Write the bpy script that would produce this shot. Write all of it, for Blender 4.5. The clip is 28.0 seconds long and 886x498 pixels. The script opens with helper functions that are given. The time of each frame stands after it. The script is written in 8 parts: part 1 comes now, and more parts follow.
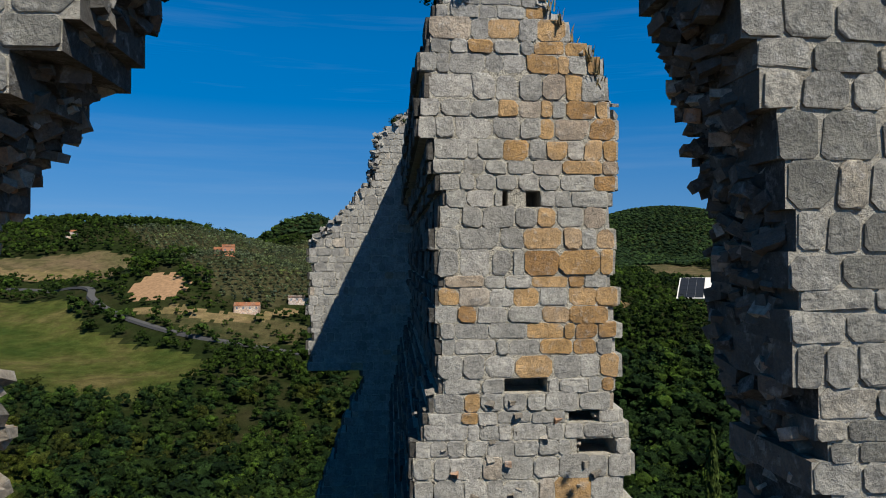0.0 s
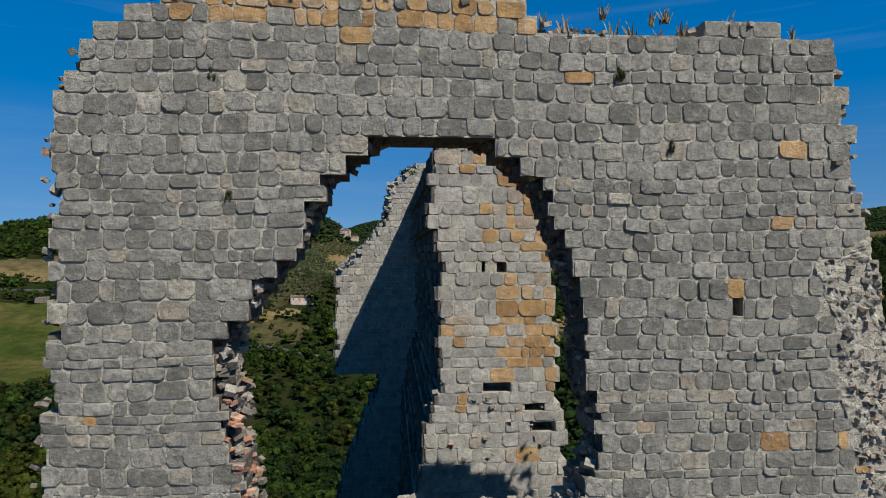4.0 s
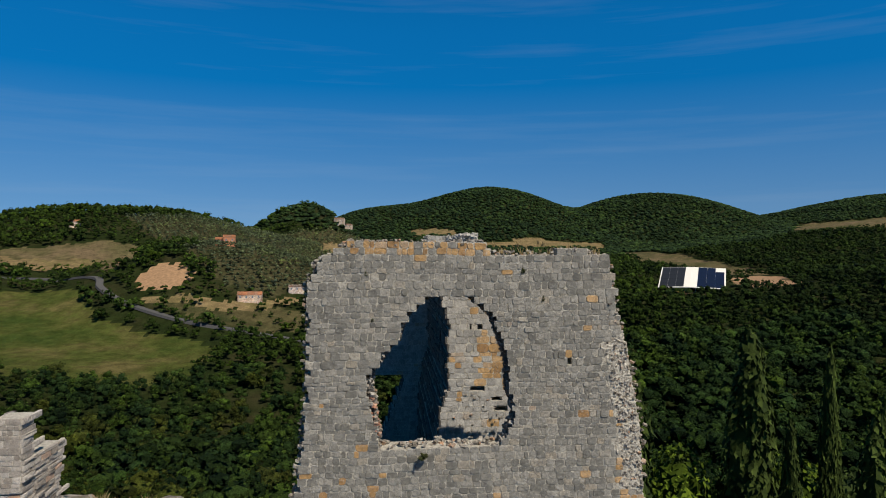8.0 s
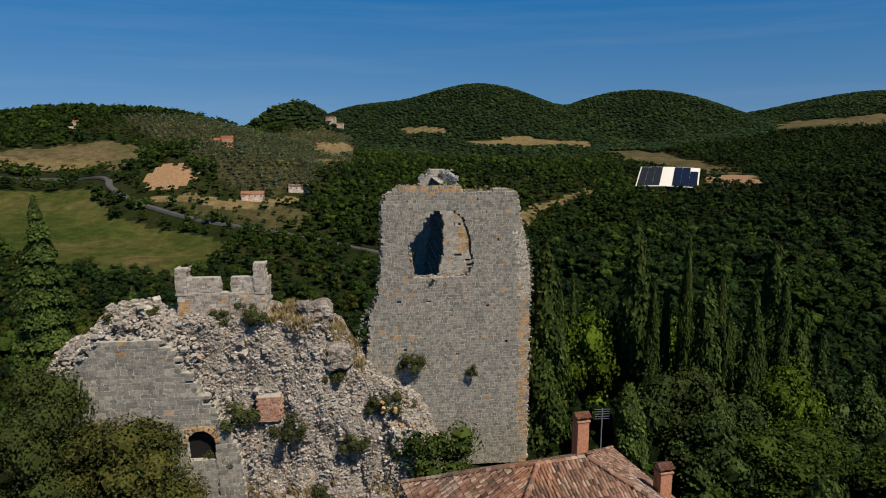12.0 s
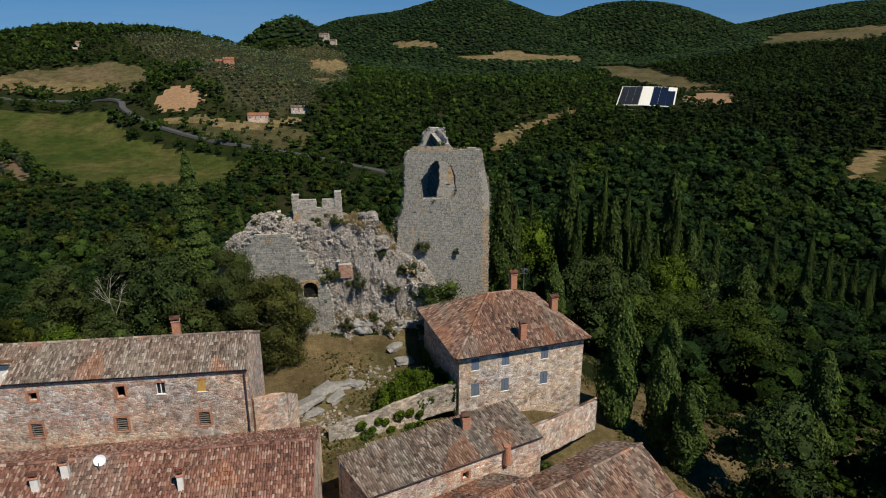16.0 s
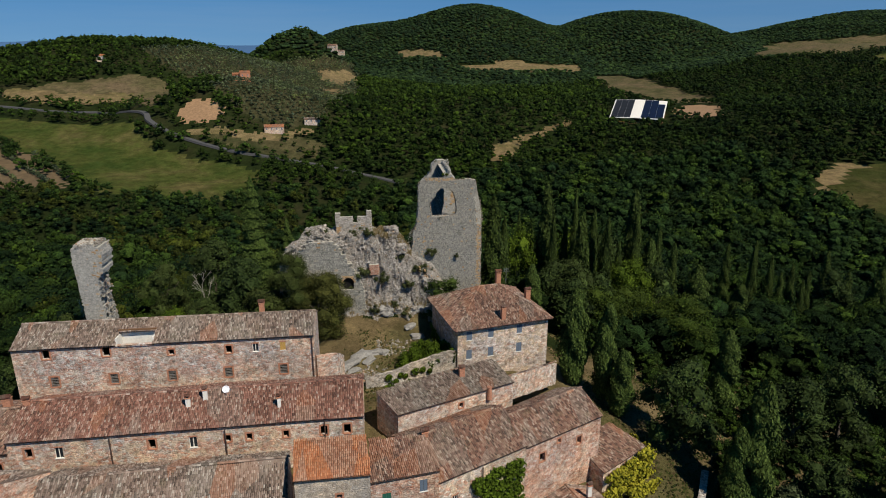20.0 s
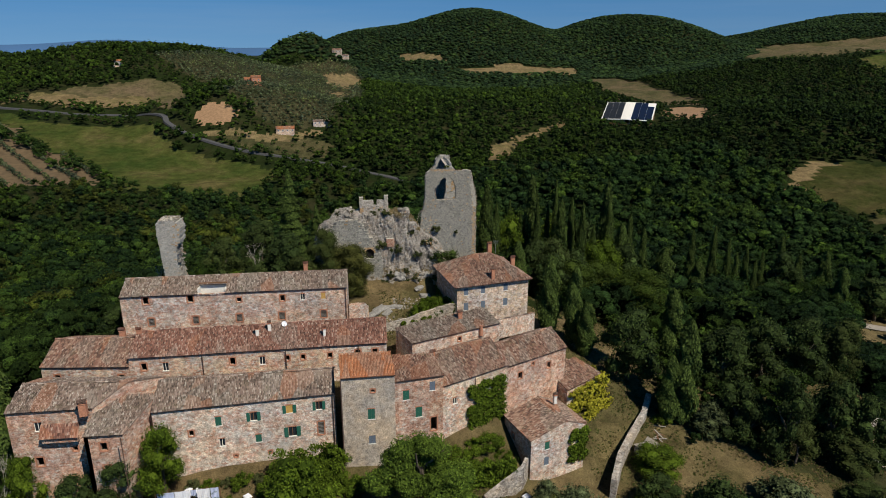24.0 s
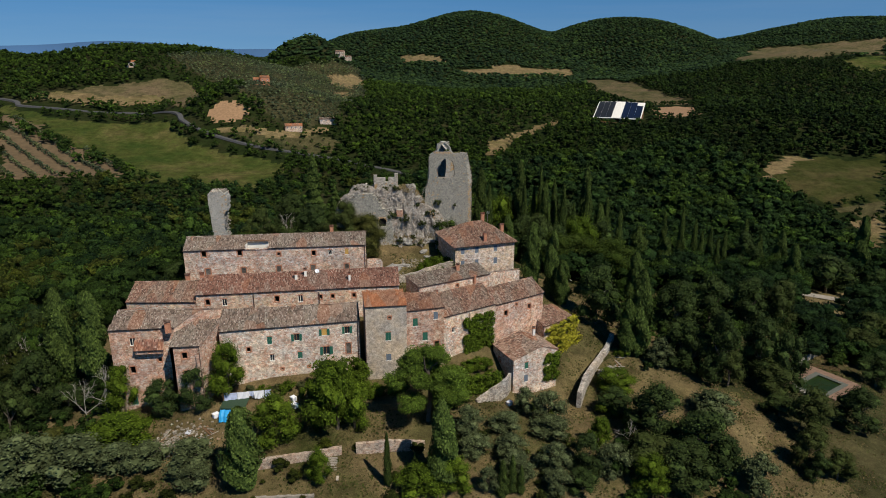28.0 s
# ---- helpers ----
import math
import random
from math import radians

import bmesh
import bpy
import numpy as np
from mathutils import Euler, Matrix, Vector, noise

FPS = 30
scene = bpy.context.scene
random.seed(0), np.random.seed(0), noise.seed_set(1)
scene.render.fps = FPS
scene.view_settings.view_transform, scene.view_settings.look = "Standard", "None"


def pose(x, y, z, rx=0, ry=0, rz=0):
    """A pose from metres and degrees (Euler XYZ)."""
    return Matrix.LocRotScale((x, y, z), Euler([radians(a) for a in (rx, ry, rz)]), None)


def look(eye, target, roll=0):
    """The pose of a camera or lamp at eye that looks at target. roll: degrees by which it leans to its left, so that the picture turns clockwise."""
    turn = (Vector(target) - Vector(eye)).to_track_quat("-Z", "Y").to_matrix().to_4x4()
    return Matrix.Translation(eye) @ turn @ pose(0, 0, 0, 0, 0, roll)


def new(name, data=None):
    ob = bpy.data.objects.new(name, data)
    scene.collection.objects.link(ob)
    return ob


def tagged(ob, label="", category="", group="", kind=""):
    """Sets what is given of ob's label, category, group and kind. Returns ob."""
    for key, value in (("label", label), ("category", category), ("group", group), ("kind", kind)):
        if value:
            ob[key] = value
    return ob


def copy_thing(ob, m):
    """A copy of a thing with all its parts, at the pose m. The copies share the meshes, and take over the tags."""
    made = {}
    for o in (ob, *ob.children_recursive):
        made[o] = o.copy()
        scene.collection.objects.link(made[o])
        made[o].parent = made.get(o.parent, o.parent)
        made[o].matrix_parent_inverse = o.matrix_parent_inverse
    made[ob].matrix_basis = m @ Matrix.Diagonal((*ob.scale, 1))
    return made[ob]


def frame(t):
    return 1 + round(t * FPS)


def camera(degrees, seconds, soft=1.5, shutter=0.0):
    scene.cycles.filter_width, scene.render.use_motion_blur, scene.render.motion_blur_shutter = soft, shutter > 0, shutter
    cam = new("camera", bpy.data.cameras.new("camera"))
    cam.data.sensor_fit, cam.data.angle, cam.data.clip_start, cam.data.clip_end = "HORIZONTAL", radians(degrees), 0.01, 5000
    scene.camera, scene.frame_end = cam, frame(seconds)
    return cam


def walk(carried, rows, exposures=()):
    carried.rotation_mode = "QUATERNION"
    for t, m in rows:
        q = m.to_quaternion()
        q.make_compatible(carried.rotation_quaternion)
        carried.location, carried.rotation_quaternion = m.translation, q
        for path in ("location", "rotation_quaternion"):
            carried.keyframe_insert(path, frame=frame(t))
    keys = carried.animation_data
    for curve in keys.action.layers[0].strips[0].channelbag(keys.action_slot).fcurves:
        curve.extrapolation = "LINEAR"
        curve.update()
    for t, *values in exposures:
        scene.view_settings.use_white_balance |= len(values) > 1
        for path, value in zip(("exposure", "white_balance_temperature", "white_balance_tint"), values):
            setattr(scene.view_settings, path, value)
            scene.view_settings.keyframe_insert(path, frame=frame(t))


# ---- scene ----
LENS = 68.83
PATH = [  # seconds, x, y, z, tilt from straight down, heading to the left, lean
    (0.0, -0.50, -2.97, 16.49, 90.64, -4.61, -0.03),
    (1.0, -0.50, -3.57, 16.57, 90.57, -4.43, -0.00),
    (2.0, -0.60, -4.58, 16.70, 90.53, -4.43, -0.08),
    (3.0, -0.77, -5.80, 16.96, 90.49, -4.52, -0.06),
    (4.0, -0.87, -7.47, 17.46, 90.51, -4.60, 0.05),
    (4.5, -1.00, -8.52, 17.83, 90.54, -4.70, 0.09),
    (6.5, -1.67, -13.92, 19.42, 90.30, -5.09, 0.15),
    (7.0, -1.88, -15.50, 19.84, 90.02, -5.18, 0.06),
    (8.0, -2.38, -19.24, 20.52, 89.20, -5.30, -0.08),
    (9.0, -2.91, -23.49, 21.24, 87.89, -5.53, -0.06),
    (10.0, -3.50, -28.51, 21.99, 85.83, -5.75, -0.02),
    (11.0, -4.23, -34.87, 22.76, 83.12, -5.96, -0.07),
    (12.0, -5.14, -42.66, 23.74, 80.07, -6.22, -0.06),
    (13.0, -6.24, -52.19, 25.37, 76.89, -6.52, -0.00),
    (13.5, -6.90, -57.45, 26.45, 75.36, -6.69, 0.04),
    (15.5, -8.81, -72.23, 30.90, 72.40, -6.91, 0.14),
    (17.0, -10.00, -81.46, 34.06, 72.45, -6.86, -0.03),
    (18.5, -11.32, -90.90, 37.23, 72.55, -6.81, -0.05),
    (20.0, -12.38, -100.39, 40.30, 72.65, -6.66, -0.07),
    (21.5, -13.53, -109.85, 42.76, 72.72, -6.60, 0.02),
    (23.5, -15.25, -122.80, 43.28, 72.76, -6.59, 0.03),
    (25.0, -16.64, -132.48, 43.44, 72.79, -6.67, 0.04),
    (26.5, -17.94, -142.20, 43.61, 72.81, -6.71, 0.07),
    (28.0, -19.13, -152.04, 43.51, 72.90, -6.70, -0.07),
]
cam = camera(LENS, 28.0, soft=1.0)
walk(cam, [(t, Matrix.Translation((x, y, z)) @ Euler((radians(tilt), 0, radians(turn))).to_matrix().to_4x4()
            @ Matrix.Rotation(radians(-lean), 4, "Z")) for t, x, y, z, tilt, turn, lean in PATH],
     exposures=[(0, 0.36, 6350, 10), (4.5, 0.26, 6400, 10), (9, 0.18, 6750, 12), (12.5, 0.08, 6900, 13), (15.5, 0.04, 6500, 10), (28, 0.04, 6450, 10)])


# ---- light ----
SUN_EL, SUN_AZ = 52.0, 36.0  # height, and degrees to the right of the side that faces the village front
world = bpy.data.worlds.new("sky")
scene.world = world
world.use_nodes = True
_n = world.node_tree.nodes
_sky = _n.new("ShaderNodeTexSky")
_sky.sky_type = "NISHITA"
_sky.sun_disc = False
_sky.sun_elevation = radians(SUN_EL)
_sky.sun_rotation = radians(180 - SUN_AZ)
_sky.altitude = 300
_sky.air_density, _sky.dust_density, _sky.ozone_density = 1.0, 0.1, 3.5
_co = _n.new("ShaderNodeTexCoord")
_lift = _n.new("ShaderNodeVectorMath")
_lift.operation = "MULTIPLY_ADD"
_lift.inputs[1].default_value, _lift.inputs[2].default_value = (1, 1, 0.75), (0, 0, 0.155)
world.node_tree.links.new(_co.outputs["Generated"], _lift.inputs[0])
world.node_tree.links.new(_lift.outputs["Vector"], _sky.inputs["Vector"])
_hue = _n.new("ShaderNodeHueSaturation")
_sep = _n.new("ShaderNodeSeparateXYZ")
world.node_tree.links.new(_co.outputs["Generated"], _sep.inputs["Vector"])
_sat = _n.new("ShaderNodeMapRange")  # paler and hazier near the horizon
_sat.inputs["From Min"].default_value, _sat.inputs["From Max"].default_value = 0.0, 0.5
_sat.inputs["To Min"].default_value, _sat.inputs["To Max"].default_value = 1.25, 1.75
world.node_tree.links.new(_sep.outputs["Z"], _sat.inputs["Value"])
world.node_tree.links.new(_sat.outputs["Result"], _hue.inputs["Saturation"])
_zen = _n.new("ShaderNodeMapRange")  # unseen upper sky dimmed towards the zenith to weaken the fill light
_zen.interpolation_type = "SMOOTHSTEP"
_zen.inputs["From Min"].default_value, _zen.inputs["From Max"].default_value = 0.3, 0.8
_zen.inputs["To Min"].default_value, _zen.inputs["To Max"].default_value = 1.0, 0.36
world.node_tree.links.new(_sep.outputs["Z"], _zen.inputs["Value"])
_mul = _n.new("ShaderNodeMath")
_mul.operation = "MULTIPLY"
world.node_tree.links.new(_zen.outputs["Result"], _mul.inputs[1])
_val = _n.new("ShaderNodeMapRange")
_val.inputs["From Min"].default_value, _val.inputs["From Max"].default_value = 0.0, 0.3
_val.inputs["To Min"].default_value, _val.inputs["To Max"].default_value = 0.8, 1.05
world.node_tree.links.new(_sep.outputs["Z"], _val.inputs["Value"])
world.node_tree.links.new(_val.outputs["Result"], _mul.inputs[0])
world.node_tree.links.new(_mul.outputs["Value"], _hue.inputs["Value"])
world.node_tree.links.new(_sky.outputs["Color"], _hue.inputs["Color"])
# faint high streaks of cirrus
_map = _n.new("ShaderNodeMapping")
_map.inputs["Scale"].default_value = (1.2, 1.2, 22)
_cir = _n.new("ShaderNodeTexNoise")
_cir.inputs["Scale"].default_value, _cir.inputs["Detail"].default_value, _cir.inputs["Roughness"].default_value = 1.3, 6, 0.6
_rmp = _n.new("ShaderNodeMapRange")
_rmp.inputs["From Min"].default_value, _rmp.inputs["From Max"].default_value = 0.52, 0.8
_rmp.inputs["To Max"].default_value = 0.09
_mix = _n.new("ShaderNodeMix")
_mix.data_type = "RGBA"
_mix.inputs["B"].default_value = (4.2, 4.9, 5.6, 1)
world.node_tree.links.new(_co.outputs["Generated"], _map.inputs["Vector"])
world.node_tree.links.new(_map.outputs["Vector"], _cir.inputs["Vector"])
world.node_tree.links.new(_cir.outputs["Fac"], _rmp.inputs["Value"])
world.node_tree.links.new(_rmp.outputs["Result"], _mix.inputs["Factor"])
world.node_tree.links.new(_hue.outputs["Color"], _mix.inputs["A"])
world.node_tree.links.new(_mix.outputs["Result"], _n["Background"].inputs["Color"])
_n["Background"].inputs["Strength"].default_value = 0.092
sun = new("sun", bpy.data.lights.new("sun", "SUN"))
sun.data.energy, sun.data.angle, sun.data.color = 5.0, radians(0.5), (1.0, 0.93, 0.81)
_e, _a = radians(SUN_EL), radians(SUN_AZ)
sun.matrix_world = look((math.sin(_a) * math.cos(_e) * 50, -math.cos(_a) * math.cos(_e) * 50, math.sin(_e) * 50), (0, 0, 0))


# ---- materials ----
class Nodes:
    """A short way to write a node material."""

    def __init__(self, name, rough=0.9):
        self.m = bpy.data.materials.new(name)
        self.m.use_nodes = True
        self.t = self.m.node_tree
        self.b = self.t.nodes["Principled BSDF"]
        self.b.inputs["Roughness"].default_value = rough
        self.b.inputs["Specular IOR Level"].default_value = 0.25
        self.co = self.t.nodes.new("ShaderNodeTexCoord").outputs["Object"]
        self.pos = self.t.nodes.new("ShaderNodeNewGeometry")

    def put(self, socket, value):
        if hasattr(value, "links"):
            self.t.links.new(value, socket)
        else:
            socket.default_value = value

    def noise(self, scale, detail=4, rough=0.6, at=None, stretch=None, warp=0.0):
        n = self.t.nodes.new("ShaderNodeTexNoise")
        src = at or self.pos.outputs["Position"]
        if stretch:
            mp = self.t.nodes.new("ShaderNodeMapping")
            mp.inputs["Scale"].default_value = stretch
            self.t.links.new(src, mp.inputs["Vector"])
            src = mp.outputs["Vector"]
        self.t.links.new(src, n.inputs["Vector"])
        n.inputs["Scale"].default_value, n.inputs["Detail"].default_value = scale, detail
        n.inputs["Roughness"].default_value, n.inputs["Distortion"].default_value = rough, warp
        return n.outputs["Fac"]

    def cells(self, scale, feature="F1", stretch=None, out="Color"):
        n = self.t.nodes.new("ShaderNodeTexVoronoi")
        n.feature = feature
        src = self.pos.outputs["Position"]
        if stretch:
            mp = self.t.nodes.new("ShaderNodeMapping")
            mp.inputs["Scale"].default_value = stretch
            self.t.links.new(src, mp.inputs["Vector"])
            src = mp.outputs["Vector"]
        self.t.links.new(src, n.inputs["Vector"])
        n.inputs["Scale"].default_value = scale
        return n.outputs[out]

    def ramp(self, fac, stops):
        n = self.t.nodes.new("ShaderNodeValToRGB")
        self.put(n.inputs["Fac"], fac)
        els = n.color_ramp.elements
        while len(els) < len(stops):
            els.new(0.5)
        for e, (p, c) in zip(els, stops):
            e.position, e.color = p, (*c, 1) if len(c) == 3 else c
        return n.outputs["Color"]

    def mix(self, fac, a, b, kind="MIX"):
        n = self.t.nodes.new("ShaderNodeMix")
        n.data_type, n.blend_type = "RGBA", kind
        self.put(n.inputs["Factor"], fac)
        self.put(n.inputs["A"], a if hasattr(a, "links") else (*a, 1))
        self.put(n.inputs["B"], b if hasattr(b, "links") else (*b, 1))
        return n.outputs["Result"]

    def math(self, op, a, b):
        n = self.t.nodes.new("ShaderNodeMath")
        n.operation = op
        self.put(n.inputs[0], a)
        self.put(n.inputs[1], b)
        return n.outputs[0]

    def island(self):
        return self.pos.outputs["Random Per Island"]

    def object_random(self):
        return self.t.nodes.new("ShaderNodeObjectInfo").outputs["Random"]

    def done(self, color, bump=None, strength=0.5, dist=0.02):
        self.put(self.b.inputs["Base Color"], color)
        if bump is not None:
            n = self.t.nodes.new("ShaderNodeBump")
            n.inputs["Strength"].default_value, n.inputs["Distance"].default_value = strength, dist
            self.put(n.inputs["Height"], bump)
            self.t.links.new(n.outputs["Normal"], self.b.inputs["Normal"])
        return self.m


def grey(v):
    return (v, v, v)


def plain(name, c, rough=0.8, metal=0.0, scale=6.0, depth=0.35):
    k = Nodes(name, rough)
    k.b.inputs["Metallic"].default_value = metal
    lo = tuple(max(0, v * (1 - depth)) for v in c)
    hi = tuple(min(1, v * (1 + depth)) for v in c)
    a = k.ramp(k.noise(scale, 6), [(0.3, lo), (0.7, hi)])
    b = k.mix(k.math("MULTIPLY", k.noise(scale * 0.13, 3), 0.5), a, lo)
    return k.done(b, k.noise(scale * 4, 4), 0.25, 0.01)


def stone_material(name, stops, per_island, lichen=0.35, orange=None):
    """Weathered cut limestone: each block has its own tone; pits, lichen and grain."""
    k = Nodes(name, 0.95)
    pick = k.island() if per_island else k.object_random()
    base = k.ramp(pick, stops)
    blotch = k.ramp(k.noise(3.6, 8, 0.75), [(0.32, (0.5, 0.5, 0.5)), (0.68, (1.34, 1.32, 1.26))])
    c = k.mix(0.8, base, blotch, "MULTIPLY")
    spots = k.ramp(k.noise(17, 8, 0.82), [(0.47, grey(0.0)), (0.58, grey(1.0))])
    c = k.mix(k.math("MULTIPLY", spots, lichen * 1.8), c, (0.1, 0.097, 0.088))
    grain = k.ramp(k.noise(48, 5, 0.7), [(0.35, grey(0.8)), (0.65, grey(1.16))])
    c = k.mix(0.7, c, grain, "MULTIPLY")
    pale = k.ramp(k.noise(9, 5, 0.7), [(0.55, grey(0.0)), (0.68, grey(1.0))])
    c = k.mix(k.math("MULTIPLY", pale, 0.4), c, (0.44, 0.43, 0.4))
    if orange:
        rust = k.ramp(k.noise(0.45, 4, 0.6), [(0.56, grey(0.0)), (0.68, grey(1.0))])
        c = k.mix(k.math("MULTIPLY", rust, 0.35), c, orange)
    h = k.math("ADD", k.noise(9, 7, 0.7), k.math("MULTIPLY", k.noise(34, 4, 0.65), 0.3))
    return k.done(c, h, 0.9, 0.035)


GREYS = [(0.0, (0.16, 0.156, 0.135)), (0.3, (0.218, 0.211, 0.185)), (0.6, (0.27, 0.26, 0.228)),
         (0.9, (0.34, 0.325, 0.283)), (0.975, (0.33, 0.29, 0.225)), (1.0, (0.42, 0.4, 0.345))]
WHITES = [(0.0, (0.29, 0.28, 0.26)), (0.5, (0.37, 0.36, 0.33)), (0.95, (0.44, 0.42, 0.385)), (1.0, (0.4, 0.3, 0.2))]
ORANGES = [(0.0, (0.33, 0.19, 0.08)), (0.4, (0.42, 0.26, 0.11)), (0.8, (0.5, 0.33, 0.17)), (1.0, (0.36, 0.3, 0.24))]
M_stone = stone_material("grey_limestone", GREYS, True)
M_stone_one = stone_material("grey_limestone_block", GREYS, False)
M_pale = stone_material("pale_limestone", WHITES, True, 0.25)
M_pale_one = stone_material("pale_limestone_block", WHITES, False, 0.25)
M_orange = stone_material("ochre_sandstone", ORANGES, True, 0.2)
M_orange_one = stone_material("ochre_sandstone_block", ORANGES, False, 0.2)
M_brick_stone = stone_material("old_red_bricks", [(0.0, (0.3, 0.13, 0.08)), (0.6, (0.42, 0.21, 0.13)), (1.0, (0.5, 0.33, 0.24))], True, 0.2)
# rubble with the shade of flanks and hole sides put into its colour
M_core_shade = stone_material("shaded_rubble_core", [(0.0, (0.05, 0.047, 0.042)), (0.6, (0.1, 0.092, 0.08)), (1.0, (0.17, 0.14, 0.11))], True, 0.5)
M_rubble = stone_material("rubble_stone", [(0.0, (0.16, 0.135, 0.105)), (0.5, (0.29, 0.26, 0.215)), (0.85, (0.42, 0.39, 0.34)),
                                         (0.95, (0.4, 0.22, 0.12)), (1.0, (0.3, 0.2, 0.13))], True, 0.3)


def mortar():
    k = Nodes("lime_mortar", 1.0)
    c = k.ramp(k.noise(7, 8, 0.7), [(0.3, (0.26, 0.24, 0.195)), (0.5, (0.42, 0.39, 0.325)), (0.7, (0.58, 0.54, 0.45))])
    return k.done(c, k.noise(22, 8, 0.7), 1.0, 0.06)


M_mortar = mortar()


def rubble_wall(name, tints, plaster, plaster_amount, brick=0.3, size=2.5):
    """Mixed rubble stone and brick with remains of plaster."""
    k = Nodes(name, 0.95)
    flat = (1.0, 1.0, 1.7)
    cell = k.cells(size, stretch=flat)
    sep = k.t.nodes.new("ShaderNodeSeparateColor")
    k.t.links.new(cell, sep.inputs["Color"])
    c = k.ramp(sep.outputs["Red"], tints)
    lot = k.math("ADD", k.math("MULTIPLY", k.noise(0.28, 9, 0.74), 0.72), k.math("MULTIPLY", sep.outputs["Blue"], 0.28))
    red = k.ramp(lot, [(0.47, grey(0)), (0.51, grey(1))])
    bricks = k.ramp(sep.outputs["Green"], [(0.0, (0.4, 0.19, 0.125)), (0.5, (0.58, 0.32, 0.225)), (1.0, (0.68, 0.5, 0.39))])
    c = k.mix(k.math("MULTIPLY", red, brick), c, bricks)
    edge = k.cells(size, "DISTANCE_TO_EDGE", flat, "Distance")
    joint = k.ramp(edge, [(0.02, grey(1)), (0.09, grey(0))])
    c = k.mix(k.math("MULTIPLY", joint, 0.5), c, (0.55, 0.48, 0.39))
    pl = k.ramp(k.noise(0.7, 9, 0.7), [(0.35 + plaster_amount * 0.2, grey(1)), (0.43 + plaster_amount * 0.2, grey(0))])
    c = k.mix(k.math("MULTIPLY", pl, 0.7), c, plaster)
    warm = k.ramp(k.noise(0.19, 6, 0.7), [(0.4, (0.93, 0.95, 1.0)), (0.6, (1.12, 1.0, 0.86))])
    c = k.mix(0.8, c, warm, "MULTIPLY")
    dirt = k.ramp(k.noise(1.3, 9, 0.75), [(0.38, grey(0.5)), (0.6, grey(1.18))])
    c = k.mix(0.85, c, dirt, "MULTIPLY")
    speck = k.ramp(k.noise(6.0, 6, 0.8), [(0.4, grey(0.55)), (0.6, grey(1.3))])
    c = k.mix(0.7, c, speck, "MULTIPLY")
    grime = k.ramp(k.noise(0.16, 4, 0.6), [(0.4, grey(0.8)), (0.6, grey(1.05))])
    c = k.mix(0.8, c, grime, "MULTIPLY")
    return k.done(c, k.math("ADD", edge, k.noise(16, 6)), 0.9, 0.08)


TINTS = [(0.0, (0.28, 0.22, 0.18)), (0.2, (0.5, 0.44, 0.37)), (0.6, (0.65, 0.585, 0.51)), (0.85, (0.77, 0.72, 0.65)), (1.0, (0.48, 0.28, 0.2))]
M_wall_a = rubble_wall("rubble_brick_wall", TINTS, (0.64, 0.56, 0.46), 0.2, 0.75)
M_wall_b = rubble_wall("ochre_plastered_rubble", TINTS, (0.68, 0.58, 0.43), 0.4, 0.85)
M_wall_red = rubble_wall("red_brick_rubble", [(0.0, (0.32, 0.17, 0.115)), (0.4, (0.54, 0.31, 0.22)), (0.75, (0.6, 0.45, 0.35)), (1.0, (0.66, 0.58, 0.5))], (0.62, 0.53, 0.43), 0.2, 0.75)
M_wall_c = rubble_wall("pale_rubble_wall", [(p, tuple(v * 1.15 for v in c)) for p, c in TINTS], (0.66, 0.61, 0.53), 0.45, 0.7)
M_wall_d = rubble_wall("warm_house_wall", TINTS, (0.58, 0.45, 0.29), 0.35, 0.3)
M_wall_grey = rubble_wall("grey_garden_wall", [(0.0, (0.2, 0.185, 0.16)), (0.5, (0.38, 0.355, 0.31)), (1.0, (0.55, 0.52, 0.46))], (0.46, 0.43, 0.37), 0.15, 0.08)
M_wall_warm = rubble_wall("weathered_terrace_wall", [(0.0, (0.22, 0.16, 0.115)), (0.5, (0.4, 0.32, 0.25)), (1.0, (0.52, 0.45, 0.37))], (0.5, 0.42, 0.33), 0.4, 0.4)
M_wall_dark = rubble_wall("grey_field_wall", [(0.0, (0.13, 0.12, 0.1)), (0.5, (0.25, 0.23, 0.2)), (1.0, (0.38, 0.36, 0.32))], (0.33, 0.3, 0.25), 0.1, 0.1)


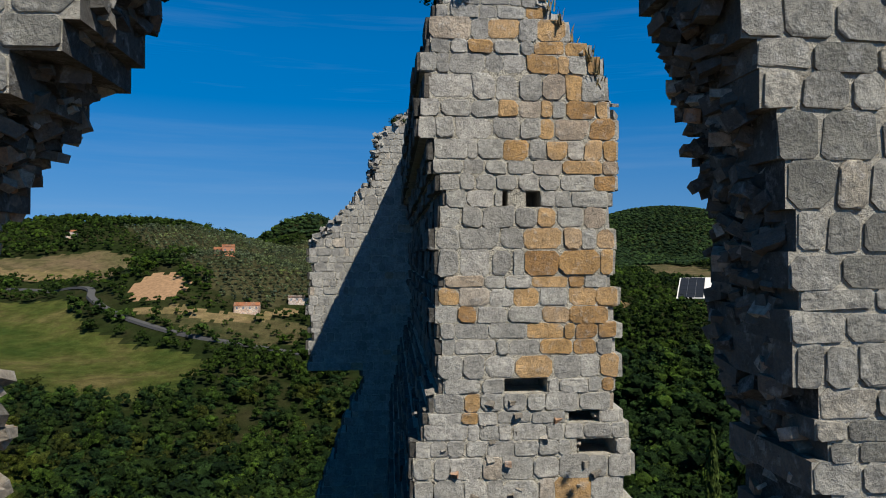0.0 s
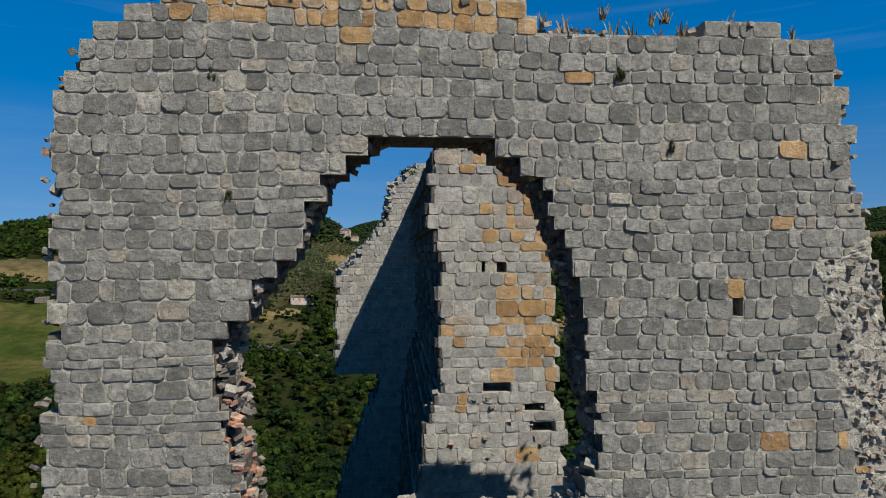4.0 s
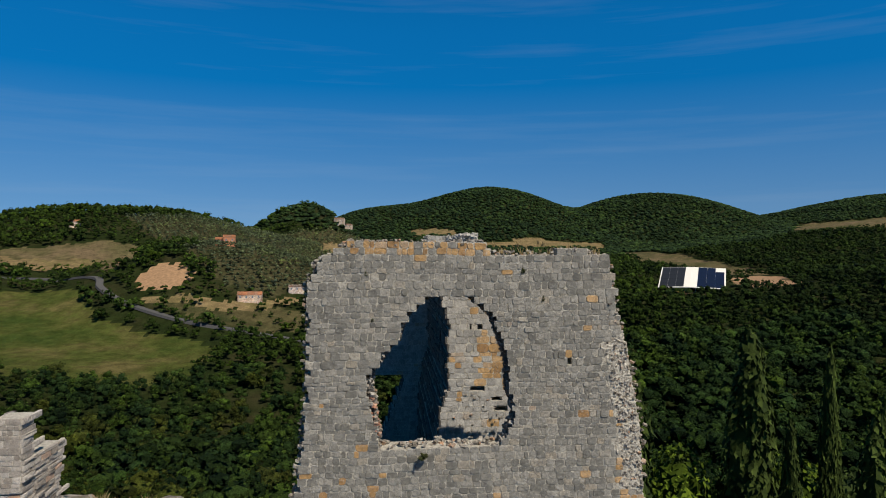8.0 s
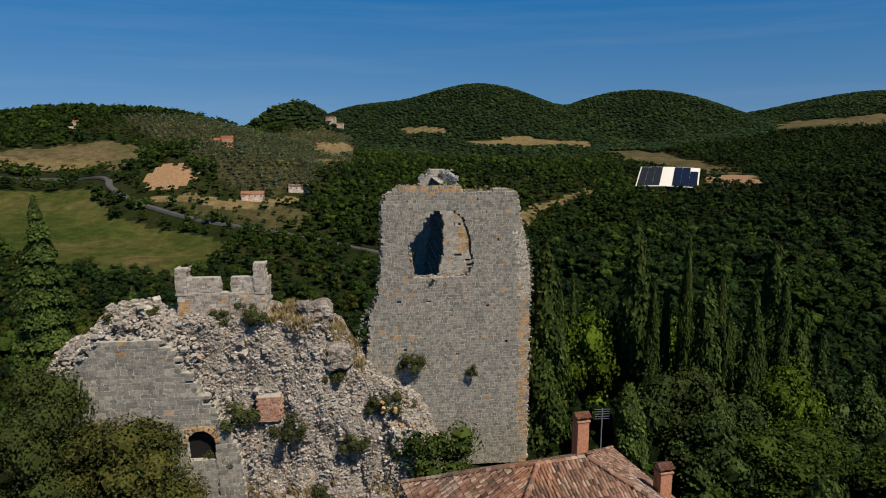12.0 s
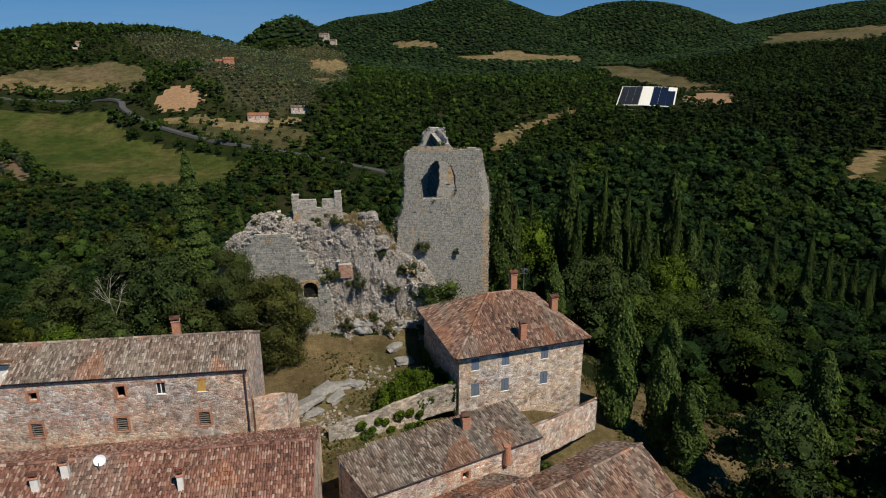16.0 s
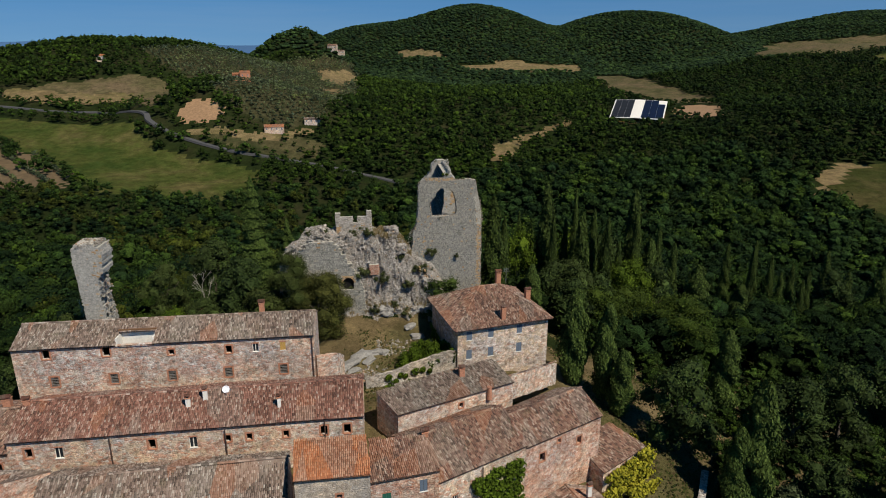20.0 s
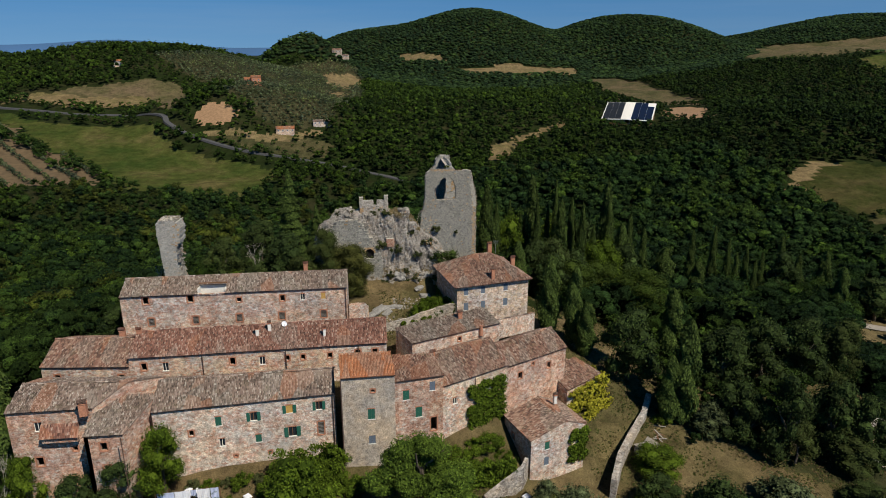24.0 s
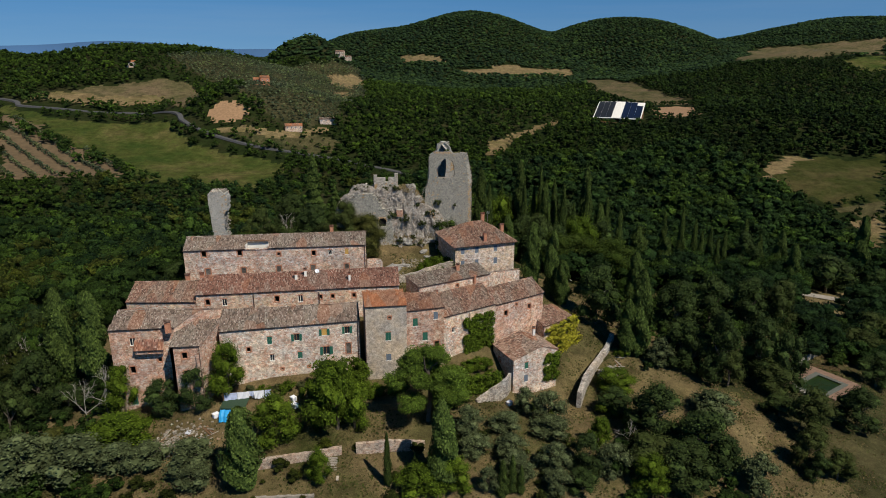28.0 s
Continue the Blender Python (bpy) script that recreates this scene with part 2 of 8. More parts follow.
def tile_material(name, stops, moss):
    k = Nodes(name, 0.92)
    c = k.ramp(k.island(), stops)
    big = k.ramp(k.noise(0.5, 5, 0.65), [(0.35, grey(0.7)), (0.7, grey(1.2))])
    c = k.mix(0.8, c, big, "MULTIPLY")
    zone = k.t.nodes.new("ShaderNodeSeparateColor")
    k.t.links.new(k.cells(0.55, stretch=(1, 0.35, 0.4)), zone.inputs["Color"])
    newer = k.ramp(zone.outputs["Red"], [(0.8, grey(0)), (0.84, grey(1))])
    c = k.mix(k.math("MULTIPLY", newer, 0.38), c, k.mix(k.island(), (0.3, 0.11, 0.05), (0.42, 0.19, 0.1)))
    grey_lot = k.ramp(zone.outputs["Green"], [(0.7, grey(0)), (0.76, grey(1))])
    c = k.mix(k.math("MULTIPLY", grey_lot, 0.32), c, k.mix(k.island(), (0.12, 0.105, 0.085), (0.36, 0.33, 0.28)))
    lich = k.ramp(k.noise(4.5, 6, 0.75), [(0.5, grey(0)), (0.66, grey(1))])
    c = k.mix(k.math("MULTIPLY", lich, 0.55), c, (0.2, 0.175, 0.13))
    mo = k.ramp(k.noise(0.8, 5, 0.7), [(0.6 - moss * 0.2, grey(0)), (0.75, grey(1))])
    c = k.mix(k.math("MULTIPLY", mo, moss), c, (0.2, 0.18, 0.085))
    return k.done(c, k.noise(25, 5), 0.5, 0.02)


M_tile = tile_material("weathered_clay_tiles", [(0.0, (0.0580, 0.0336, 0.0263)), (0.3, (0.1573, 0.0800, 0.0573)), (0.65, (0.2318, 0.1240, 0.0860)), (0.9, (0.3312, 0.2160, 0.1556)), (1.0, (0.4140, 0.3200, 0.2539))], 0.3)
M_tile_red = tile_material("red_clay_tiles", [(0.0, (0.0684, 0.0310, 0.0232)), (0.35, (0.1710, 0.0757, 0.0536)), (0.7, (0.2565, 0.1204, 0.0848)), (0.9, (0.3335, 0.2064, 0.1561)), (1.0, (0.3933, 0.3096, 0.2499))], 0.1)
M_tile_orange = tile_material("newer_orange_tiles", [(0.0, (0.3, 0.1, 0.04)), (0.5, (0.42, 0.16, 0.07)), (1.0, (0.5, 0.24, 0.12))], 0.05)
M_tile_pale = tile_material("lichen_grey_tiles", [(0.0, (0.0538, 0.0387, 0.0309)), (0.35, (0.1573, 0.1118, 0.0882)), (0.7, (0.2401, 0.1720, 0.1367)), (0.9, (0.3312, 0.2666, 0.2205)), (1.0, (0.4306, 0.3870, 0.3263))], 0.3)


def leaf_material(name, dark, light, yellow=None, trans=0.25):
    k = Nodes(name, 0.8)
    k.b.inputs["Specular IOR Level"].default_value = 0.08
    c = k.ramp(k.island(), [(0.0, dark), (0.7, tuple((a + b) / 2 for a, b in zip(dark, light))), (1.0, light)])
    big = k.ramp(k.noise(0.12, 3, 0.6), [(0.3, grey(0.7)), (0.7, grey(1.25))])
    c = k.mix(0.9, c, big, "MULTIPLY")
    if yellow:
        c = k.mix(k.math("MULTIPLY", k.ramp(k.object_random(), [(0.55, grey(0)), (1.0, grey(1))]), 0.5), c, yellow)
    return k.done(c, k.noise(9, 3), 0.4, 0.1)


M_leaf = leaf_material("oak_foliage", (0.0098, 0.0165, 0.0045), (0.049, 0.076, 0.018), (0.05, 0.056, 0.013))
M_leaf_bright = leaf_material("bright_foliage", (0.0224, 0.0378, 0.0025), (0.0948, 0.1406, 0.0113))
M_leaf_dark = leaf_material("cypress_foliage", (0.014, 0.024, 0.005), (0.066, 0.096, 0.019))
M_leaf_dull = leaf_material("dull_shrub_foliage", (0.022, 0.027, 0.009), (0.088, 0.098, 0.034))
M_leaf_pine = leaf_material("pine_foliage", (0.026, 0.046, 0.006), (0.118, 0.178, 0.022))
M_leaf_stone = leaf_material("stone_pine_foliage", (0.014, 0.026, 0.003), (0.05, 0.072, 0.009))
M_leaf_ivy = leaf_material("ivy_foliage", (0.016, 0.03, 0.006), (0.085, 0.122, 0.026))
M_leaf_olive = leaf_material("olive_foliage", (0.026, 0.034, 0.013), (0.1, 0.122, 0.052))
M_leaf_yellow = leaf_material("yellow_creeper", (0.1760, 0.1650, 0.0110), (0.3520, 0.3190, 0.0330))
M_leaf_brown = leaf_material("autumn_foliage", (0.022, 0.027, 0.006), (0.088, 0.088, 0.02))
M_dry_low = leaf_material("low_dry_weeds", (0.05, 0.038, 0.015), (0.12, 0.09, 0.04))
M_leaf_weed = leaf_material("low_green_weeds", (0.022, 0.03, 0.006), (0.06, 0.066, 0.016))
M_dry = leaf_material("dry_grass_tufts", (0.2, 0.15, 0.07), (0.36, 0.28, 0.14))
M_bark = plain("bark", (0.12, 0.095, 0.07), 0.95, 0, 9, 0.5)
M_deadwood = plain("bleached_wood", (0.3, 0.27, 0.23), 0.9, 0, 7, 0.4)


def forest_material(name, dark, light):
    k = Nodes(name, 0.9)
    k.b.inputs["Specular IOR Level"].default_value = 0.05
    c = k.ramp(k.island(), [(0.0, dark), (0.6, light), (1.0, tuple(v * 1.75 for v in light))])
    sep = k.t.nodes.new("ShaderNodeSeparateColor")
    k.t.links.new(k.cells(0.17, stretch=(1, 1, 0.12)), sep.inputs["Color"])
    each = k.ramp(sep.outputs["Red"], [(0.0, (0.62, 0.68, 0.75)), (0.5, (1.0, 1.0, 1.0)), (0.85, (1.2, 1.25, 1.0)), (1.0, (1.45, 1.4, 0.9))])
    c = k.mix(0.9, c, each, "MULTIPLY")
    stand = k.ramp(k.noise(0.022, 4, 0.6), [(0.35, (0.75, 0.8, 0.9)), (0.65, (1.2, 1.2, 0.95))])
    c = k.mix(0.9, c, stand, "MULTIPLY")
    fine = k.ramp(k.noise(0.9, 6, 0.75), [(0.35, grey(0.75)), (0.65, grey(1.2))])
    c = k.mix(0.9, c, fine, "MULTIPLY")
    # fine noise paints shaded gaps between leaves into the colour
    leaf_gaps = k.ramp(k.noise(4.2, 5, 0.7), [(0.38, grey(0.3)), (0.62, grey(1.5))])
    c = k.mix(0.85, c, leaf_gaps, "MULTIPLY")
    return k.done(c, k.noise(3.4, 7, 0.8), 1.0, 0.8)


M_forest = forest_material("forest_canopy", (0.0122, 0.0245, 0.005), (0.034, 0.0575, 0.0115))
M_forest_valley = forest_material("valley_canopy", (0.0095, 0.0187, 0.0037), (0.0258, 0.0436, 0.0075))
M_forest_dark = forest_material("dark_holm_oaks", (0.0068, 0.0165, 0.0058), (0.0185, 0.036, 0.0105))
M_forest_light = forest_material("yellowing_trees", (0.0206, 0.0283, 0.0053), (0.0471, 0.0547, 0.0106))
# far canopy made bluer: haze put into its colour
M_forest_far = forest_material("hazy_forest_canopy", (0.0125, 0.0245, 0.0095), (0.0205, 0.0355, 0.0135))
# the valley canopy in a darker tone, for its east side
M_forest_east = forest_material("darker_valley_canopy", (0.0058, 0.012, 0.0032), (0.0155, 0.0275, 0.0065))
M_earth = plain("bare_earth", (0.27, 0.165, 0.088), 1.0, 0, 0.7, 0.35)


def grass_ground(name, a, b, c3):
    k = Nodes(name, 1.0)
    k.b.inputs["Specular IOR Level"].default_value = 0.04
    c = k.ramp(k.noise(0.035, 8, 0.66), [(0.36, a), (0.5, b), (0.64, c3)])
    f = k.ramp(k.noise(1.6, 6, 0.75), [(0.3, grey(0.65)), (0.7, grey(1.25))])
    c = k.mix(0.85, c, f, "MULTIPLY")
    patch = k.ramp(k.noise(0.22, 7, 0.7), [(0.38, grey(0.6)), (0.62, grey(1.25))])
    c = k.mix(0.8, c, patch, "MULTIPLY")
    blades = k.ramp(k.noise(7, 6, 0.8), [(0.36, grey(0.5)), (0.64, grey(1.4))])
    c = k.mix(0.85, c, blades, "MULTIPLY")
    return k.done(c, k.noise(4, 8, 0.75), 1.0, 0.25)


M_meadow = grass_ground("green_meadow", (0.035, 0.054, 0.011), (0.058, 0.068, 0.016), (0.1, 0.086, 0.031))
M_field = grass_ground("mown_field", (0.138, 0.101, 0.047), (0.188, 0.138, 0.0687), (0.109, 0.0944, 0.0361))
M_tilled = plain("tilled_brown_field", (0.115, 0.08, 0.042), 1.0, 0, 0.3, 0.35)
M_floor = grass_ground("forest_floor", (0.012, 0.02, 0.005), (0.018, 0.026, 0.007), (0.03, 0.03, 0.012))
M_village = grass_ground("village_ground", (0.085, 0.076, 0.03), (0.16, 0.117, 0.058), (0.055, 0.058, 0.018))
M_grove = grass_ground("olive_grove_floor", (0.036, 0.038, 0.016), (0.06, 0.055, 0.026), (0.028, 0.033, 0.012))
M_yard = grass_ground("dry_yard_grass", (0.115, 0.093, 0.04), (0.18, 0.138, 0.068), (0.085, 0.083, 0.03))
M_scrub = grass_ground("scrub_ground", (0.049, 0.049, 0.0196), (0.077, 0.0665, 0.0294), (0.0315, 0.0385, 0.014))
M_fallow = grass_ground("fallow_field", (0.062, 0.062, 0.024), (0.098, 0.083, 0.039), (0.135, 0.1, 0.056))
M_pasture = grass_ground("dark_pasture", (0.027, 0.034, 0.008), (0.04, 0.045, 0.012), (0.07, 0.06, 0.022))
M_asphalt = plain("asphalt", (0.07, 0.07, 0.07), 1.0, 0, 2, 0.25)
M_white = plain("white_plaster", (0.7, 0.67, 0.6), 0.9, 0, 3, 0.15)
M_sheet = plain("dark_green_sheet", (0.03, 0.055, 0.03), 0.7, 0, 5, 0.3)
M_shutter = plain("green_shutter_paint", (0.025, 0.11, 0.075), 0.6, 0, 8, 0.25)
M_greyshut = plain("grey_shutter_paint", (0.12, 0.15, 0.19), 0.6, 0, 8, 0.25)
M_wood = plain("brown_wood", (0.17, 0.09, 0.045), 0.75, 0, 10, 0.35)
M_gold = plain("ochre_wood", (0.5, 0.3, 0.08), 0.75, 0, 10, 0.3)
M_slat = plain("bleached_slats", (0.2, 0.185, 0.165), 0.9, 0, 8, 0.2)
M_plaster = rubble_wall("grey_render", [(0.0, (0.38, 0.32, 0.26)), (1.0, (0.56, 0.5, 0.41))], (0.53, 0.465, 0.375), 1.2, 0.15)
M_brick = plain("brick_red", (0.43, 0.2, 0.12), 0.9, 0, 7, 0.4)
M_gutter = plain("copper_gutter", (0.09, 0.055, 0.04), 0.7, 0.0, 5, 0.3)
M_metal = plain("grey_metal", (0.35, 0.36, 0.37), 0.4, 0.8, 5, 0.2)
M_panel = plain("solar_panel_glass", (0.012, 0.02, 0.045), 0.15, 0.2, 1.5, 0.3)
M_blue = plain("blue_tarpaulin", (0.03, 0.3, 0.6), 0.5, 0, 3, 0.2)
M_cloth = plain("white_cloth", (0.75, 0.76, 0.8), 0.9, 0, 3, 0.1)
M_bluecloth = plain("pale_blue_cloth", (0.5, 0.56, 0.75), 0.9, 0, 1.5, 0.25)
M_glass = plain("dark_window_glass", (0.02, 0.025, 0.03), 0.08, 0, 2, 0.3)
M_rock = stone_material("outcrop_rock", [(0.0, (0.165, 0.158, 0.143)), (1.0, (0.315, 0.3, 0.277))], True, 0.35)
M_doorway_shade = plain("doorway_shade_black", (0.01, 0.009, 0.008), 1.0)
M_water = plain("green_pool_water", (0.014, 0.026, 0.003), 0.35, 0, 0.5, 0.2)
M_kerb = plain("grey_green_stone_kerb", (0.1, 0.105, 0.085), 0.9, 0, 3, 0.3)
M_terrace = plain("worn_brick_paving", (0.2, 0.125, 0.085), 0.95, 0, 2.5, 0.4)
M_water.node_tree.nodes["Principled BSDF"].inputs["Specular IOR Level"].default_value = 0.12
M_paving = plain("pale_paving", (0.27, 0.24, 0.2), 0.9, 0, 3, 0.25)
# blue of distance haze painted as the base colour
M_mountain = plain("hazed_mountain", (0.05, 0.115, 0.23), 1.0, 0, 0.002, 0.1)
M_terracotta = plain("terracotta_plaster", (0.45, 0.2, 0.11), 0.9, 0, 2, 0.25)
M_darkroof = plain("dark_roof_panel", (0.02, 0.022, 0.025), 0.4, 0, 1.0, 0.3)


# ---- helpers of this scene ----
def mesh_from(name, verts, faces, mats=(), smooth=False, mat_ids=None):
    me = bpy.data.meshes.new(name)
    me.from_pydata([tuple(v) for v in verts], [], [tuple(f) for f in faces])
    for m in mats:
        me.materials.append(m)
    if mat_ids is not None:
        me.polygons.foreach_set("material_index", np.asarray(mat_ids, np.int32))
    if smooth:
        me.polygons.foreach_set("use_smooth", np.ones(len(me.polygons), bool))
    me.update()
    return me


def mesh_quads(name, v, q, mats, smooth=False):
    """A mesh of equal-sided faces from arrays: quick for many pieces."""
    v, q = np.asarray(v, np.float32), np.asarray(q, np.int32)
    me = bpy.data.meshes.new(name)
    n, k = q.shape
    me.vertices.add(len(v))
    me.vertices.foreach_set("co", v.ravel())
    me.loops.add(n * k)
    me.loops.foreach_set("vertex_index", q.ravel())
    me.polygons.add(n)
    me.polygons.foreach_set("loop_start", np.arange(0, n * k, k, dtype=np.int32))
    me.polygons.foreach_set("use_smooth", np.full(n, smooth))
    for m in mats:
        me.materials.append(m)
    me.update(calc_edges=True)
    return me


def put_part(name, me, parent, label=""):
    ob = new(name, me)
    ob.parent = parent
    if label:
        ob["label"] = label
    return ob


def part(name, bm, material, parent, label=""):
    me = bpy.data.meshes.new(name)
    bm.to_mesh(me)
    bm.free()
    me.materials.append(material)
    return put_part(name, me, parent, label)


def thing(name, m, label, category, group="", kind=""):
    ob = new(name)
    ob.empty_display_size = 0.3
    ob.matrix_world = m
    return tagged(ob, label, category, group, kind)


BOX_F = [(0, 1, 2, 3), (7, 6, 5, 4), (0, 4, 5, 1), (1, 5, 6, 2), (2, 6, 7, 3), (3, 7, 4, 0)]


def box_bm(x0, y0, z0, x1, y1, z1, bevel=0.0, bm=None):
    bm = bm or bmesh.new()
    vs = [bm.verts.new(p) for p in ((x0, y0, z0), (x0, y1, z0), (x1, y1, z0), (x1, y0, z0), (x0, y0, z1), (x0, y1, z1), (x1, y1, z1), (x1, y0, z1))]
    for f in BOX_F:
        bm.faces.new([vs[i] for i in f])
    if bevel:
        bmesh.ops.bevel(bm, geom=bm.edges[:], offset=bevel, segments=1, affect="EDGES")
    return bm


def merge(chunks):
    """Arrays of (verts, faces) as one pair."""
    vs, fs, o = [], [], 0
    for v, f in chunks:
        vs.append(v)
        fs.append(np.asarray(f) + o)
        o += len(v)
    return np.concatenate(vs), np.concatenate(fs)


def stone_block(x0, x1, z0, z1, depth, rng, y=0.0, rounded=False):
    """One rough-hewn block that stands proud of the wall plane y, facing -y: three rings and a face."""
    w, h = x1 - x0, z1 - z0
    j = lambda s: rng.uniform(-s, s, 4)
    bx, bz = np.array([x0, x1, x1, x0]), np.array([z0, z0, z1, z1])
    cx, cz = (x0 + x1) / 2, (z0 + z1) / 2
    sk = 0.085 * min(w, h)
    ring0 = np.stack([bx + j(sk), np.full(4, y + 0.03), bz + j(sk)], 1)
    a = rng.uniform(0.985, 0.997)
    ring1 = np.stack([cx + (ring0[:, 0] - cx) * a, y - depth * 0.85 + j(depth * 0.1), cz + (ring0[:, 2] - cz) * a], 1)
    b = rng.uniform(0.88, 0.96)
    ring2 = np.stack([cx + (ring0[:, 0] - cx) * b + j(sk), y - depth + j(depth * 0.22), cz + (ring0[:, 2] - cz) * b + j(sk)], 1)
    if rounded:
        cut = rng.uniform(0.08, 0.28, 4) * min(w, h)

        def eight(ring):
            out = []
            for i in range(4):
                for k in (-1, 1):
                    d = ring[(i + k) % 4] - ring[i]
                    out.append(ring[i] + d * cut[i] / np.linalg.norm(d))
            return np.array(out)

        ring0, ring1, ring2 = eight(ring0), eight(ring1), eight(ring2)
        m = ring2.mean(0) + (0, -rng.uniform(-0.1, 0.15) * depth, 0)
        v = np.concatenate([ring0, ring1, ring2, [m]])
        f = [(r + i, r + (i + 1) % 8, r + 8 + (i + 1) % 8, r + 8 + i) for r in (0, 8) for i in range(8)]
        f += [(16 + i, 16 + i + 1, 16 + (i + 2) % 8, 24) for i in (0, 2, 4, 6)]
        return v, np.array(f)
    v = np.concatenate([ring0, ring1, ring2])
    f = []
    for r in (0, 4):
        for i in range(4):
            k = (i + 1) % 4
            f.append((r + i, r + k, r + 4 + k, r + 4 + i))
    m = ring2.mean(0) + (rng.uniform(-0.2, 0.2) * w, -rng.uniform(-0.1, 0.35) * depth, rng.uniform(-0.2, 0.2) * h)
    e = [(ring2[i] + ring2[(i + 1) % 4]) / 2 + (rng.uniform(-0.04, 0.04) * w, rng.uniform(-0.25, 0.25) * depth, rng.uniform(-0.05, 0.05) * h) for i in range(4)]
    v = np.concatenate([v, e, [m]])
    f += [(8 + i, 12 + i, 16, 12 + (i + 3) % 4) for i in range(4)]
    return v, np.array(f)


ICO = bmesh.new()
bmesh.ops.create_icosphere(ICO, subdivisions=1, radius=1.0)
ICO_V = np.array([v.co[:] for v in ICO.verts])
ICO_F = np.array([[v.index for v in f.verts] for f in ICO.faces])
ICO.free()
ICO = bmesh.new()
bmesh.ops.create_icosphere(ICO, subdivisions=2, radius=1.0)
ICO2_V = np.array([v.co[:] for v in ICO.verts])
ICO2_F = np.array([[v.index for v in f.verts] for f in ICO.faces])
ICO.free()
ICO = bmesh.new()
bmesh.ops.create_icosphere(ICO, subdivisions=4, radius=1.0)
ICO3_V = np.array([v.co[:] for v in ICO.verts])
ICO3_F = np.array([[v.index for v in f.verts] for f in ICO.faces])
ICO.free()


CUBE_V = np.array([(-1, -1, -1), (-1, 1, -1), (1, 1, -1), (1, -1, -1), (-1, -1, 1), (-1, 1, 1), (1, 1, 1), (1, -1, 1)], float)


def rubble(points, size, rng, squash=0.85):
    """Loose angular stones at the points: broken blocks, turned at random; arrays of quads."""
    p = np.asarray(points, float)
    n = len(p)
    v = CUBE_V[None] * rng.uniform(0.72, 1.0, (n, 8, 3)) * 0.68
    s = size * rng.uniform(0.45, 1.5, (n, 1, 1)) * np.concatenate([rng.uniform(0.7, 1.4, (n, 1, 2)), rng.uniform(0.55, 1.0, (n, 1, 1)) * squash], 2)
    v = v * s
    for i, j, a in ((0, 1, 3.14), (1, 2, 0.5), (0, 2, 0.5)):
        t = rng.uniform(-a, a, (n, 1))
        c, q = np.cos(t), np.sin(t)
        vi, vj = v[:, :, i].copy(), v[:, :, j].copy()
        v[:, :, i], v[:, :, j] = vi * c - vj * q, vi * q + vj * c
    v = v + p[:, None, :]
    f = np.array(BOX_F)[None] + (np.arange(n) * 8)[:, None, None]
    return v.reshape(-1, 3), f.reshape(-1, 4)


# ---- ground ----
def bump(x, y, cx, cy, h, sx, sy):
    return h * np.exp(-((x - cx) / sx) ** 2 - ((y - cy) / sy) ** 2)


def ground_z(x, y):
    """Height of the land: the village knoll, the valley, and the hills round it."""
    x, y = np.asarray(x, float), np.asarray(y, float)
    r = np.sqrt(((x + 20) / 65) ** 2 + ((y + 12) / 55) ** 2)
    knoll = np.interp(r, [0, 0.42, 0.56, 0.72, 1.0, 1.5, 2.2, 3.5, 5.5], [41.6, 41.2, 37.5, 34, 28, 22, 14, 3, 0])
    knoll = knoll + bump(x, y, -7, 7, 12, 17, 9) + bump(x, y, -45, 0, 5, 25, 14)
    knoll = knoll - bump(x, y, 17, -45, 4.6, 15, 13)
    knoll = knoll - bump(x, y, -15, -47.5, 3.2, 18, 8)
    knoll = knoll - bump(x, y, 4, -21.5, 3.4, 9.5, 4.2)
    d = np.hypot(x + 14, y + 112)
    base = np.interp(d, [0, 230, 290, 360, 480, 650, 1200, 2500], [-46, -46, -39, -27, -15, -8, -3, 0])
    far = sum(b ** 7 for b in (
        bump(x, y, 178, 1100, 112, 205, 260), bump(x, y, 20, 1130, 82, 180, 220), bump(x, y, 462, 1075, 103, 225, 250),
        bump(x, y, 990, 1100, 108, 420, 330), bump(x, y, 600, 660, 50, 260, 210), bump(x, y, 200, 860, 30, 190, 150))) ** (1 / 7)
    left = np.maximum.reduce([
        bump(x, y, -235, 545, 52, 190, 150), bump(x, y, -88, 690, 65, 70, 110), bump(x, y, -450, 610, 47, 230, 170), bump(x, y, -110, 385, 32, 75, 75)])
    mid = bump(x, y, 90, 400, 14, 110, 100) + bump(x, y, 270, 270, 12, 120, 110) - bump(x, y, -60, 260, 3, 100, 70) - bump(x, y, 178, 335, 4.5, 45, 50)
    near = np.clip((np.hypot(x + 20, y + 12) - 60) / 120, 0, 1)
    roll = near * (1.6 * np.sin(x / 41 + 1.3) * np.cos(y / 53) + 0.8 * np.sin(x / 17 + y / 23))
    south = -np.clip((-y - 70) / 260, 0, 1) * 22
    z = base + knoll + np.maximum(far, left) + mid + roll + south - bump(x, y, 11, -48.5, 2.6, 6.5, 4.5)
    flat = np.clip(1.9 - np.hypot((x - 74.6) / 7.5, (y + 39.6) / 6.5), 0, 1)
    return z * (1 - flat) + (-24.55) * flat


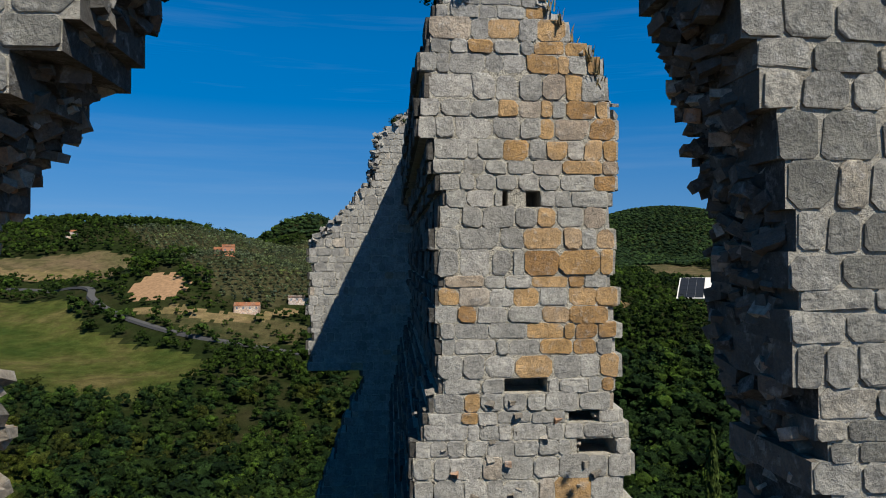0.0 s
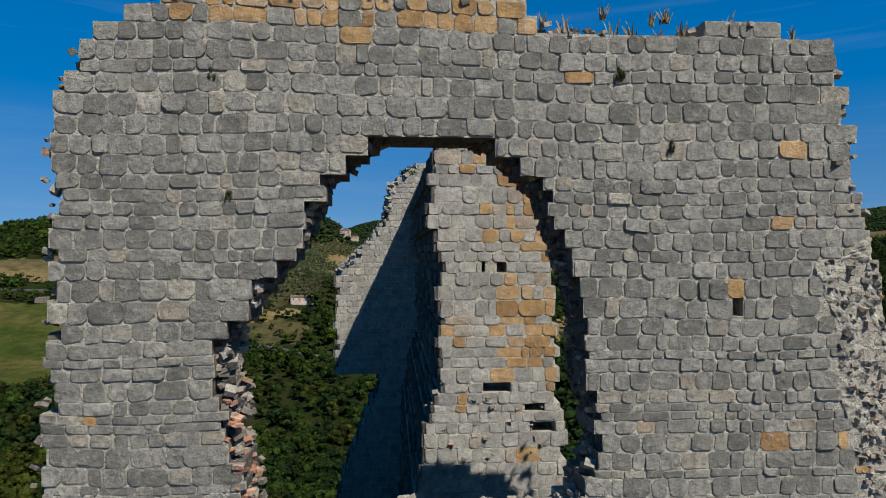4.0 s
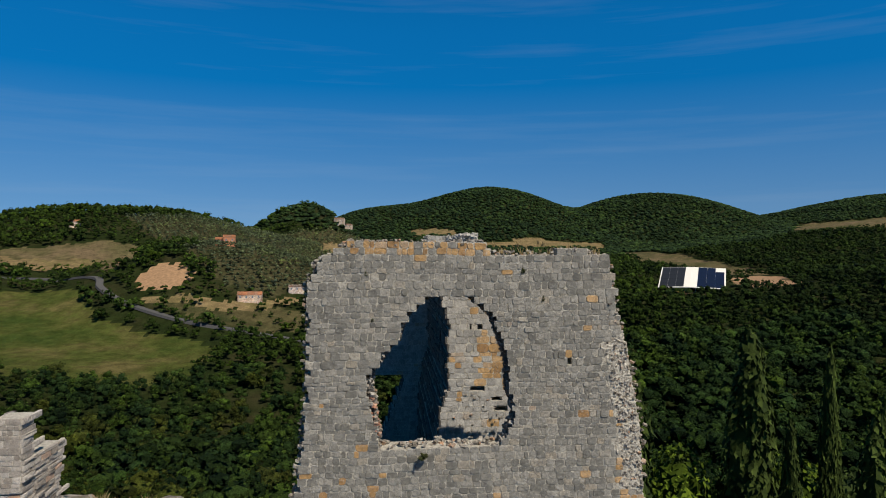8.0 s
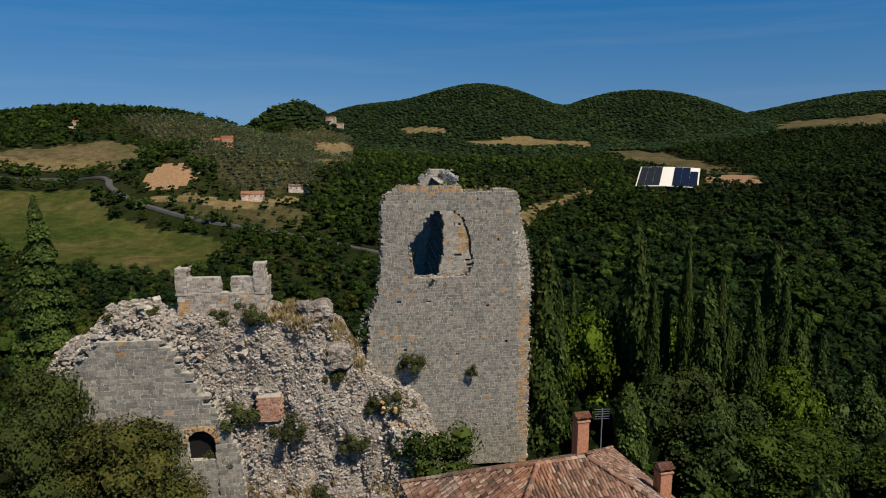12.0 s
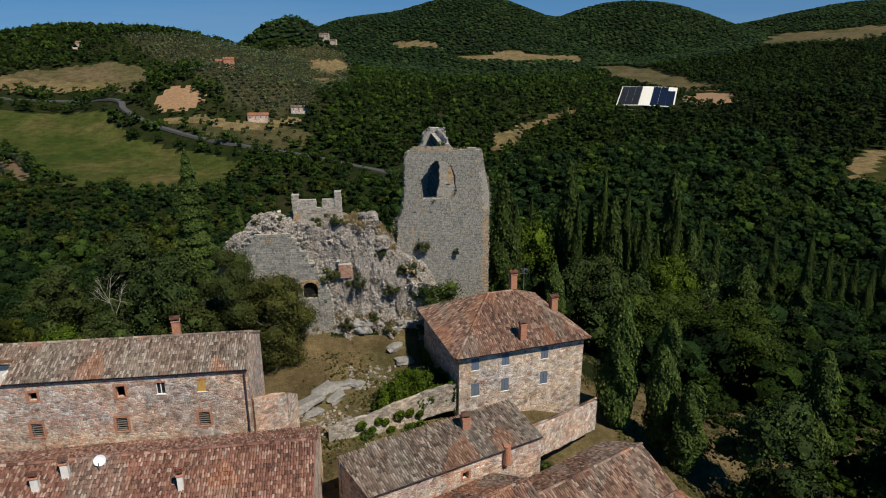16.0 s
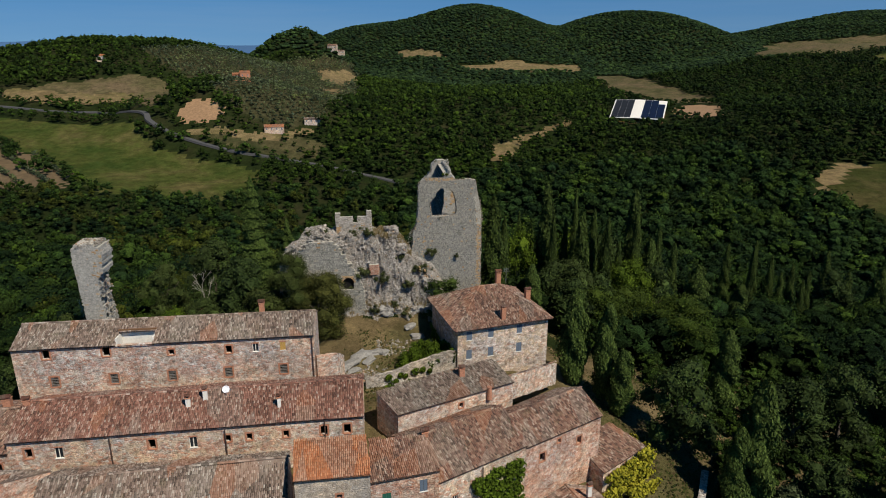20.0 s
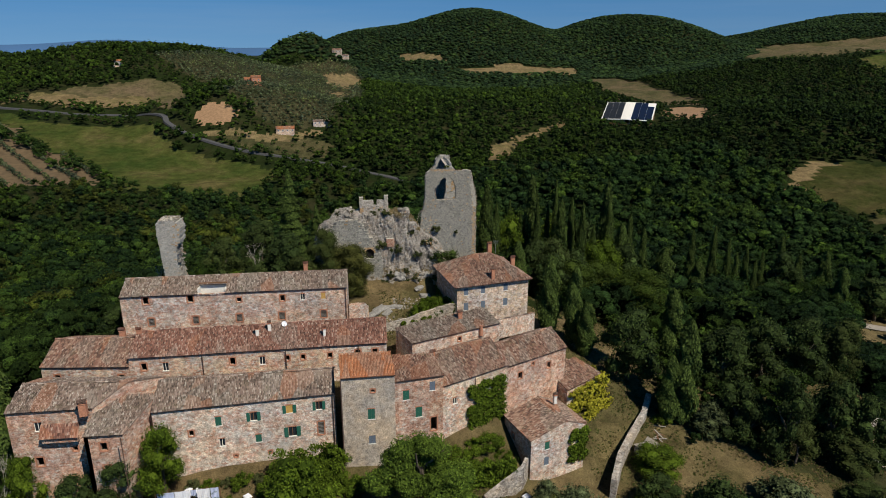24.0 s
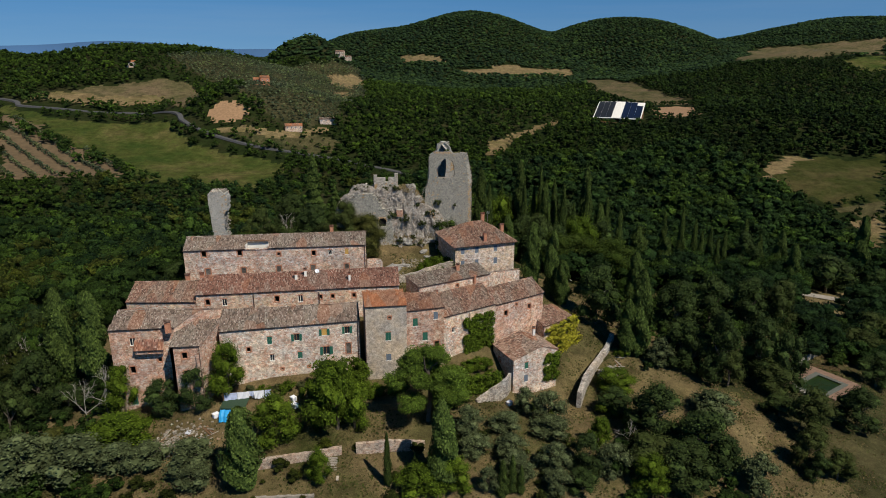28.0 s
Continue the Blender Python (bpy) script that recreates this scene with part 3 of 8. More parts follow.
# open land: its kind, and its corners on the plan
FIELDS = [
    ("yard", [(-19, -20), (-13, -24), (-9, -29), (-3, -30), (-1, -19), (-4, -7), (-12, -8), (-18, -12)]),
    ("meadow", [(-293, 382), (-242, 346), (-205, 338), (-164, 333), (-145, 311), (-121, 290), (-103, 274), (-84, 270), (-72, 257), (-71, 220), (-91, 212), (-109, 213), (-139, 222), (-164, 247), (-215, 304), (-248, 331), (-285, 365)]),
    ("vines", [(-282, 358), (-246, 327), (-213, 299), (-166, 245), (-154, 227), (-185, 226), (-219, 223)]),
    ("field", [(-280, 386), (-282, 397), (-254, 407), (-182, 400), (-181, 385), (-231, 380)]),
    ("fallow", [(-258, 404), (-234, 426), (-183, 438), (-159, 429), (-140, 369), (-152, 354), (-182, 401), (-239, 403)]),
    ("earth", [(-119 + 14.5 * math.cos(k * 0.524), 333 + 14 * math.sin(k * 0.524)) for k in range(12)]),
    ("field", [(-69, 583), (-32, 622), (-17, 606), (-29, 499), (-48, 507)]),
    ("field", [(-55, 480), (-26, 477), (-42, 456)]),
    ("field", [(-121, 313), (-77, 313), (-55, 329), (-48, 323), (-76, 305), (-118, 307)]),
    ("scrub", [(-118, 307), (-76, 304), (-54, 316), (-36, 307), (-38, 289), (-58, 285), (-86, 292), (-108, 301)]),
    ("field", [(54, 261), (71, 292), (89, 309), (110, 327), (125, 343), (126, 335), (107, 314), (87, 296), (69, 269), (58, 254)]),
    ("field", [(31, 907), (96, 857), (101, 825), (41, 858)]),
    ("field", [(108, 780), (159, 774), (189, 801), (214, 770), (283, 793), (259, 729), (176, 741), (122, 747)]),
    ("fallow", [(266, 720), (289, 659), (299, 582), (289, 443), (240, 418), (226, 470), (240, 551), (250, 629)]),
    ("earth", [(232, 402), (254, 399), (260, 380), (224, 315), (204, 330)]),
    ("field", [(176, 166), (193, 174), (211, 192), (228, 202), (236, 199), (205, 173), (190, 165)]),
    ("pasture", [(190, 165), (205, 173), (236, 199), (281, 191), (231, 129), (209, 133), (193, 156)]),
    ("scrub", [(205, 130), (229, 126), (218, 112), (206, 113)]),
    ("field", [(201, 114), (217, 110), (184, 69), (181, 79)]),
    ("fallow", [(449, 655), (661, 970), (722, 921), (854, 896), (606, 594), (521, 595), (483, 613)]),
    ("meadow", [(524, 559), (606, 594), (546, 517), (512, 532)]),
    ("olives", [(-201, 510), (-47, 636), (-22, 653), (-17, 491), (-39, 342), (-70, 325), (-86, 326), (-104, 344), (-139, 446), (-174, 459)]),
    ("scrub", [(155, 144), (167, 146), (165, 138), (155, 136)]),
    ("yard", [(125, 39), (165, 46), (138, 15), (121, 11), (112, 0), (96, -12), (97, -6), (110, 13)]),
    ("yard", [(38, -36), (45, -33), (47, -38), (44, -46), (35, -47)]),
    ("yard", [(20, -33), (29, -31), (20, -46), (20, -56), (13, -54), (19, -42)]),
    ("yard", [(44, -59), (52, -54), (51, -63), (42, -69), (40, -65)]),
    ("scrub", [(50, -36), (62, -30), (100, -24), (125, -40), (120, -95), (60, -95), (54, -82), (61, -70), (57, -60), (62, -52), (54, -46)]),
]


def inside(x, y, poly):
    """Which points lie in the polygon."""
    got = np.zeros(x.shape, bool)
    for (ax, ay), (bx, by) in zip(poly, poly[1:] + poly[:1]):
        if ay != by:
            got ^= ((ay > y) != (by > y)) & (x < (bx - ax) * (y - ay) / (by - ay) + ax)
    return got


def field_at(x, y):
    """Index of the open land at each point, or -1 in the woods. The edges waver a little."""
    x, y = np.asarray(x, float), np.asarray(y, float)
    wx, wy = x + 3 * np.sin(y / 11) + 1.5 * np.sin(y / 4.1), y + 3 * np.sin(x / 13) + 1.5 * np.sin(x / 3.7)
    got = np.full(x.shape, -1)
    for i, (kind, poly) in enumerate(FIELDS):
        got = np.where((got < 0) & inside(wx, wy, poly), i, got)
    return got


def village_at(x, y):
    x, y = np.asarray(x, float), np.asarray(y, float)
    return ((x + 17) / 58) ** 2 + ((y + 32) / 46) ** 2 < 1


def axis(parts):
    out = [np.arange(a, b, s) for a, b, s in parts]
    return np.concatenate(out)


GX = axis([(-4600, -1000, 160), (-1000, -520, 24), (-520, -320, 5), (-320, -110, 3), (-110, 160, 2.0), (160, 420, 5), (420, 1300, 22), (1300, 4601, 155)])
GY = axis([(-1500, -260, 120), (-260, -130, 10), (-130, 60, 2.0), (60, 150, 5), (150, 210, 5), (210, 470, 3), (470, 620, 5), (620, 1400, 14), (1400, 4700, 160)])
_gx, _gy = np.meshgrid(GX, GY)
_gz = ground_z(_gx, _gy)
_rng = np.random.default_rng(3)
_gz = _gz + np.where((_gx > -110) & (_gx < 160) & (_gy < 60) & (_gy > -130), _rng.normal(0, 0.09, _gx.shape), 0)
_nx, _ny = len(GX), len(GY)
_i = np.arange((_ny - 1) * (_nx - 1))
_r, _c = _i // (_nx - 1), _i % (_nx - 1)
_q = np.stack([_r * _nx + _c, _r * _nx + _c + 1, (_r + 1) * _nx + _c + 1, (_r + 1) * _nx + _c], 1)
KINDS = ["woods", "meadow", "field", "earth", "scrub", "vines", "olives", "village", "yard", "fallow", "pasture"]
me = mesh_quads("ground", np.stack([_gx.ravel(), _gy.ravel(), _gz.ravel()], 1), _q,
                [M_floor, M_meadow, M_field, M_earth, M_scrub, M_tilled, M_grove, M_village, M_yard, M_fallow, M_pasture], True)
_cx, _cy = (_gx[:-1, :-1] + _gx[1:, 1:]).ravel() / 2, (_gy[:-1, :-1] + _gy[1:, 1:]).ravel() / 2
_jx, _jy = _rng.normal(0, 0.9, _cx.shape), _rng.normal(0, 0.9, _cx.shape)
_f = field_at(_cx + _jx, _cy + _jy)
_k = np.where(_f >= 0, np.array([KINDS.index(f[0]) for f in FIELDS])[_f], 0)
_k = np.where((_k == 0) & ((((_cx + _jx - 15) / 112) ** 2 + ((_cy + _jy + 45) / 72) ** 2 < 1) & (_cy < -2 + _jy) | (_cy < -98 + 6 * np.sin(_cx / 17) + _jy)), KINDS.index("village"), _k)
me.polygons.foreach_set("material_index", _k.astype(np.int32))
tagged(new("ground", me), "rolling ground with dry grass, meadow, fields and forest floor", "ground", kind="structure")


# ---- the ruined tower ----
rng = np.random.default_rng(11)
# outline of the great hole in the front wall and of the wall itself, by height
HZ = [14.35, 14.8, 15.2, 15.8, 16.15, 16.5, 16.8, 17.2, 17.6, 18.15, 18.4, 18.6, 18.9]
HL = [-2.5, -2.5, -2.6, -2.72, -2.8, -2.78, -2.6, -2.28, -1.95, -1.72, -1.57, -1.3, -0.9]
HR = [1.2, 1.45, 1.62, 1.52, 1.46, 1.43, 1.4, 1.3, 1.17, 0.98, 0.8, 0.55, 0.1]


def hole_at(z):
    if z < HZ[0] or z > HZ[-1]:
        return None
    return np.interp(z, HZ, HL), np.interp(z, HZ, HR)


def left_edge(z):
    return np.interp(z, [0, 8, 10, 11.8, 13, 16, 19.3, 19.9, 20.5], [-6.2, -5.9, -5.5, -5.5, -4.9, -4.6, -4.55, -4.15, -3.6])


def right_edge(z):
    return np.interp(z, [0, 4, 12.8, 14.7, 17.5, 20.2], [5.65, 5.6, 5.55, 5.45, 4.95, 4.5])


def top_edge(x):
    return np.interp(x, [-4.8, -3.9, -3.45, 0.6, 0.75, 2.5, 3.3, 4.5], [19.6, 20.1, 20.47, 20.47, 20.16, 20.1, 20.26, 20.05])


tower = thing("ruined_tower", pose(0, 0, 0), "tall ruined grey stone tower with a great ragged hole", "ruin")
WALL_T = 0.75
# empty put-log sockets, where one block is missing
SOCKETS = [(3.25, 16.9), (-3.4, 12.6), (-1.4, 12.55), (2.7, 12.2), (0.6, 8.8), (4.0, 9.6), (-3.0, 9.2)]
core, blocks, quoins, near_blocks = [], [], [], []
z = 0.5
while z < 20.5:
    h = rng.choice((0.1, 0.15, 0.16, 0.19, 0.2, 0.21, 0.22, 0.23, 0.24)) * rng.uniform(0.94, 1.06)
    zm = z + h / 2
    xl, xr = left_edge(zm) + rng.uniform(-0.1, 0.1), right_edge(zm) + rng.uniform(-0.1, 0.1)
    hole = hole_at(zm)
    spans = [(xl, xr)]
    if hole:
        spans = [(xl, hole[0] + rng.uniform(-0.12, 0.12)), (hole[1] + rng.uniform(-0.07, 0.07), xr)]
    for a, b in spans:
        x = a
        while x < b - 0.08:
            w = rng.choice((0.15, 0.2, 0.23, 0.26, 0.29, 0.35)) * rng.uniform(0.9, 1.12)
            if b - x - w < 0.15:
                w = b - x
            if z + h * 0.6 > top_edge(x + w / 2):
                x += w
                continue
            edge = x + w > right_edge(zm) - 0.55 and zm < 15
            gx, gz, up = rng.uniform(0.004, 0.013), rng.uniform(0.003, 0.008), rng.uniform(-0.004, 0.004)
            v, f = stone_block(x + gx, x + w - gx, z + gz + up, z + h - gz + up, rng.uniform(0.014, 0.027) + (0.014 if rng.random() < 0.05 else 0), rng, 0.0, True)
            v[:, 2] += 0.025 * np.sin(v[:, 0] * 0.9 + z * 0.5) + 0.012 * np.sin(v[:, 0] * 2.3 + z * 1.7)
            empty = any(x < sx < x + w and z < sz < z + h for sx, sz in SOCKETS)
            yc = 0.5 if empty else -0.007
            core.append((np.array([(x, yc, z), (x, WALL_T, z), (x + w, WALL_T, z), (x + w, yc, z), (x, yc, z + h), (x, WALL_T, z + h), (x + w, WALL_T, z + h), (x + w, yc, z + h)]), np.array(BOX_F)))
            if empty:
                x += w
                continue
            lintel = any(x - 0.05 < sx < x + w + 0.05 and z - 0.27 < sz < z for sx, sz in SOCKETS[:1])
            low_left = zm < 15.2 and x < -2.4 and rng.random() < 0.04
            ochre = lintel or low_left or (edge and rng.random() < 0.6) or rng.random() < 0.008 or (z > 20.0 and -3.5 < x < 0.7 and rng.random() < 0.8)
            if 12.9 < zm < 17.4 and x + w > right_edge(zm) - 0.3 - 0.35 * abs(math.sin(zm * 2.1)):
                x += w
                continue
            nearby = 15.4 < zm < 19.4 and -3.8 < x < 2.8
            if nearby and len(near_blocks) < 300:
                near_blocks.append((v, f, ochre))
            else:
                (quoins if ochre else blocks).append((v, f))
            x += w
    z += h
v, f = merge(core)
me = mesh_quads("front_wall_core", v, f, [M_mortar, M_core_shade])
# faces inside the hole take the core colour that has shade in it
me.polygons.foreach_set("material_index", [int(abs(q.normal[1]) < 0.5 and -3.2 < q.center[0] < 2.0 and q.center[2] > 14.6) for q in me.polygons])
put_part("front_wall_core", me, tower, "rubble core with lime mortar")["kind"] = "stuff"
v, f = merge(blocks)
tagged(put_part("facing_stone_rest", mesh_quads("facing_stone_rest", v, f, [M_stone]), tower), kind="stuff")
v, f = merge(quoins)
tagged(put_part("quoin_stone_rest", mesh_quads("quoin_stone_rest", v, f, [M_orange]), tower, "ochre sandstone blocks"), kind="stuff")
# ragged rubble along the edges of the hole and of the wall
pts = []
for zz in np.arange(14.3, 18.9, 0.022):
    a, b = hole_at(zz) or (0, 0)
    pts += [(a + rng.uniform(-0.12, 0.07), rng.uniform(0.08, WALL_T), zz), (b + rng.uniform(-0.05, 0.12), rng.uniform(0.1, WALL_T), zz)]
    if 15.5 < zz < 17.3:
        pts += [(a + rng.uniform(-0.15, 0.12), rng.uniform(0.2, WALL_T), zz) for _ in range(2)]
for xx in np.arange(-2.5, 1.3, 0.03):
    pts.append((xx, rng.uniform(0.0, WALL_T), 14.3 + rng.uniform(-0.05, 0.08)))
for xx in np.arange(-4.5, 4.5, 0.035):
    pts.append((xx, rng.uniform(0, WALL_T), top_edge(xx) + rng.uniform(-0.12, 0.06)))
for zz in np.arange(2, 20, 0.02):
    pts.append((right_edge(zz) + rng.uniform(-0.25, 0.16 if zz < 17 else 0.06), rng.uniform(0.0, WALL_T), zz))
    if zz > 13:
        pts.append((right_edge(zz) + rng.uniform(-0.1, 0.4 if zz < 17 else 0.08), rng.uniform(0.2, WALL_T + 0.5), zz))
    pts.append((left_edge(zz) + rng.uniform(-0.16, 0.12), rng.uniform(0.05, WALL_T + 0.4), zz))
    if zz < 12.5:
        pts.append((left_edge(zz) + rng.uniform(-0.9, 0.2) * min(1, (12.6 - zz) / 2), rng.uniform(0.2, 1.6), zz))
pts = [q for q in pts if q[2] < top_edge(q[0]) + 0.06]
v, f = rubble(pts, 0.07, rng)
tagged(put_part("broken_edges", mesh_quads("broken_edges", v, f, [M_rubble]), tower, "pale broken rubble"), kind="stuff")
# the mortared core, laid bare along the edge: a lumpy sheet with small stones in it
zs_, us_ = np.arange(12.7, 17.7, 0.035), np.linspace(0, 1, 22)
v, n = [], len(us_)
for zz in zs_:
    left = right_edge(zz) - (0.45 + 0.3 * abs(math.sin(zz * 2.1))) * min(1, (zz - 12.6) / 0.4, (17.8 - zz) / 0.4)
    for u in us_:
        x = left + (right_edge(zz) + 0.08 - left) * u
        d = noise.noise_vector((x * 4, zz * 4, 5.0))[1] * 0.05 + noise.noise_vector((x * 12, zz * 12, 1.0))[1] * 0.04
        v.append((x + noise.noise_vector((x * 5, zz * 5, 9.0))[0] * 0.05, 0.02 if u == 0 else -0.012 + d + 0.25 * max(0, u - 0.85), zz))
f = [(i * n + j, i * n + j + 1, (i + 1) * n + j + 1, (i + 1) * n + j) for i in range(len(zs_) - 1) for j in range(n - 1)]
tagged(put_part("bare_core", mesh_quads("bare_core", np.array(v), np.array(f), [M_mortar]), tower, "pale mortared core laid bare"), kind="stuff")
pts = []
for _ in range(420):
    zz = rng.uniform(12.9, 17.4)
    pts.append((right_edge(zz) + rng.uniform(-0.6, 0.06), rng.uniform(-0.02, 0.03), zz))
v, f = rubble(pts, 0.05, rng)
tagged(put_part("core_rubble", mesh_quads("core_rubble", v, f, [M_rubble]), tower, "small stones in the bare core"), kind="stuff")
pts = [(hole_at(zz)[0] + rng.uniform(-0.08, 0.06), rng.uniform(0.0, 0.5), zz) for zz in np.arange(14.7, 15.9, 0.02)]
jamb = []
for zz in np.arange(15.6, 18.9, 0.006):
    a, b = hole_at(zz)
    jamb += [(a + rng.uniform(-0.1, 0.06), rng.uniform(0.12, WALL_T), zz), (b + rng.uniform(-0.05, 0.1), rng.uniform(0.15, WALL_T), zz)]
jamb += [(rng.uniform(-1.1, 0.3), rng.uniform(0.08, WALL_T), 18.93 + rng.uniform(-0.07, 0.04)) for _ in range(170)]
# stones in the sides of the hole, shade put into their colour
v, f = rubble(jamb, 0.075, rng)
tagged(put_part("jamb_rubble", mesh_quads("jamb_rubble", v, f, [M_core_shade]), tower, "broken core in the sides of the hole, darkened as shade"), kind="stuff")
v, f = rubble(pts, 0.06, rng, 0.6)
tagged(put_part("brick_edge", mesh_quads("brick_edge", v, f, [M_brick_stone]), tower, "red bricks in the edge of the hole"), kind="stuff")


def masonry(name, x0f, x1f, z0, z1, y0, y1, parent, mats, course=(0.2, 0.28), width=(0.2, 0.42), ochre=None, sides=True, ragged=0.09, single=None, side_mat=None, sockets=(), proud=(0.012, 0.026)):
    """An upright ruin of coursed blocks with a mortar core, its front at y0, its ends given by height."""
    core, blocks, och, flank = [], [], [], []
    z = z0
    while z < z1:
        h = rng.uniform(*course) * rng.choice((0.75, 1.0, 1.0, 1.2))
        zm = z + h / 2
        a, b = x0f(zm) + rng.uniform(-ragged, ragged), x1f(zm) + rng.uniform(-ragged, ragged)
        if b - a > 0.15:
            cuts = sorted((sx - sw / 2, sx + sw / 2) for sx, sz, sw in sockets if z < sz < z + h)
            ends, deep = [a, *[u for c in cuts for u in c], b], 0
            for u0, u1 in zip(ends[:-1], ends[1:]):
                yf = y0 + (0.5 if deep % 2 else -0.006)
                deep += 1
                core.append((np.array([(u0, yf, z), (u0, y1, z), (u1, y1, z), (u1, yf, z), (u0, yf, z + h), (u0, y1, z + h), (u1, y1, z + h), (u1, yf, z + h)]), np.array(BOX_F)))
            x = a
            while x < b - 0.08:
                w = rng.uniform(*width) * rng.choice((0.7, 1.0, 1.3))
                if b - x - w < 0.14:
                    w = b - x
                hit = [c for c in cuts if x < c[1] and x + w > c[0]]
                if hit:
                    if hit[0][0] - x < 0.1:
                        x = hit[0][1]
                        continue
                    w = hit[0][0] - x
                v, f = stone_block(x + rng.uniform(0.004, 0.014), x + w - 0.006, z + rng.uniform(0.003, 0.012), z + h - 0.005, rng.uniform(*proud), rng, y0, True)
                is_och = bool(ochre and ochre(x + w / 2, zm))
                if single is not None and zm > 14.2 and len(single) < 300:
                    single.append((v, f, is_och))
                else:
                    (och if is_och else blocks).append((v, f))
                x += w
            if sides:
                for side in (-1, 1):
                    yy = y0
                    while yy < y1 - 0.1:
                        w = rng.uniform(0.35, 0.8)
                        v, f = stone_block(0.012, w - 0.012, z + 0.01, z + h - 0.01, rng.uniform(0.03, 0.09), rng, 0)
                        xx, yo = v[:, 0].copy(), v[:, 1].copy()
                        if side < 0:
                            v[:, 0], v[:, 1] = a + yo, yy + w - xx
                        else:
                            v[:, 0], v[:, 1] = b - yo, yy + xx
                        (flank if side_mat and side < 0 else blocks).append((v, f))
                        yy += w
        z += h
    v, f = merge(core)
    ob = put_part(name, mesh_quads(name, v, f, [M_mortar]), parent)
    ob["kind"] = "stuff"
    v, f = merge(blocks)
    tagged(put_part("facing_stone_rest", mesh_quads("facing_stone_rest", v, f, [mats[0]]), ob), kind="stuff")
    # left flank in a darker stone: its shade is put into the colour
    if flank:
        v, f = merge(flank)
        tagged(put_part("broken_flank", mesh_quads("broken_flank", v, f, [side_mat]), ob, "left flank stones darkened as shade"), kind="stuff")
    if och:
        v, f = merge(och)
        tagged(put_part("ochre_stone_rest", mesh_quads("ochre_stone_rest", v, f, [mats[1]]), ob, "ochre sandstone blocks"), kind="stuff")
    return ob


# the spur wall behind the hole, seen end on, and the back wall that it meets
spur_single = []
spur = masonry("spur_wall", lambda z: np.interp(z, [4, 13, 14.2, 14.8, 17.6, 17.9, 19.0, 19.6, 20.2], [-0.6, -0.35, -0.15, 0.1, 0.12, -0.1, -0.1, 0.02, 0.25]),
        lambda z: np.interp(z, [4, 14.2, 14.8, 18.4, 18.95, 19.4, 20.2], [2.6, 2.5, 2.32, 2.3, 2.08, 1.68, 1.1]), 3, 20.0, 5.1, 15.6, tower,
        (M_pale, M_orange), ochre=lambda x, z: (x > 1.3 and z > 15.0 and rng.random() < 0.75) or rng.random() < 0.06, single=spur_single, side_mat=M_core_shade,
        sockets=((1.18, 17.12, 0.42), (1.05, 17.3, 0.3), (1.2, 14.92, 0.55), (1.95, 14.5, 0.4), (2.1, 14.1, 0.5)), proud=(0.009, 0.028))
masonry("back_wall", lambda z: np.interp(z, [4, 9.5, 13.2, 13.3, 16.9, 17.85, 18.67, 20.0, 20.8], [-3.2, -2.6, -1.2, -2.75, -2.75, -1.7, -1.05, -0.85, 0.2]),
        lambda z: np.interp(z, [4, 19, 20.8], [2.6, 2.5, 1.2]), 3, 20.7, 15.7, 16.8, tower, (M_pale, M_orange), (0.16, 0.24), (0.16, 0.34), side_mat=M_core_shade)
pts = [(rng.uniform(-0.3, 2.2), 5.1 + rng.uniform(-0.02, 0.1), zz) for zz in np.arange(13.2, 14.8, 0.03)]
pts += [(rng.uniform(0.35, 0.95), rng.uniform(5.2, 15), 19.95 + rng.uniform(-0.2, 0.1)) for _ in range(240)]
v, f = rubble(pts, 0.065, rng)
tagged(put_part("loose_rubble", mesh_quads("loose_rubble", v, f, [M_rubble]), tower), kind="stuff")
# broken stones over the heads of the spur and of the back wall
pts = []
for zz in np.arange(16.8, 20.75, 0.008):
    xb = np.interp(zz, [16.9, 17.85, 18.67, 20.0, 20.8], [-2.75, -1.7, -1.05, -0.85, 0.2])
    pts.append((xb + rng.uniform(-0.12, 0.15), rng.uniform(15.65, 16.8), zz))
    if zz > 18.3:
        xs = np.interp(zz, [18.4, 18.95, 19.4, 20.2], [2.3, 2.08, 1.68, 1.1])
        pts += [(xs + rng.uniform(-0.15, 0.08), rng.uniform(5.1, 15.6), zz) for _ in range(4)]
    if zz > 19:
        pts.append((rng.uniform(0.2, 2.3), rng.uniform(15.7, 16.8), np.interp(zz, [19, 20.8], [19.2, 20.75])))
v, f = rubble(pts, 0.1, rng)
tagged(put_part("broken_head", mesh_quads("broken_head", v, f, [M_pale]), tower, "pale broken stones on the wall heads"), kind="stuff")


# ---- the ruined keep beside the tower, and the other ruins ----
KX = [-27, -25.5, -22.6, -20.5, -17.5, -12.0, -8.6, -6.8, -5.0, -3.0, -1.0]
KT = [6.5, 9.8, 12.0, 12.9, 12.6, 12.4, 12.3, 9.6, 8.3, 6.6, 4.0]


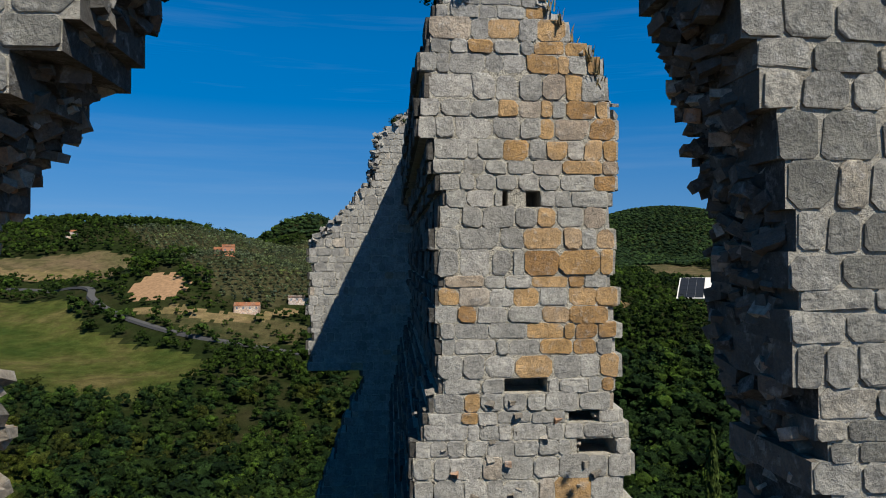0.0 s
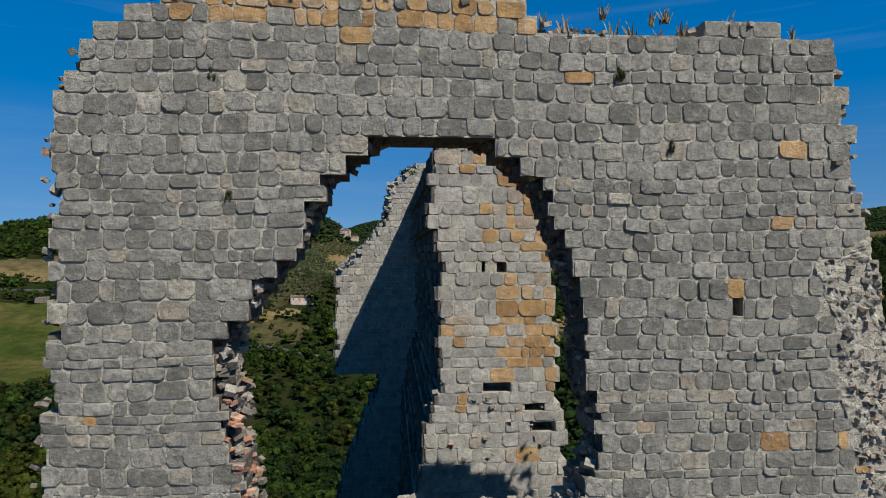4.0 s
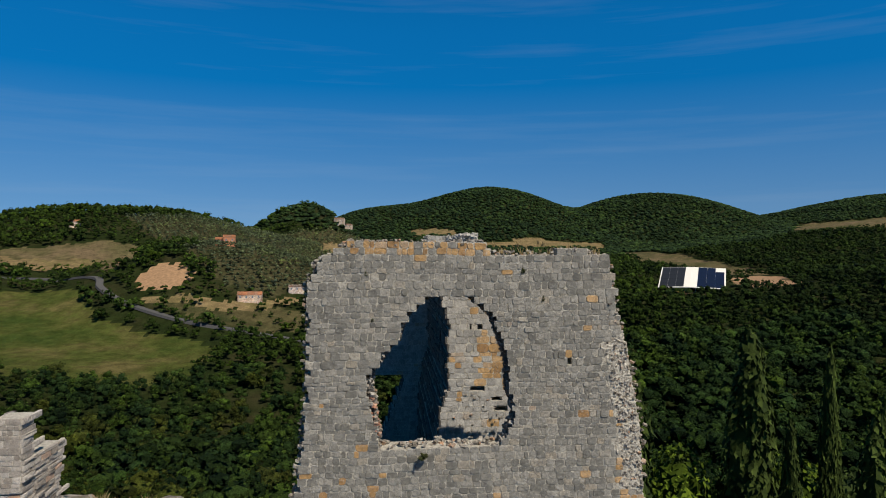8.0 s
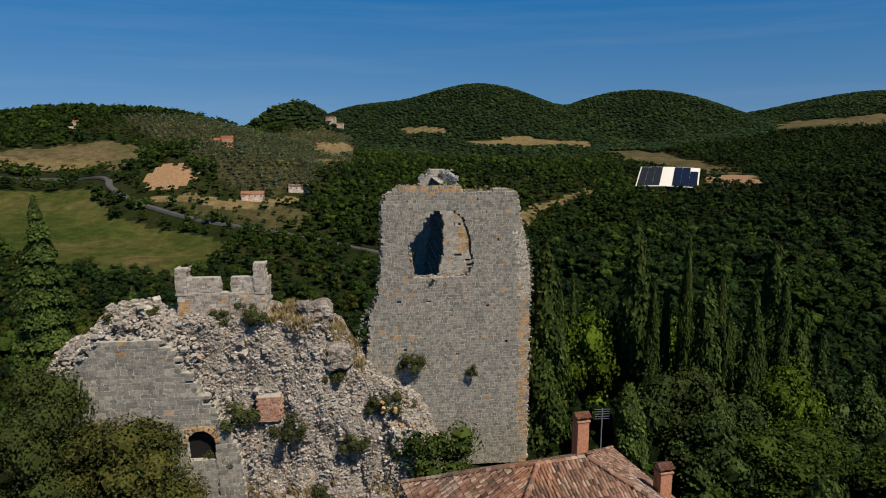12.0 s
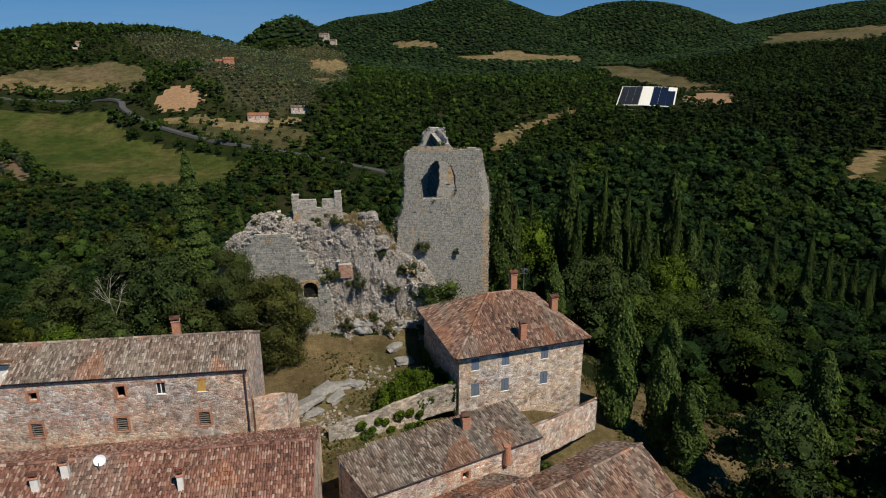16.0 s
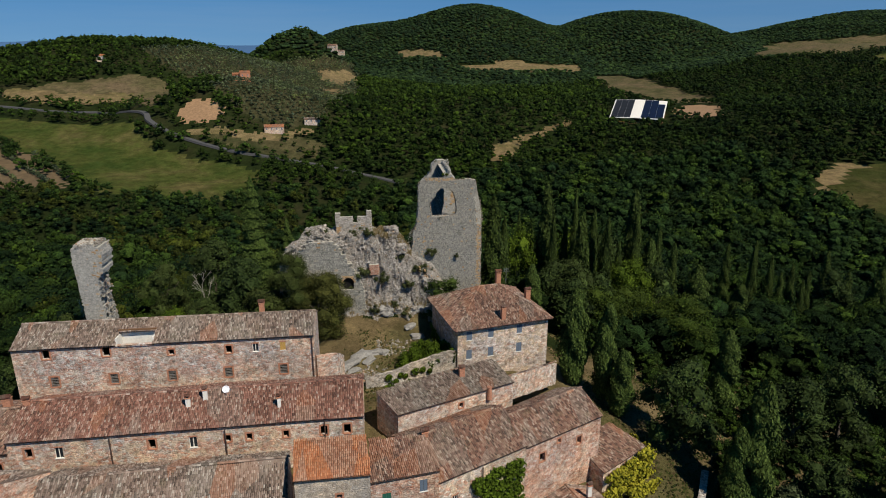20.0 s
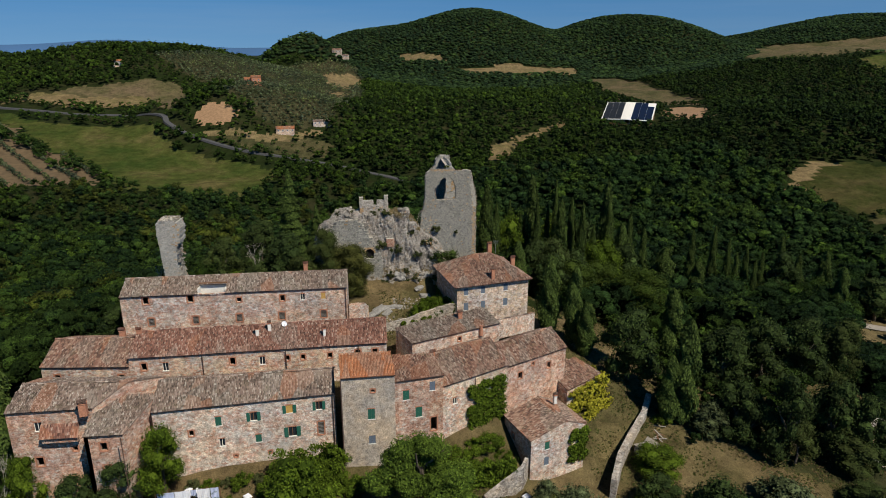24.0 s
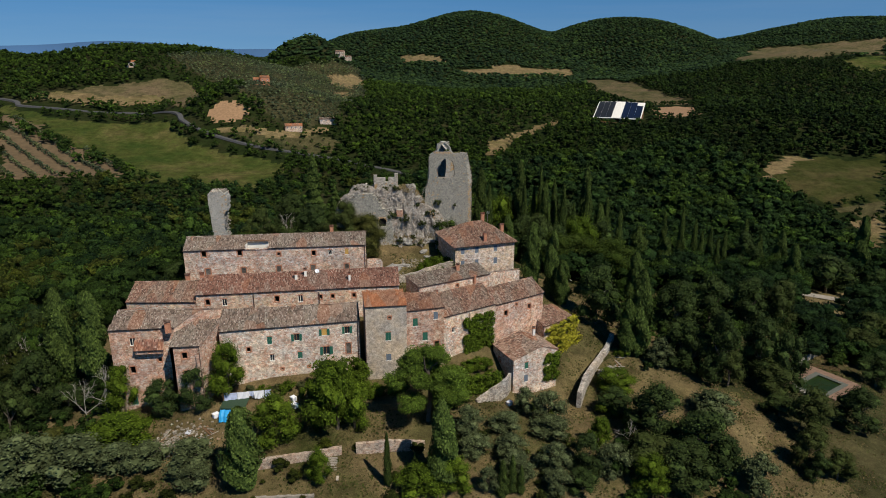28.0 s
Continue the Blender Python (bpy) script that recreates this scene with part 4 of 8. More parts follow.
def crag_at(x, s):
    """A point of the broken wall: s from 0 at its back foot, over its top, down to the foot of its talus at 1."""
    top = np.interp(x, KX, KT)
    foot = np.interp(x, [-27, -18, -12, -6, -1], [1.0, 1.2, 1.0, 0.6, 0.4])
    ys = [5.5, 2.6, 0.6, -1.3, -2.2, -2.8, -3.5, -4.4]
    zs = [1.0, top - 0.8, top, top - 0.5, (top + foot) / 2, foot, foot - 1.5, -3.0]
    k = np.linspace(0, 1, 8)
    y, z = np.interp(s, k, ys), np.interp(s, k, zs)
    rough = 1.0 if x > -14.5 or z > 9.6 else 0.3
    n = noise.noise_vector((x * 0.5, s * 7, 3.1))
    m = noise.noise_vector((x * 1.1, s * 17, 7.7))
    q = noise.noise_vector((x * 2.7, s * 41, 1.7))
    return x + m[0] * 0.35, y + (n[1] * 0.9 + m[1] * 0.55 + q[1] * 0.25) * rough, z + (n[2] * 0.8 + m[2] * 0.5 + q[2] * 0.25) * rough


keep = thing("ruined_keep", pose(0, 0, 0), "collapsed pale stone keep wall with rubble and shrubs on it", "ruin")
xs_, ss_ = np.arange(-27, -0.9, 0.28), np.linspace(0, 1, 90)
v = np.array([crag_at(x, s) for x in xs_ for s in ss_])
n = len(ss_)
f = [(i * n + j, i * n + j + 1, (i + 1) * n + j + 1, (i + 1) * n + j) for i in range(len(xs_) - 1) for j in range(n - 1)]


def keep_material():
    k = Nodes("broken_rubble_masonry", 1.0)
    cell = k.cells(4.2)
    sep = k.t.nodes.new("ShaderNodeSeparateColor")
    k.t.links.new(cell, sep.inputs["Color"])
    c = k.ramp(sep.outputs["Red"], [(0.0, (0.24, 0.205, 0.17)), (0.4, (0.38, 0.34, 0.29)), (0.9, (0.52, 0.475, 0.42)), (1.0, (0.42, 0.28, 0.18))])
    big = k.ramp(k.noise(0.5, 6, 0.7), [(0.35, grey(0.6)), (0.7, grey(1.15))])
    c = k.mix(0.9, c, big, "MULTIPLY")
    green = k.ramp(k.noise(0.8, 5, 0.7), [(0.56, grey(0)), (0.66, grey(1))])
    c = k.mix(k.math("MULTIPLY", green, 0.6), c, (0.11, 0.1, 0.045))
    return k.done(c, k.math("ADD", k.noise(6, 8, 0.75), k.cells(4.2, "DISTANCE_TO_EDGE", None, "Distance")), 1.0, 0.25)


M_keep = keep_material()
M_talus = stone_material("pale_talus_stones", [(0.0, (0.2, 0.17, 0.14)), (0.35, (0.33, 0.295, 0.255)), (0.8, (0.46, 0.42, 0.37)), (0.95, (0.54, 0.5, 0.45)), (1.0, (0.4, 0.24, 0.15))], True, 0.2)
put_part("masonry_mass", mesh_quads("masonry_mass", v, np.array(f), [M_keep]), keep)
wall_l = lambda z: np.interp(z, [0, 8.4, 9.6, 10.6, 11.4, 12.2], [-25.9, -25.2, -24.1, -22.9, -21.9, -20.9])
wall_r = lambda z: np.interp(z, [0, 4, 6, 8, 10.5, 12.2], [-13.4, -13.8, -14.7, -15.8, -17.6, -19.2])
for count, size, lo, hi, lab in ((17000, 0.1, 0.2, 0.94, "pale loose rubble stones"), (1500, 0.16, 0.22, 0.9, "pale loose building stones"), (90, 0.27, 0.25, 0.85, "great broken lumps of pale masonry")):
    pts = []
    while len(pts) < count:
        x, sv = rng.uniform(-26.5, -1.5), rng.uniform(lo, hi)
        q = crag_at(x, sv)
        if wall_l(q[2]) - 0.2 < x < wall_r(q[2]) + 0.3 and q[2] < 10.8 and q[1] < -1:
            count -= 1
            continue
        pts.append((q[0], q[1] - 0.25 * size, q[2] + 0.3 * size))
    if size < 0.15:
        for zz in np.arange(2.5, 11.6, 0.03):
            pts.append((wall_r(zz) + rng.uniform(-0.3, 0.9), -3.0 + rng.uniform(-0.3, 0.6), zz))
            if zz > 7:
                pts.append((wall_l(zz) + rng.uniform(-0.6, 0.4), -3.1 + rng.uniform(-0.5, 0.6), zz))
    elif size < 0.2:
        # the heap of loose stones on the head of the wall
        for _ in range(1100):
            x = rng.uniform(-24.4, -16.0)
            pts.append((x, rng.uniform(-3.2, 0.6), float(np.interp(x, [-24.4, -22.5, -20.8, -18.8, -16.0], [9.6, 11.2, 12.5, 11.8, 10.6])) + rng.uniform(-1.0, 0.3)))
    v, f = rubble(pts, size, rng, 0.75)
    tagged(put_part("loose_rubble", mesh_quads("loose_rubble", v, f, [M_talus]), keep, lab), kind="stuff")
# the surviving smooth wall of the keep, with its low arched doorway
masonry("keep_wall", wall_l, lambda z: -16.95, -2.5, 5.6, -3.4, -2.0, keep, (M_stone, M_orange), (0.2, 0.32), (0.25, 0.6), sides=False)
masonry("keep_wall", lambda z: -15.2, wall_r, -2.5, 5.6, -3.4, -2.0, keep, (M_stone, M_orange), (0.2, 0.32), (0.25, 0.6), sides=False)
masonry("keep_wall", wall_l, wall_r, 5.62, 11.4, -3.35, -1.2, keep, (M_stone, M_orange), (0.18, 0.32), (0.25, 0.6), ragged=0.5, sides=False, ochre=lambda x, z: rng.random() < 0.03)
# an ochre brick pier under the corner of the battlements, and a patch of bricks in the rubble
masonry("brick_pier", lambda z: -12.95, lambda z: -12.1, 8.4, 11.2, -1.5, -0.5, keep, (M_orange, M_orange), (0.1, 0.14), (0.2, 0.4), ragged=0.04)
masonry("brick_patch", lambda z: -12.6 - 0.1 * (z - 6), lambda z: -11.3, 5.6, 7.2, -2.6, -1.9, keep, (M_brick_stone, M_brick_stone), (0.09, 0.13), (0.18, 0.34), ragged=0.12)
for px, py, pz, r in ((-4.6, -3.1, 6.4, 0.16), (-3.6, -3.2, 5.6, 0.14), (-3.0, -2.7, 6.6, 0.13), (-2.6, -3.0, 5.0, 0.15)):
    for _ in range(4):
        v, f = rubble([(px + rng.normal(0, 0.35), py, pz + rng.normal(0, 0.3))], r, rng, 0.9)
        put_part("fallen_block", mesh_quads("fallen_block", v, f, [M_orange_one]), keep, "ochre block fallen from the corner")
# infill cuts the doorway to the height that fits the camera's view
masonry("blocked_sill", lambda z: -16.98, lambda z: -15.18, -2.5, 3.3, -3.37, -2.0, keep, (M_stone, M_orange), (0.2, 0.32), (0.25, 0.6), sides=False)
# black block stands in for the shade inside the doorway
part("doorway", box_bm(-17.0, -3.0, 3.2, -15.15, -2.1, 5.75), M_doorway_shade, keep, "black block for the shade in the low doorway")
for k in range(9):
    a = math.pi * (k + 0.5) / 9
    v, f = stone_block(-0.14, 0.14, 0.84, 1.12, 0.1, rng, 0)
    c, s = math.cos(a - math.pi / 2), math.sin(a - math.pi / 2)
    x, z = v[:, 0] * c - v[:, 2] * s, v[:, 0] * s + v[:, 2] * c
    ob = put_part("arch_stone", mesh_quads("arch_stone", np.stack([x - 16.07, v[:, 1] - 3.42, z + 4.75], 1), f, [M_orange_one]), keep)
# walls with battlements on top of the keep
bat = thing("battlement_ruin", pose(0, 0, 0), "small roofless ruin with two merlons and corner stubs", "ruin")
masonry("front_parapet", lambda z: -17.7, lambda z: -12.2, 11.0, 13.7, -0.7, -0.1, bat, (M_talus, M_orange), (0.11, 0.19), (0.14, 0.36), ragged=0.03, ochre=lambda x, z: (x < -17.0 and z < 13.2) or rng.random() < 0.12)
masonry("merlon", lambda z: -17.1, lambda z: -15.1, 13.7, 14.65, -0.65, -0.15, bat, (M_talus, M_orange), (0.11, 0.19), (0.14, 0.36), ragged=0.03)
masonry("merlon", lambda z: -14.3, lambda z: -12.8, 13.7, 14.7, -0.65, -0.15, bat, (M_talus, M_orange), (0.11, 0.19), (0.14, 0.36), ragged=0.03)
masonry("corner_stub", lambda z: -17.75, lambda z: -17.1, 13.6, 15.35, -0.75, -0.05, bat, (M_talus, M_orange), (0.11, 0.19), (0.14, 0.36), ragged=0.03)
masonry("corner_stub", lambda z: -12.85, lambda z: -12.2, 13.6, 15.5, -0.75, -0.05, bat, (M_talus, M_orange), (0.11, 0.19), (0.14, 0.36), ragged=0.03)
masonry("side_wall", lambda z: -17.7, lambda z: -17.1, 11, 14.2, -0.1, 1.3, bat, (M_talus, M_orange), (0.11, 0.19), (0.14, 0.36), ragged=0.03)
masonry("side_wall", lambda z: -12.8, lambda z: -12.2, 11, 14.4, -0.1, 1.3, bat, (M_talus, M_orange), (0.11, 0.19), (0.14, 0.36), ragged=0.03)
# a leaning block of fallen masonry on the keep and a boulder on the slope
for px, py, pz, r, lab in ((-9.0, -0.6, 12.2, 1.1, "great block of fallen masonry"), (-10.3, -3.3, -0.45, 1.1, "pale limestone boulder on the slope"), (-7.6, -1.6, 9.6, 1.0, "lump of fallen pale masonry")):
    w = np.sign(ICO3_V) * np.abs(ICO3_V) ** 0.55
    w = w * (1 + 0.45 * np.array([[noise.noise((a[0] * 1.7 + px, a[1] * 1.7, a[2] * 1.7)) + 0.3 * noise.noise((a[0] * 7, a[1] * 7 + px, a[2] * 7))] for a in w]))
    ob = tagged(new("boulder", mesh_quads("boulder", w * np.array((r, r * 0.8, r * 0.75)), ICO3_F, [M_rock if pz < 0 else M_keep])), lab, "rock")
    ob.location = (px, py, pz)
for px, py, r, flat in ((-17.6, -16.4, 1.0, 0.4), (-16.2, -14.4, 1.3, 0.35), (-14.6, -12.2, 1.2, 0.4), (-12.8, -11.2, 1.1, 0.35), (-11.0, -11.0, 0.9, 0.4), (-15.4, -16.0, 0.8, 0.3), (-13.2, -13.4, 0.9, 0.3), (-4.4, -2.6, 0.9, 0.6), (-6.6, -5.4, 0.8, 0.5), (-5.6, -7.2, 0.9, 0.4)):
    w = np.sign(ICO2_V) * np.abs(ICO2_V) ** 0.6
    w = w * (1 + 0.5 * np.array([[noise.noise((a[0] * 1.6 + px, a[1] * 1.6 + py, a[2] * 1.6))] for a in w]))
    ob = tagged(new("rock_outcrop", mesh_quads("rock_outcrop", w * np.array((r * 1.3, r * 0.8, r * flat)), ICO2_F, [M_rock])), "low pale limestone outcrop in the dry grass", "rock", "outcrops in the yard")
    ob.matrix_world = pose(px, py, float(ground_z(px, py)) + 0.05, rng.uniform(-12, 12), rng.uniform(-12, 12), 40 + rng.uniform(-25, 25))
# the lone stump of a second tower, wider at its head
stump = thing("tower_stump", pose(0, 0, 0), "lone stump of a ruined grey stone tower", "ruin")
masonry("shaft", lambda z: np.interp(z, [0, 4, 11, 13.2, 14], [-53.1, -53.4, -53.9, -53.9, -53.3]), lambda z: np.interp(z, [0, 2.5, 4, 6, 9, 9.8, 12.5, 13.4, 14], [-50.4, -50.6, -50.8, -51.1, -50.9, -50.2, -50.0, -50.3, -51.3]), -3, 13.8, -9.2, -5.6, stump,
        (M_pale, M_orange), (0.16, 0.26), (0.25, 0.5), ochre=lambda x, z: x > -51.4 and rng.random() < 0.12)
pts = [(rng.uniform(-53.4, -50.4), rng.uniform(-9.2, -5.8), 13.7 + rng.uniform(-0.1, 0.35)) for _ in range(200)]
pts += [(-50.6 + rng.uniform(-0.3, 0.4), rng.uniform(-9.2, -6), zz) for zz in np.arange(1, 13, 0.06)]
pts += [(rng.uniform(-55, -46), rng.uniform(-11, -7), 0.6 + rng.uniform(-0.4, 1.6)) for _ in range(150)]
v, f = rubble(pts, 0.16, rng)
tagged(put_part("broken_edges", mesh_quads("broken_edges", v, f, [M_rubble]), stump), kind="stuff")


# ---- houses ----
def wall_mesh(name, p, q, z0, z1, z1b, openings, mat, thick=0.5):
    """A wall from p to q (seen from outside, left to right), from z0 up to z1 at p and z1b at q, with openings (u0, w0, u1, w1) right through it."""
    p, q = Vector((p[0], p[1])), Vector((q[0], q[1]))
    ln = (q - p).length
    d = (q - p) / ln
    n = Vector((-d.y, d.x))
    us = sorted({0.0, ln, *[round(o[0], 3) for o in openings], *[round(o[2], 3) for o in openings]})
    verts, faces = [], []

    def pt(u, w, k):
        g = p + d * u + n * (thick * k)
        verts.append((g.x, g.y, w))
        return len(verts) - 1

    def quad(a, b, c, e):
        faces.append((a, b, c, e))

    for u0, u1 in zip(us[:-1], us[1:]):
        t0, t1 = z1 + (z1b - z1) * u0 / ln, z1 + (z1b - z1) * u1 / ln
        cuts = sorted([(o[1], o[3]) for o in openings if o[0] < u1 - 1e-4 and o[2] > u0 + 1e-4])
        lo = z0
        for a, b in cuts + [(None, None)]:
            ha, hb = (t0, t1) if a is None else (a, a)
            for k in (0, 1):
                i = [pt(u0, lo, k), pt(u1, lo, k), pt(u1, hb, k), pt(u0, ha, k)]
                quad(*(i if k == 0 else i[::-1]))
            lo = b
    for u0, w0, u1, w1 in openings:
        c = [(u0, w0), (u1, w0), (u1, w1), (u0, w1)]
        for (a, b), (e, g) in zip(c, c[1:] + c[:1]):
            quad(pt(a, b, 0), pt(a, b, 1), pt(e, g, 1), pt(e, g, 0))
    quad(pt(0, z1, 0), pt(ln, z1b, 0), pt(ln, z1b, 1), pt(0, z1, 1))
    quad(pt(0, z0, 0), pt(0, z1, 0), pt(0, z1, 1), pt(0, z0, 1))
    quad(pt(ln, z0, 1), pt(ln, z1b, 1), pt(ln, z1b, 0), pt(ln, z0, 0))
    return mesh_from(name, verts, faces, [mat])


def oriented_box(p, d, n, u0, u1, k0, k1, w0, w1):
    c = []
    for w in (w0, w1):
        for u, k in ((u0, k0), (u0, k1), (u1, k1), (u1, k0)):
            g = p + d * u + n * k
            c.append((g.x, g.y, w))
    return c, BOX_F


def add_window(parent, p, q, o, style):
    """A window in the opening o of the wall p-q: frame, panes, sill, brick surround, shutters."""
    p, q = Vector((p[0], p[1])), Vector((q[0], q[1]))
    d = (q - p).normalized()
    n = Vector((-d.y, d.x))
    u0, w0, u1, w1 = o[:4]
    win = new("window")
    win.parent = parent

    def bar(name, m, *b, label=""):
        v, f = oriented_box(p, d, n, *b)
        return put_part(name, mesh_from(name, v, f, [m]), win, label)

    if style in ("dark", "brick", "grate"):
        bar("surround", M_brick, u0 - 0.2, u0 + 0.005, -0.008, 0.1, w0 - 0.02, w1 + 0.2)
        bar("surround", M_brick, u1 - 0.005, u1 + 0.2, -0.008, 0.1, w0 - 0.02, w1 + 0.2)
        bar("lintel", M_brick, u0, u1, -0.01, 0.1, w1 - 0.005, w1 + 0.22)
        bar("sill", M_brick, u0 - 0.1, u1 + 0.1, -0.05, 0.2, w0 - 0.09, w0 + 0.005)
    else:
        bar("sill", M_white, u0 - 0.08, u1 + 0.08, -0.05, 0.2, w0 - 0.08, w0 + 0.005)
        if style != "closed_grey":
            bar("lintel", M_brick, u0 - 0.1, u1 + 0.1, -0.006, 0.1, w1 - 0.005, w1 + 0.16)
    if style in ("grate", "grey_slats"):
        z = w0 + 0.06
        while z < w1 - 0.04:
            bar("slat", M_slat if style == "grate" else M_greyshut, u0, u1, 0.08, 0.14, z, z + 0.07)
            z += 0.22
    if style in ("closed_green", "closed_grey", "closed_gold"):
        m = {"closed_green": M_shutter, "closed_grey": M_greyshut, "closed_gold": M_gold}[style]
        um = (u0 + u1) / 2
        bar("shutter", m, u0, um - 0.01, 0.03, 0.09, w0 + 0.01, w1 - 0.01)
        bar("shutter", m, um + 0.01, u1, 0.03, 0.09, w0 + 0.01, w1 - 0.01)
    if style in ("open_green", "gold_green"):
        wd = (u1 - u0) * 0.5
        for a in (u0 - wd - 0.02, u1 + 0.02):
            bar("shutter", M_shutter, a, a + wd, -0.07, -0.013, w0, w1, label="dark green shutter folded open")
    if style == "gold_green":
        bar("shutter", M_gold, u0, u1, 0.05, 0.1, w0, w1, label="ochre wooden inner shutter")
    if style in ("open_green", "pane"):
        fr = M_white if style == "pane" else M_wood
        for a, b in ((u0, u0 + 0.07), (u1 - 0.07, u1), ((u0 + u1) / 2 - 0.04, (u0 + u1) / 2 + 0.04)):
            bar("frame", fr, a, b, 0.14, 0.2, w0, w1)
        bar("pane", M_glass, u0 + 0.07, u1 - 0.07, 0.165, 0.175, w0, w1)


def tiles_on(a, b, c, dd, lift=0.06, step=0.2, run=0.37, seed=1, waste=0.0):
    """Rows of half-round clay tiles on the roof plane a-b (eaves, left to right), c, dd (ridge): arrays of quads."""
    rg = np.random.default_rng(seed)
    a, b, c, dd = (np.array(p, float) for p in (a, b, c, dd))
    u = (b - a) / np.linalg.norm(b - a)
    nrm = np.cross(u, (dd + c) / 2 - (a + b) / 2)
    nrm /= np.linalg.norm(nrm)
    if nrm[2] < 0:
        nrm = -nrm
    w = np.cross(nrm, u)
    uv = np.array([[(p - a) @ u, (p - a) @ w] for p in (a, b, c, dd)])
    if uv[2, 1] < 0:
        w, uv[:, 1] = -w, -uv[:, 1]
    cols = np.arange(uv[:, 0].min() + step / 2, uv[:, 0].max(), step)
    rows = np.arange(-0.08, uv[:, 1].max() - 0.1, run)
    g = np.stack(np.meshgrid(cols, rows), -1).reshape(-1, 2)
    ok = np.ones(len(g), bool)
    for k in range(4):
        e0, e1 = uv[k], uv[(k + 1) % 4]
        if np.linalg.norm(e1 - e0) > 1e-3:
            side = (e1[0] - e0[0]) * (g[:, 1] + 0.1 - e0[1]) - (e1[1] - e0[1]) * (g[:, 0] - e0[0])
            ok &= side > -0.02
    if waste:
        ok &= rg.random(len(g)) > waste
    g = g[ok]
    n = len(g)
    ang = np.radians([0, 60, 120, 180])
    sag = 0.05 * np.sin(g[:, 0] * 0.45 + seed) * np.sin(g[:, 1] * 0.6 + 1)
    v = np.zeros((n, 8, 3))
    ju, jt = rg.normal(0, 0.018, n), rg.normal(0, 0.03, n)
    for e, (off, rad, up) in enumerate(((0.0, 0.092, 0.035), (run + 0.07, 0.076, 0.0))):
        for k, t in enumerate(ang):
            uu = g[:, 0] + ju + jt * (e - 0.5) - math.cos(t) * rad
            ww = g[:, 1] + off + rg.normal(0, 0.012, n)
            hh = lift + up + math.sin(t) * rad * 0.85 + sag + rg.normal(0, 0.006, n)
            v[:, e * 4 + k] = a + uu[:, None] * u + ww[:, None] * w + hh[:, None] * nrm
    f = np.array([(0, 1, 5, 4), (1, 2, 6, 5), (2, 3, 7, 6)])
    f = (f[None] + (np.arange(n) * 8)[:, None, None]).reshape(-1, 4)
    return v.reshape(-1, 3), f


def slab(poly, t=0.1):
    """A thin roof slab under the tiles."""
    v = [tuple(p) for p in poly] + [(p[0], p[1], p[2] - t) for p in poly]
    n = len(poly)
    f = [tuple(range(n)), tuple(range(2 * n - 1, n - 1, -1))]
    f += [(i, (i + 1) % n + 0, (i + 1) % n + n, i + n) for i in range(n)]
    return v, f


def roof_plane(parent, poly, mat, seed, name="roof"):
    """poly: eaves left, eaves right, ridge right, ridge left."""
    v, f = slab(poly)
    ob = put_part(name, mesh_from(name, v, f, [mat]), parent)
    v, f = tiles_on(*poly, seed=seed)
    tagged(put_part("roof_tiles", mesh_quads("roof_tiles", v, f, [mat], True), ob, "half-round clay tiles"), kind="stuff")
    return ob


def cover_row(parent, a, b, mat, seed):
    """The row of ridge tiles from a to b."""
    rg = np.random.default_rng(seed)
    a, b = np.array(a, float), np.array(b, float)
    ln = np.linalg.norm(b - a)
    u = (b - a) / ln
    s = np.cross(u, (0, 0, 1))
    s /= np.linalg.norm(s)
    n = np.cross(s, u)
    out = []
    for k in np.arange(0, ln - 0.2, 0.4):
        v = []
        for off, r in ((0, 0.16), (0.46, 0.13)):
            for t in np.radians([0, 45, 90, 135, 180]):
                v.append(a + u * (k + off) + s * (math.cos(t) * r + rg.normal(0, 0.008)) + n * (math.sin(t) * r * 0.9 + 0.07 + (0.03 if off == 0 else 0)))
        out.append((np.array(v), np.array([(i, i + 1, i + 6, i + 5) for i in range(4)])))
    v, f = merge(out)
    put_part("ridge_tiles", mesh_quads("ridge_tiles", v, f, [mat], True), parent)


def chimney(x, y, z, w=0.55, h=1.3, mat=None, label="brick roof chimney with a small tiled cap"):
    ob = thing("chimney", pose(x, y, z - 0.45, 0, 0, 8), label, "chimney")
    part("shaft", box_bm(-w / 2, -w / 2, 0, w / 2, w / 2, h + 0.4, 0.02), mat or M_brick, ob)
    part("collar", box_bm(-w / 2 - 0.06, -w / 2 - 0.06, h + 0.4, w / 2 + 0.06, w / 2 + 0.06, h + 0.5, 0.015), M_brick, ob)
    for sx in (-1, 1):
        part("cap_post", box_bm(sx * w * 0.4 - 0.06, -w * 0.4, h + 0.5, sx * w * 0.4 + 0.06, w * 0.4, h + 0.72), M_brick, ob)
    bm = bmesh.new()
    for s in (-1, 1):
        vs = [bm.verts.new(p) for p in ((-w * 0.65, s * w * 0.65, h + 0.72), (w * 0.65, s * w * 0.65, h + 0.72), (w * 0.65, 0, h + 0.95), (-w * 0.65, 0, h + 0.95))]
        bm.faces.new(vs)
    bmesh.ops.solidify(bm, geom=bm.faces[:], thickness=0.05)
    part("cap", bm, M_tile_red, ob)
    return ob


def lerp(a, b, t):
    return tuple(u + (v - u) * t for u, v in zip(a, b))


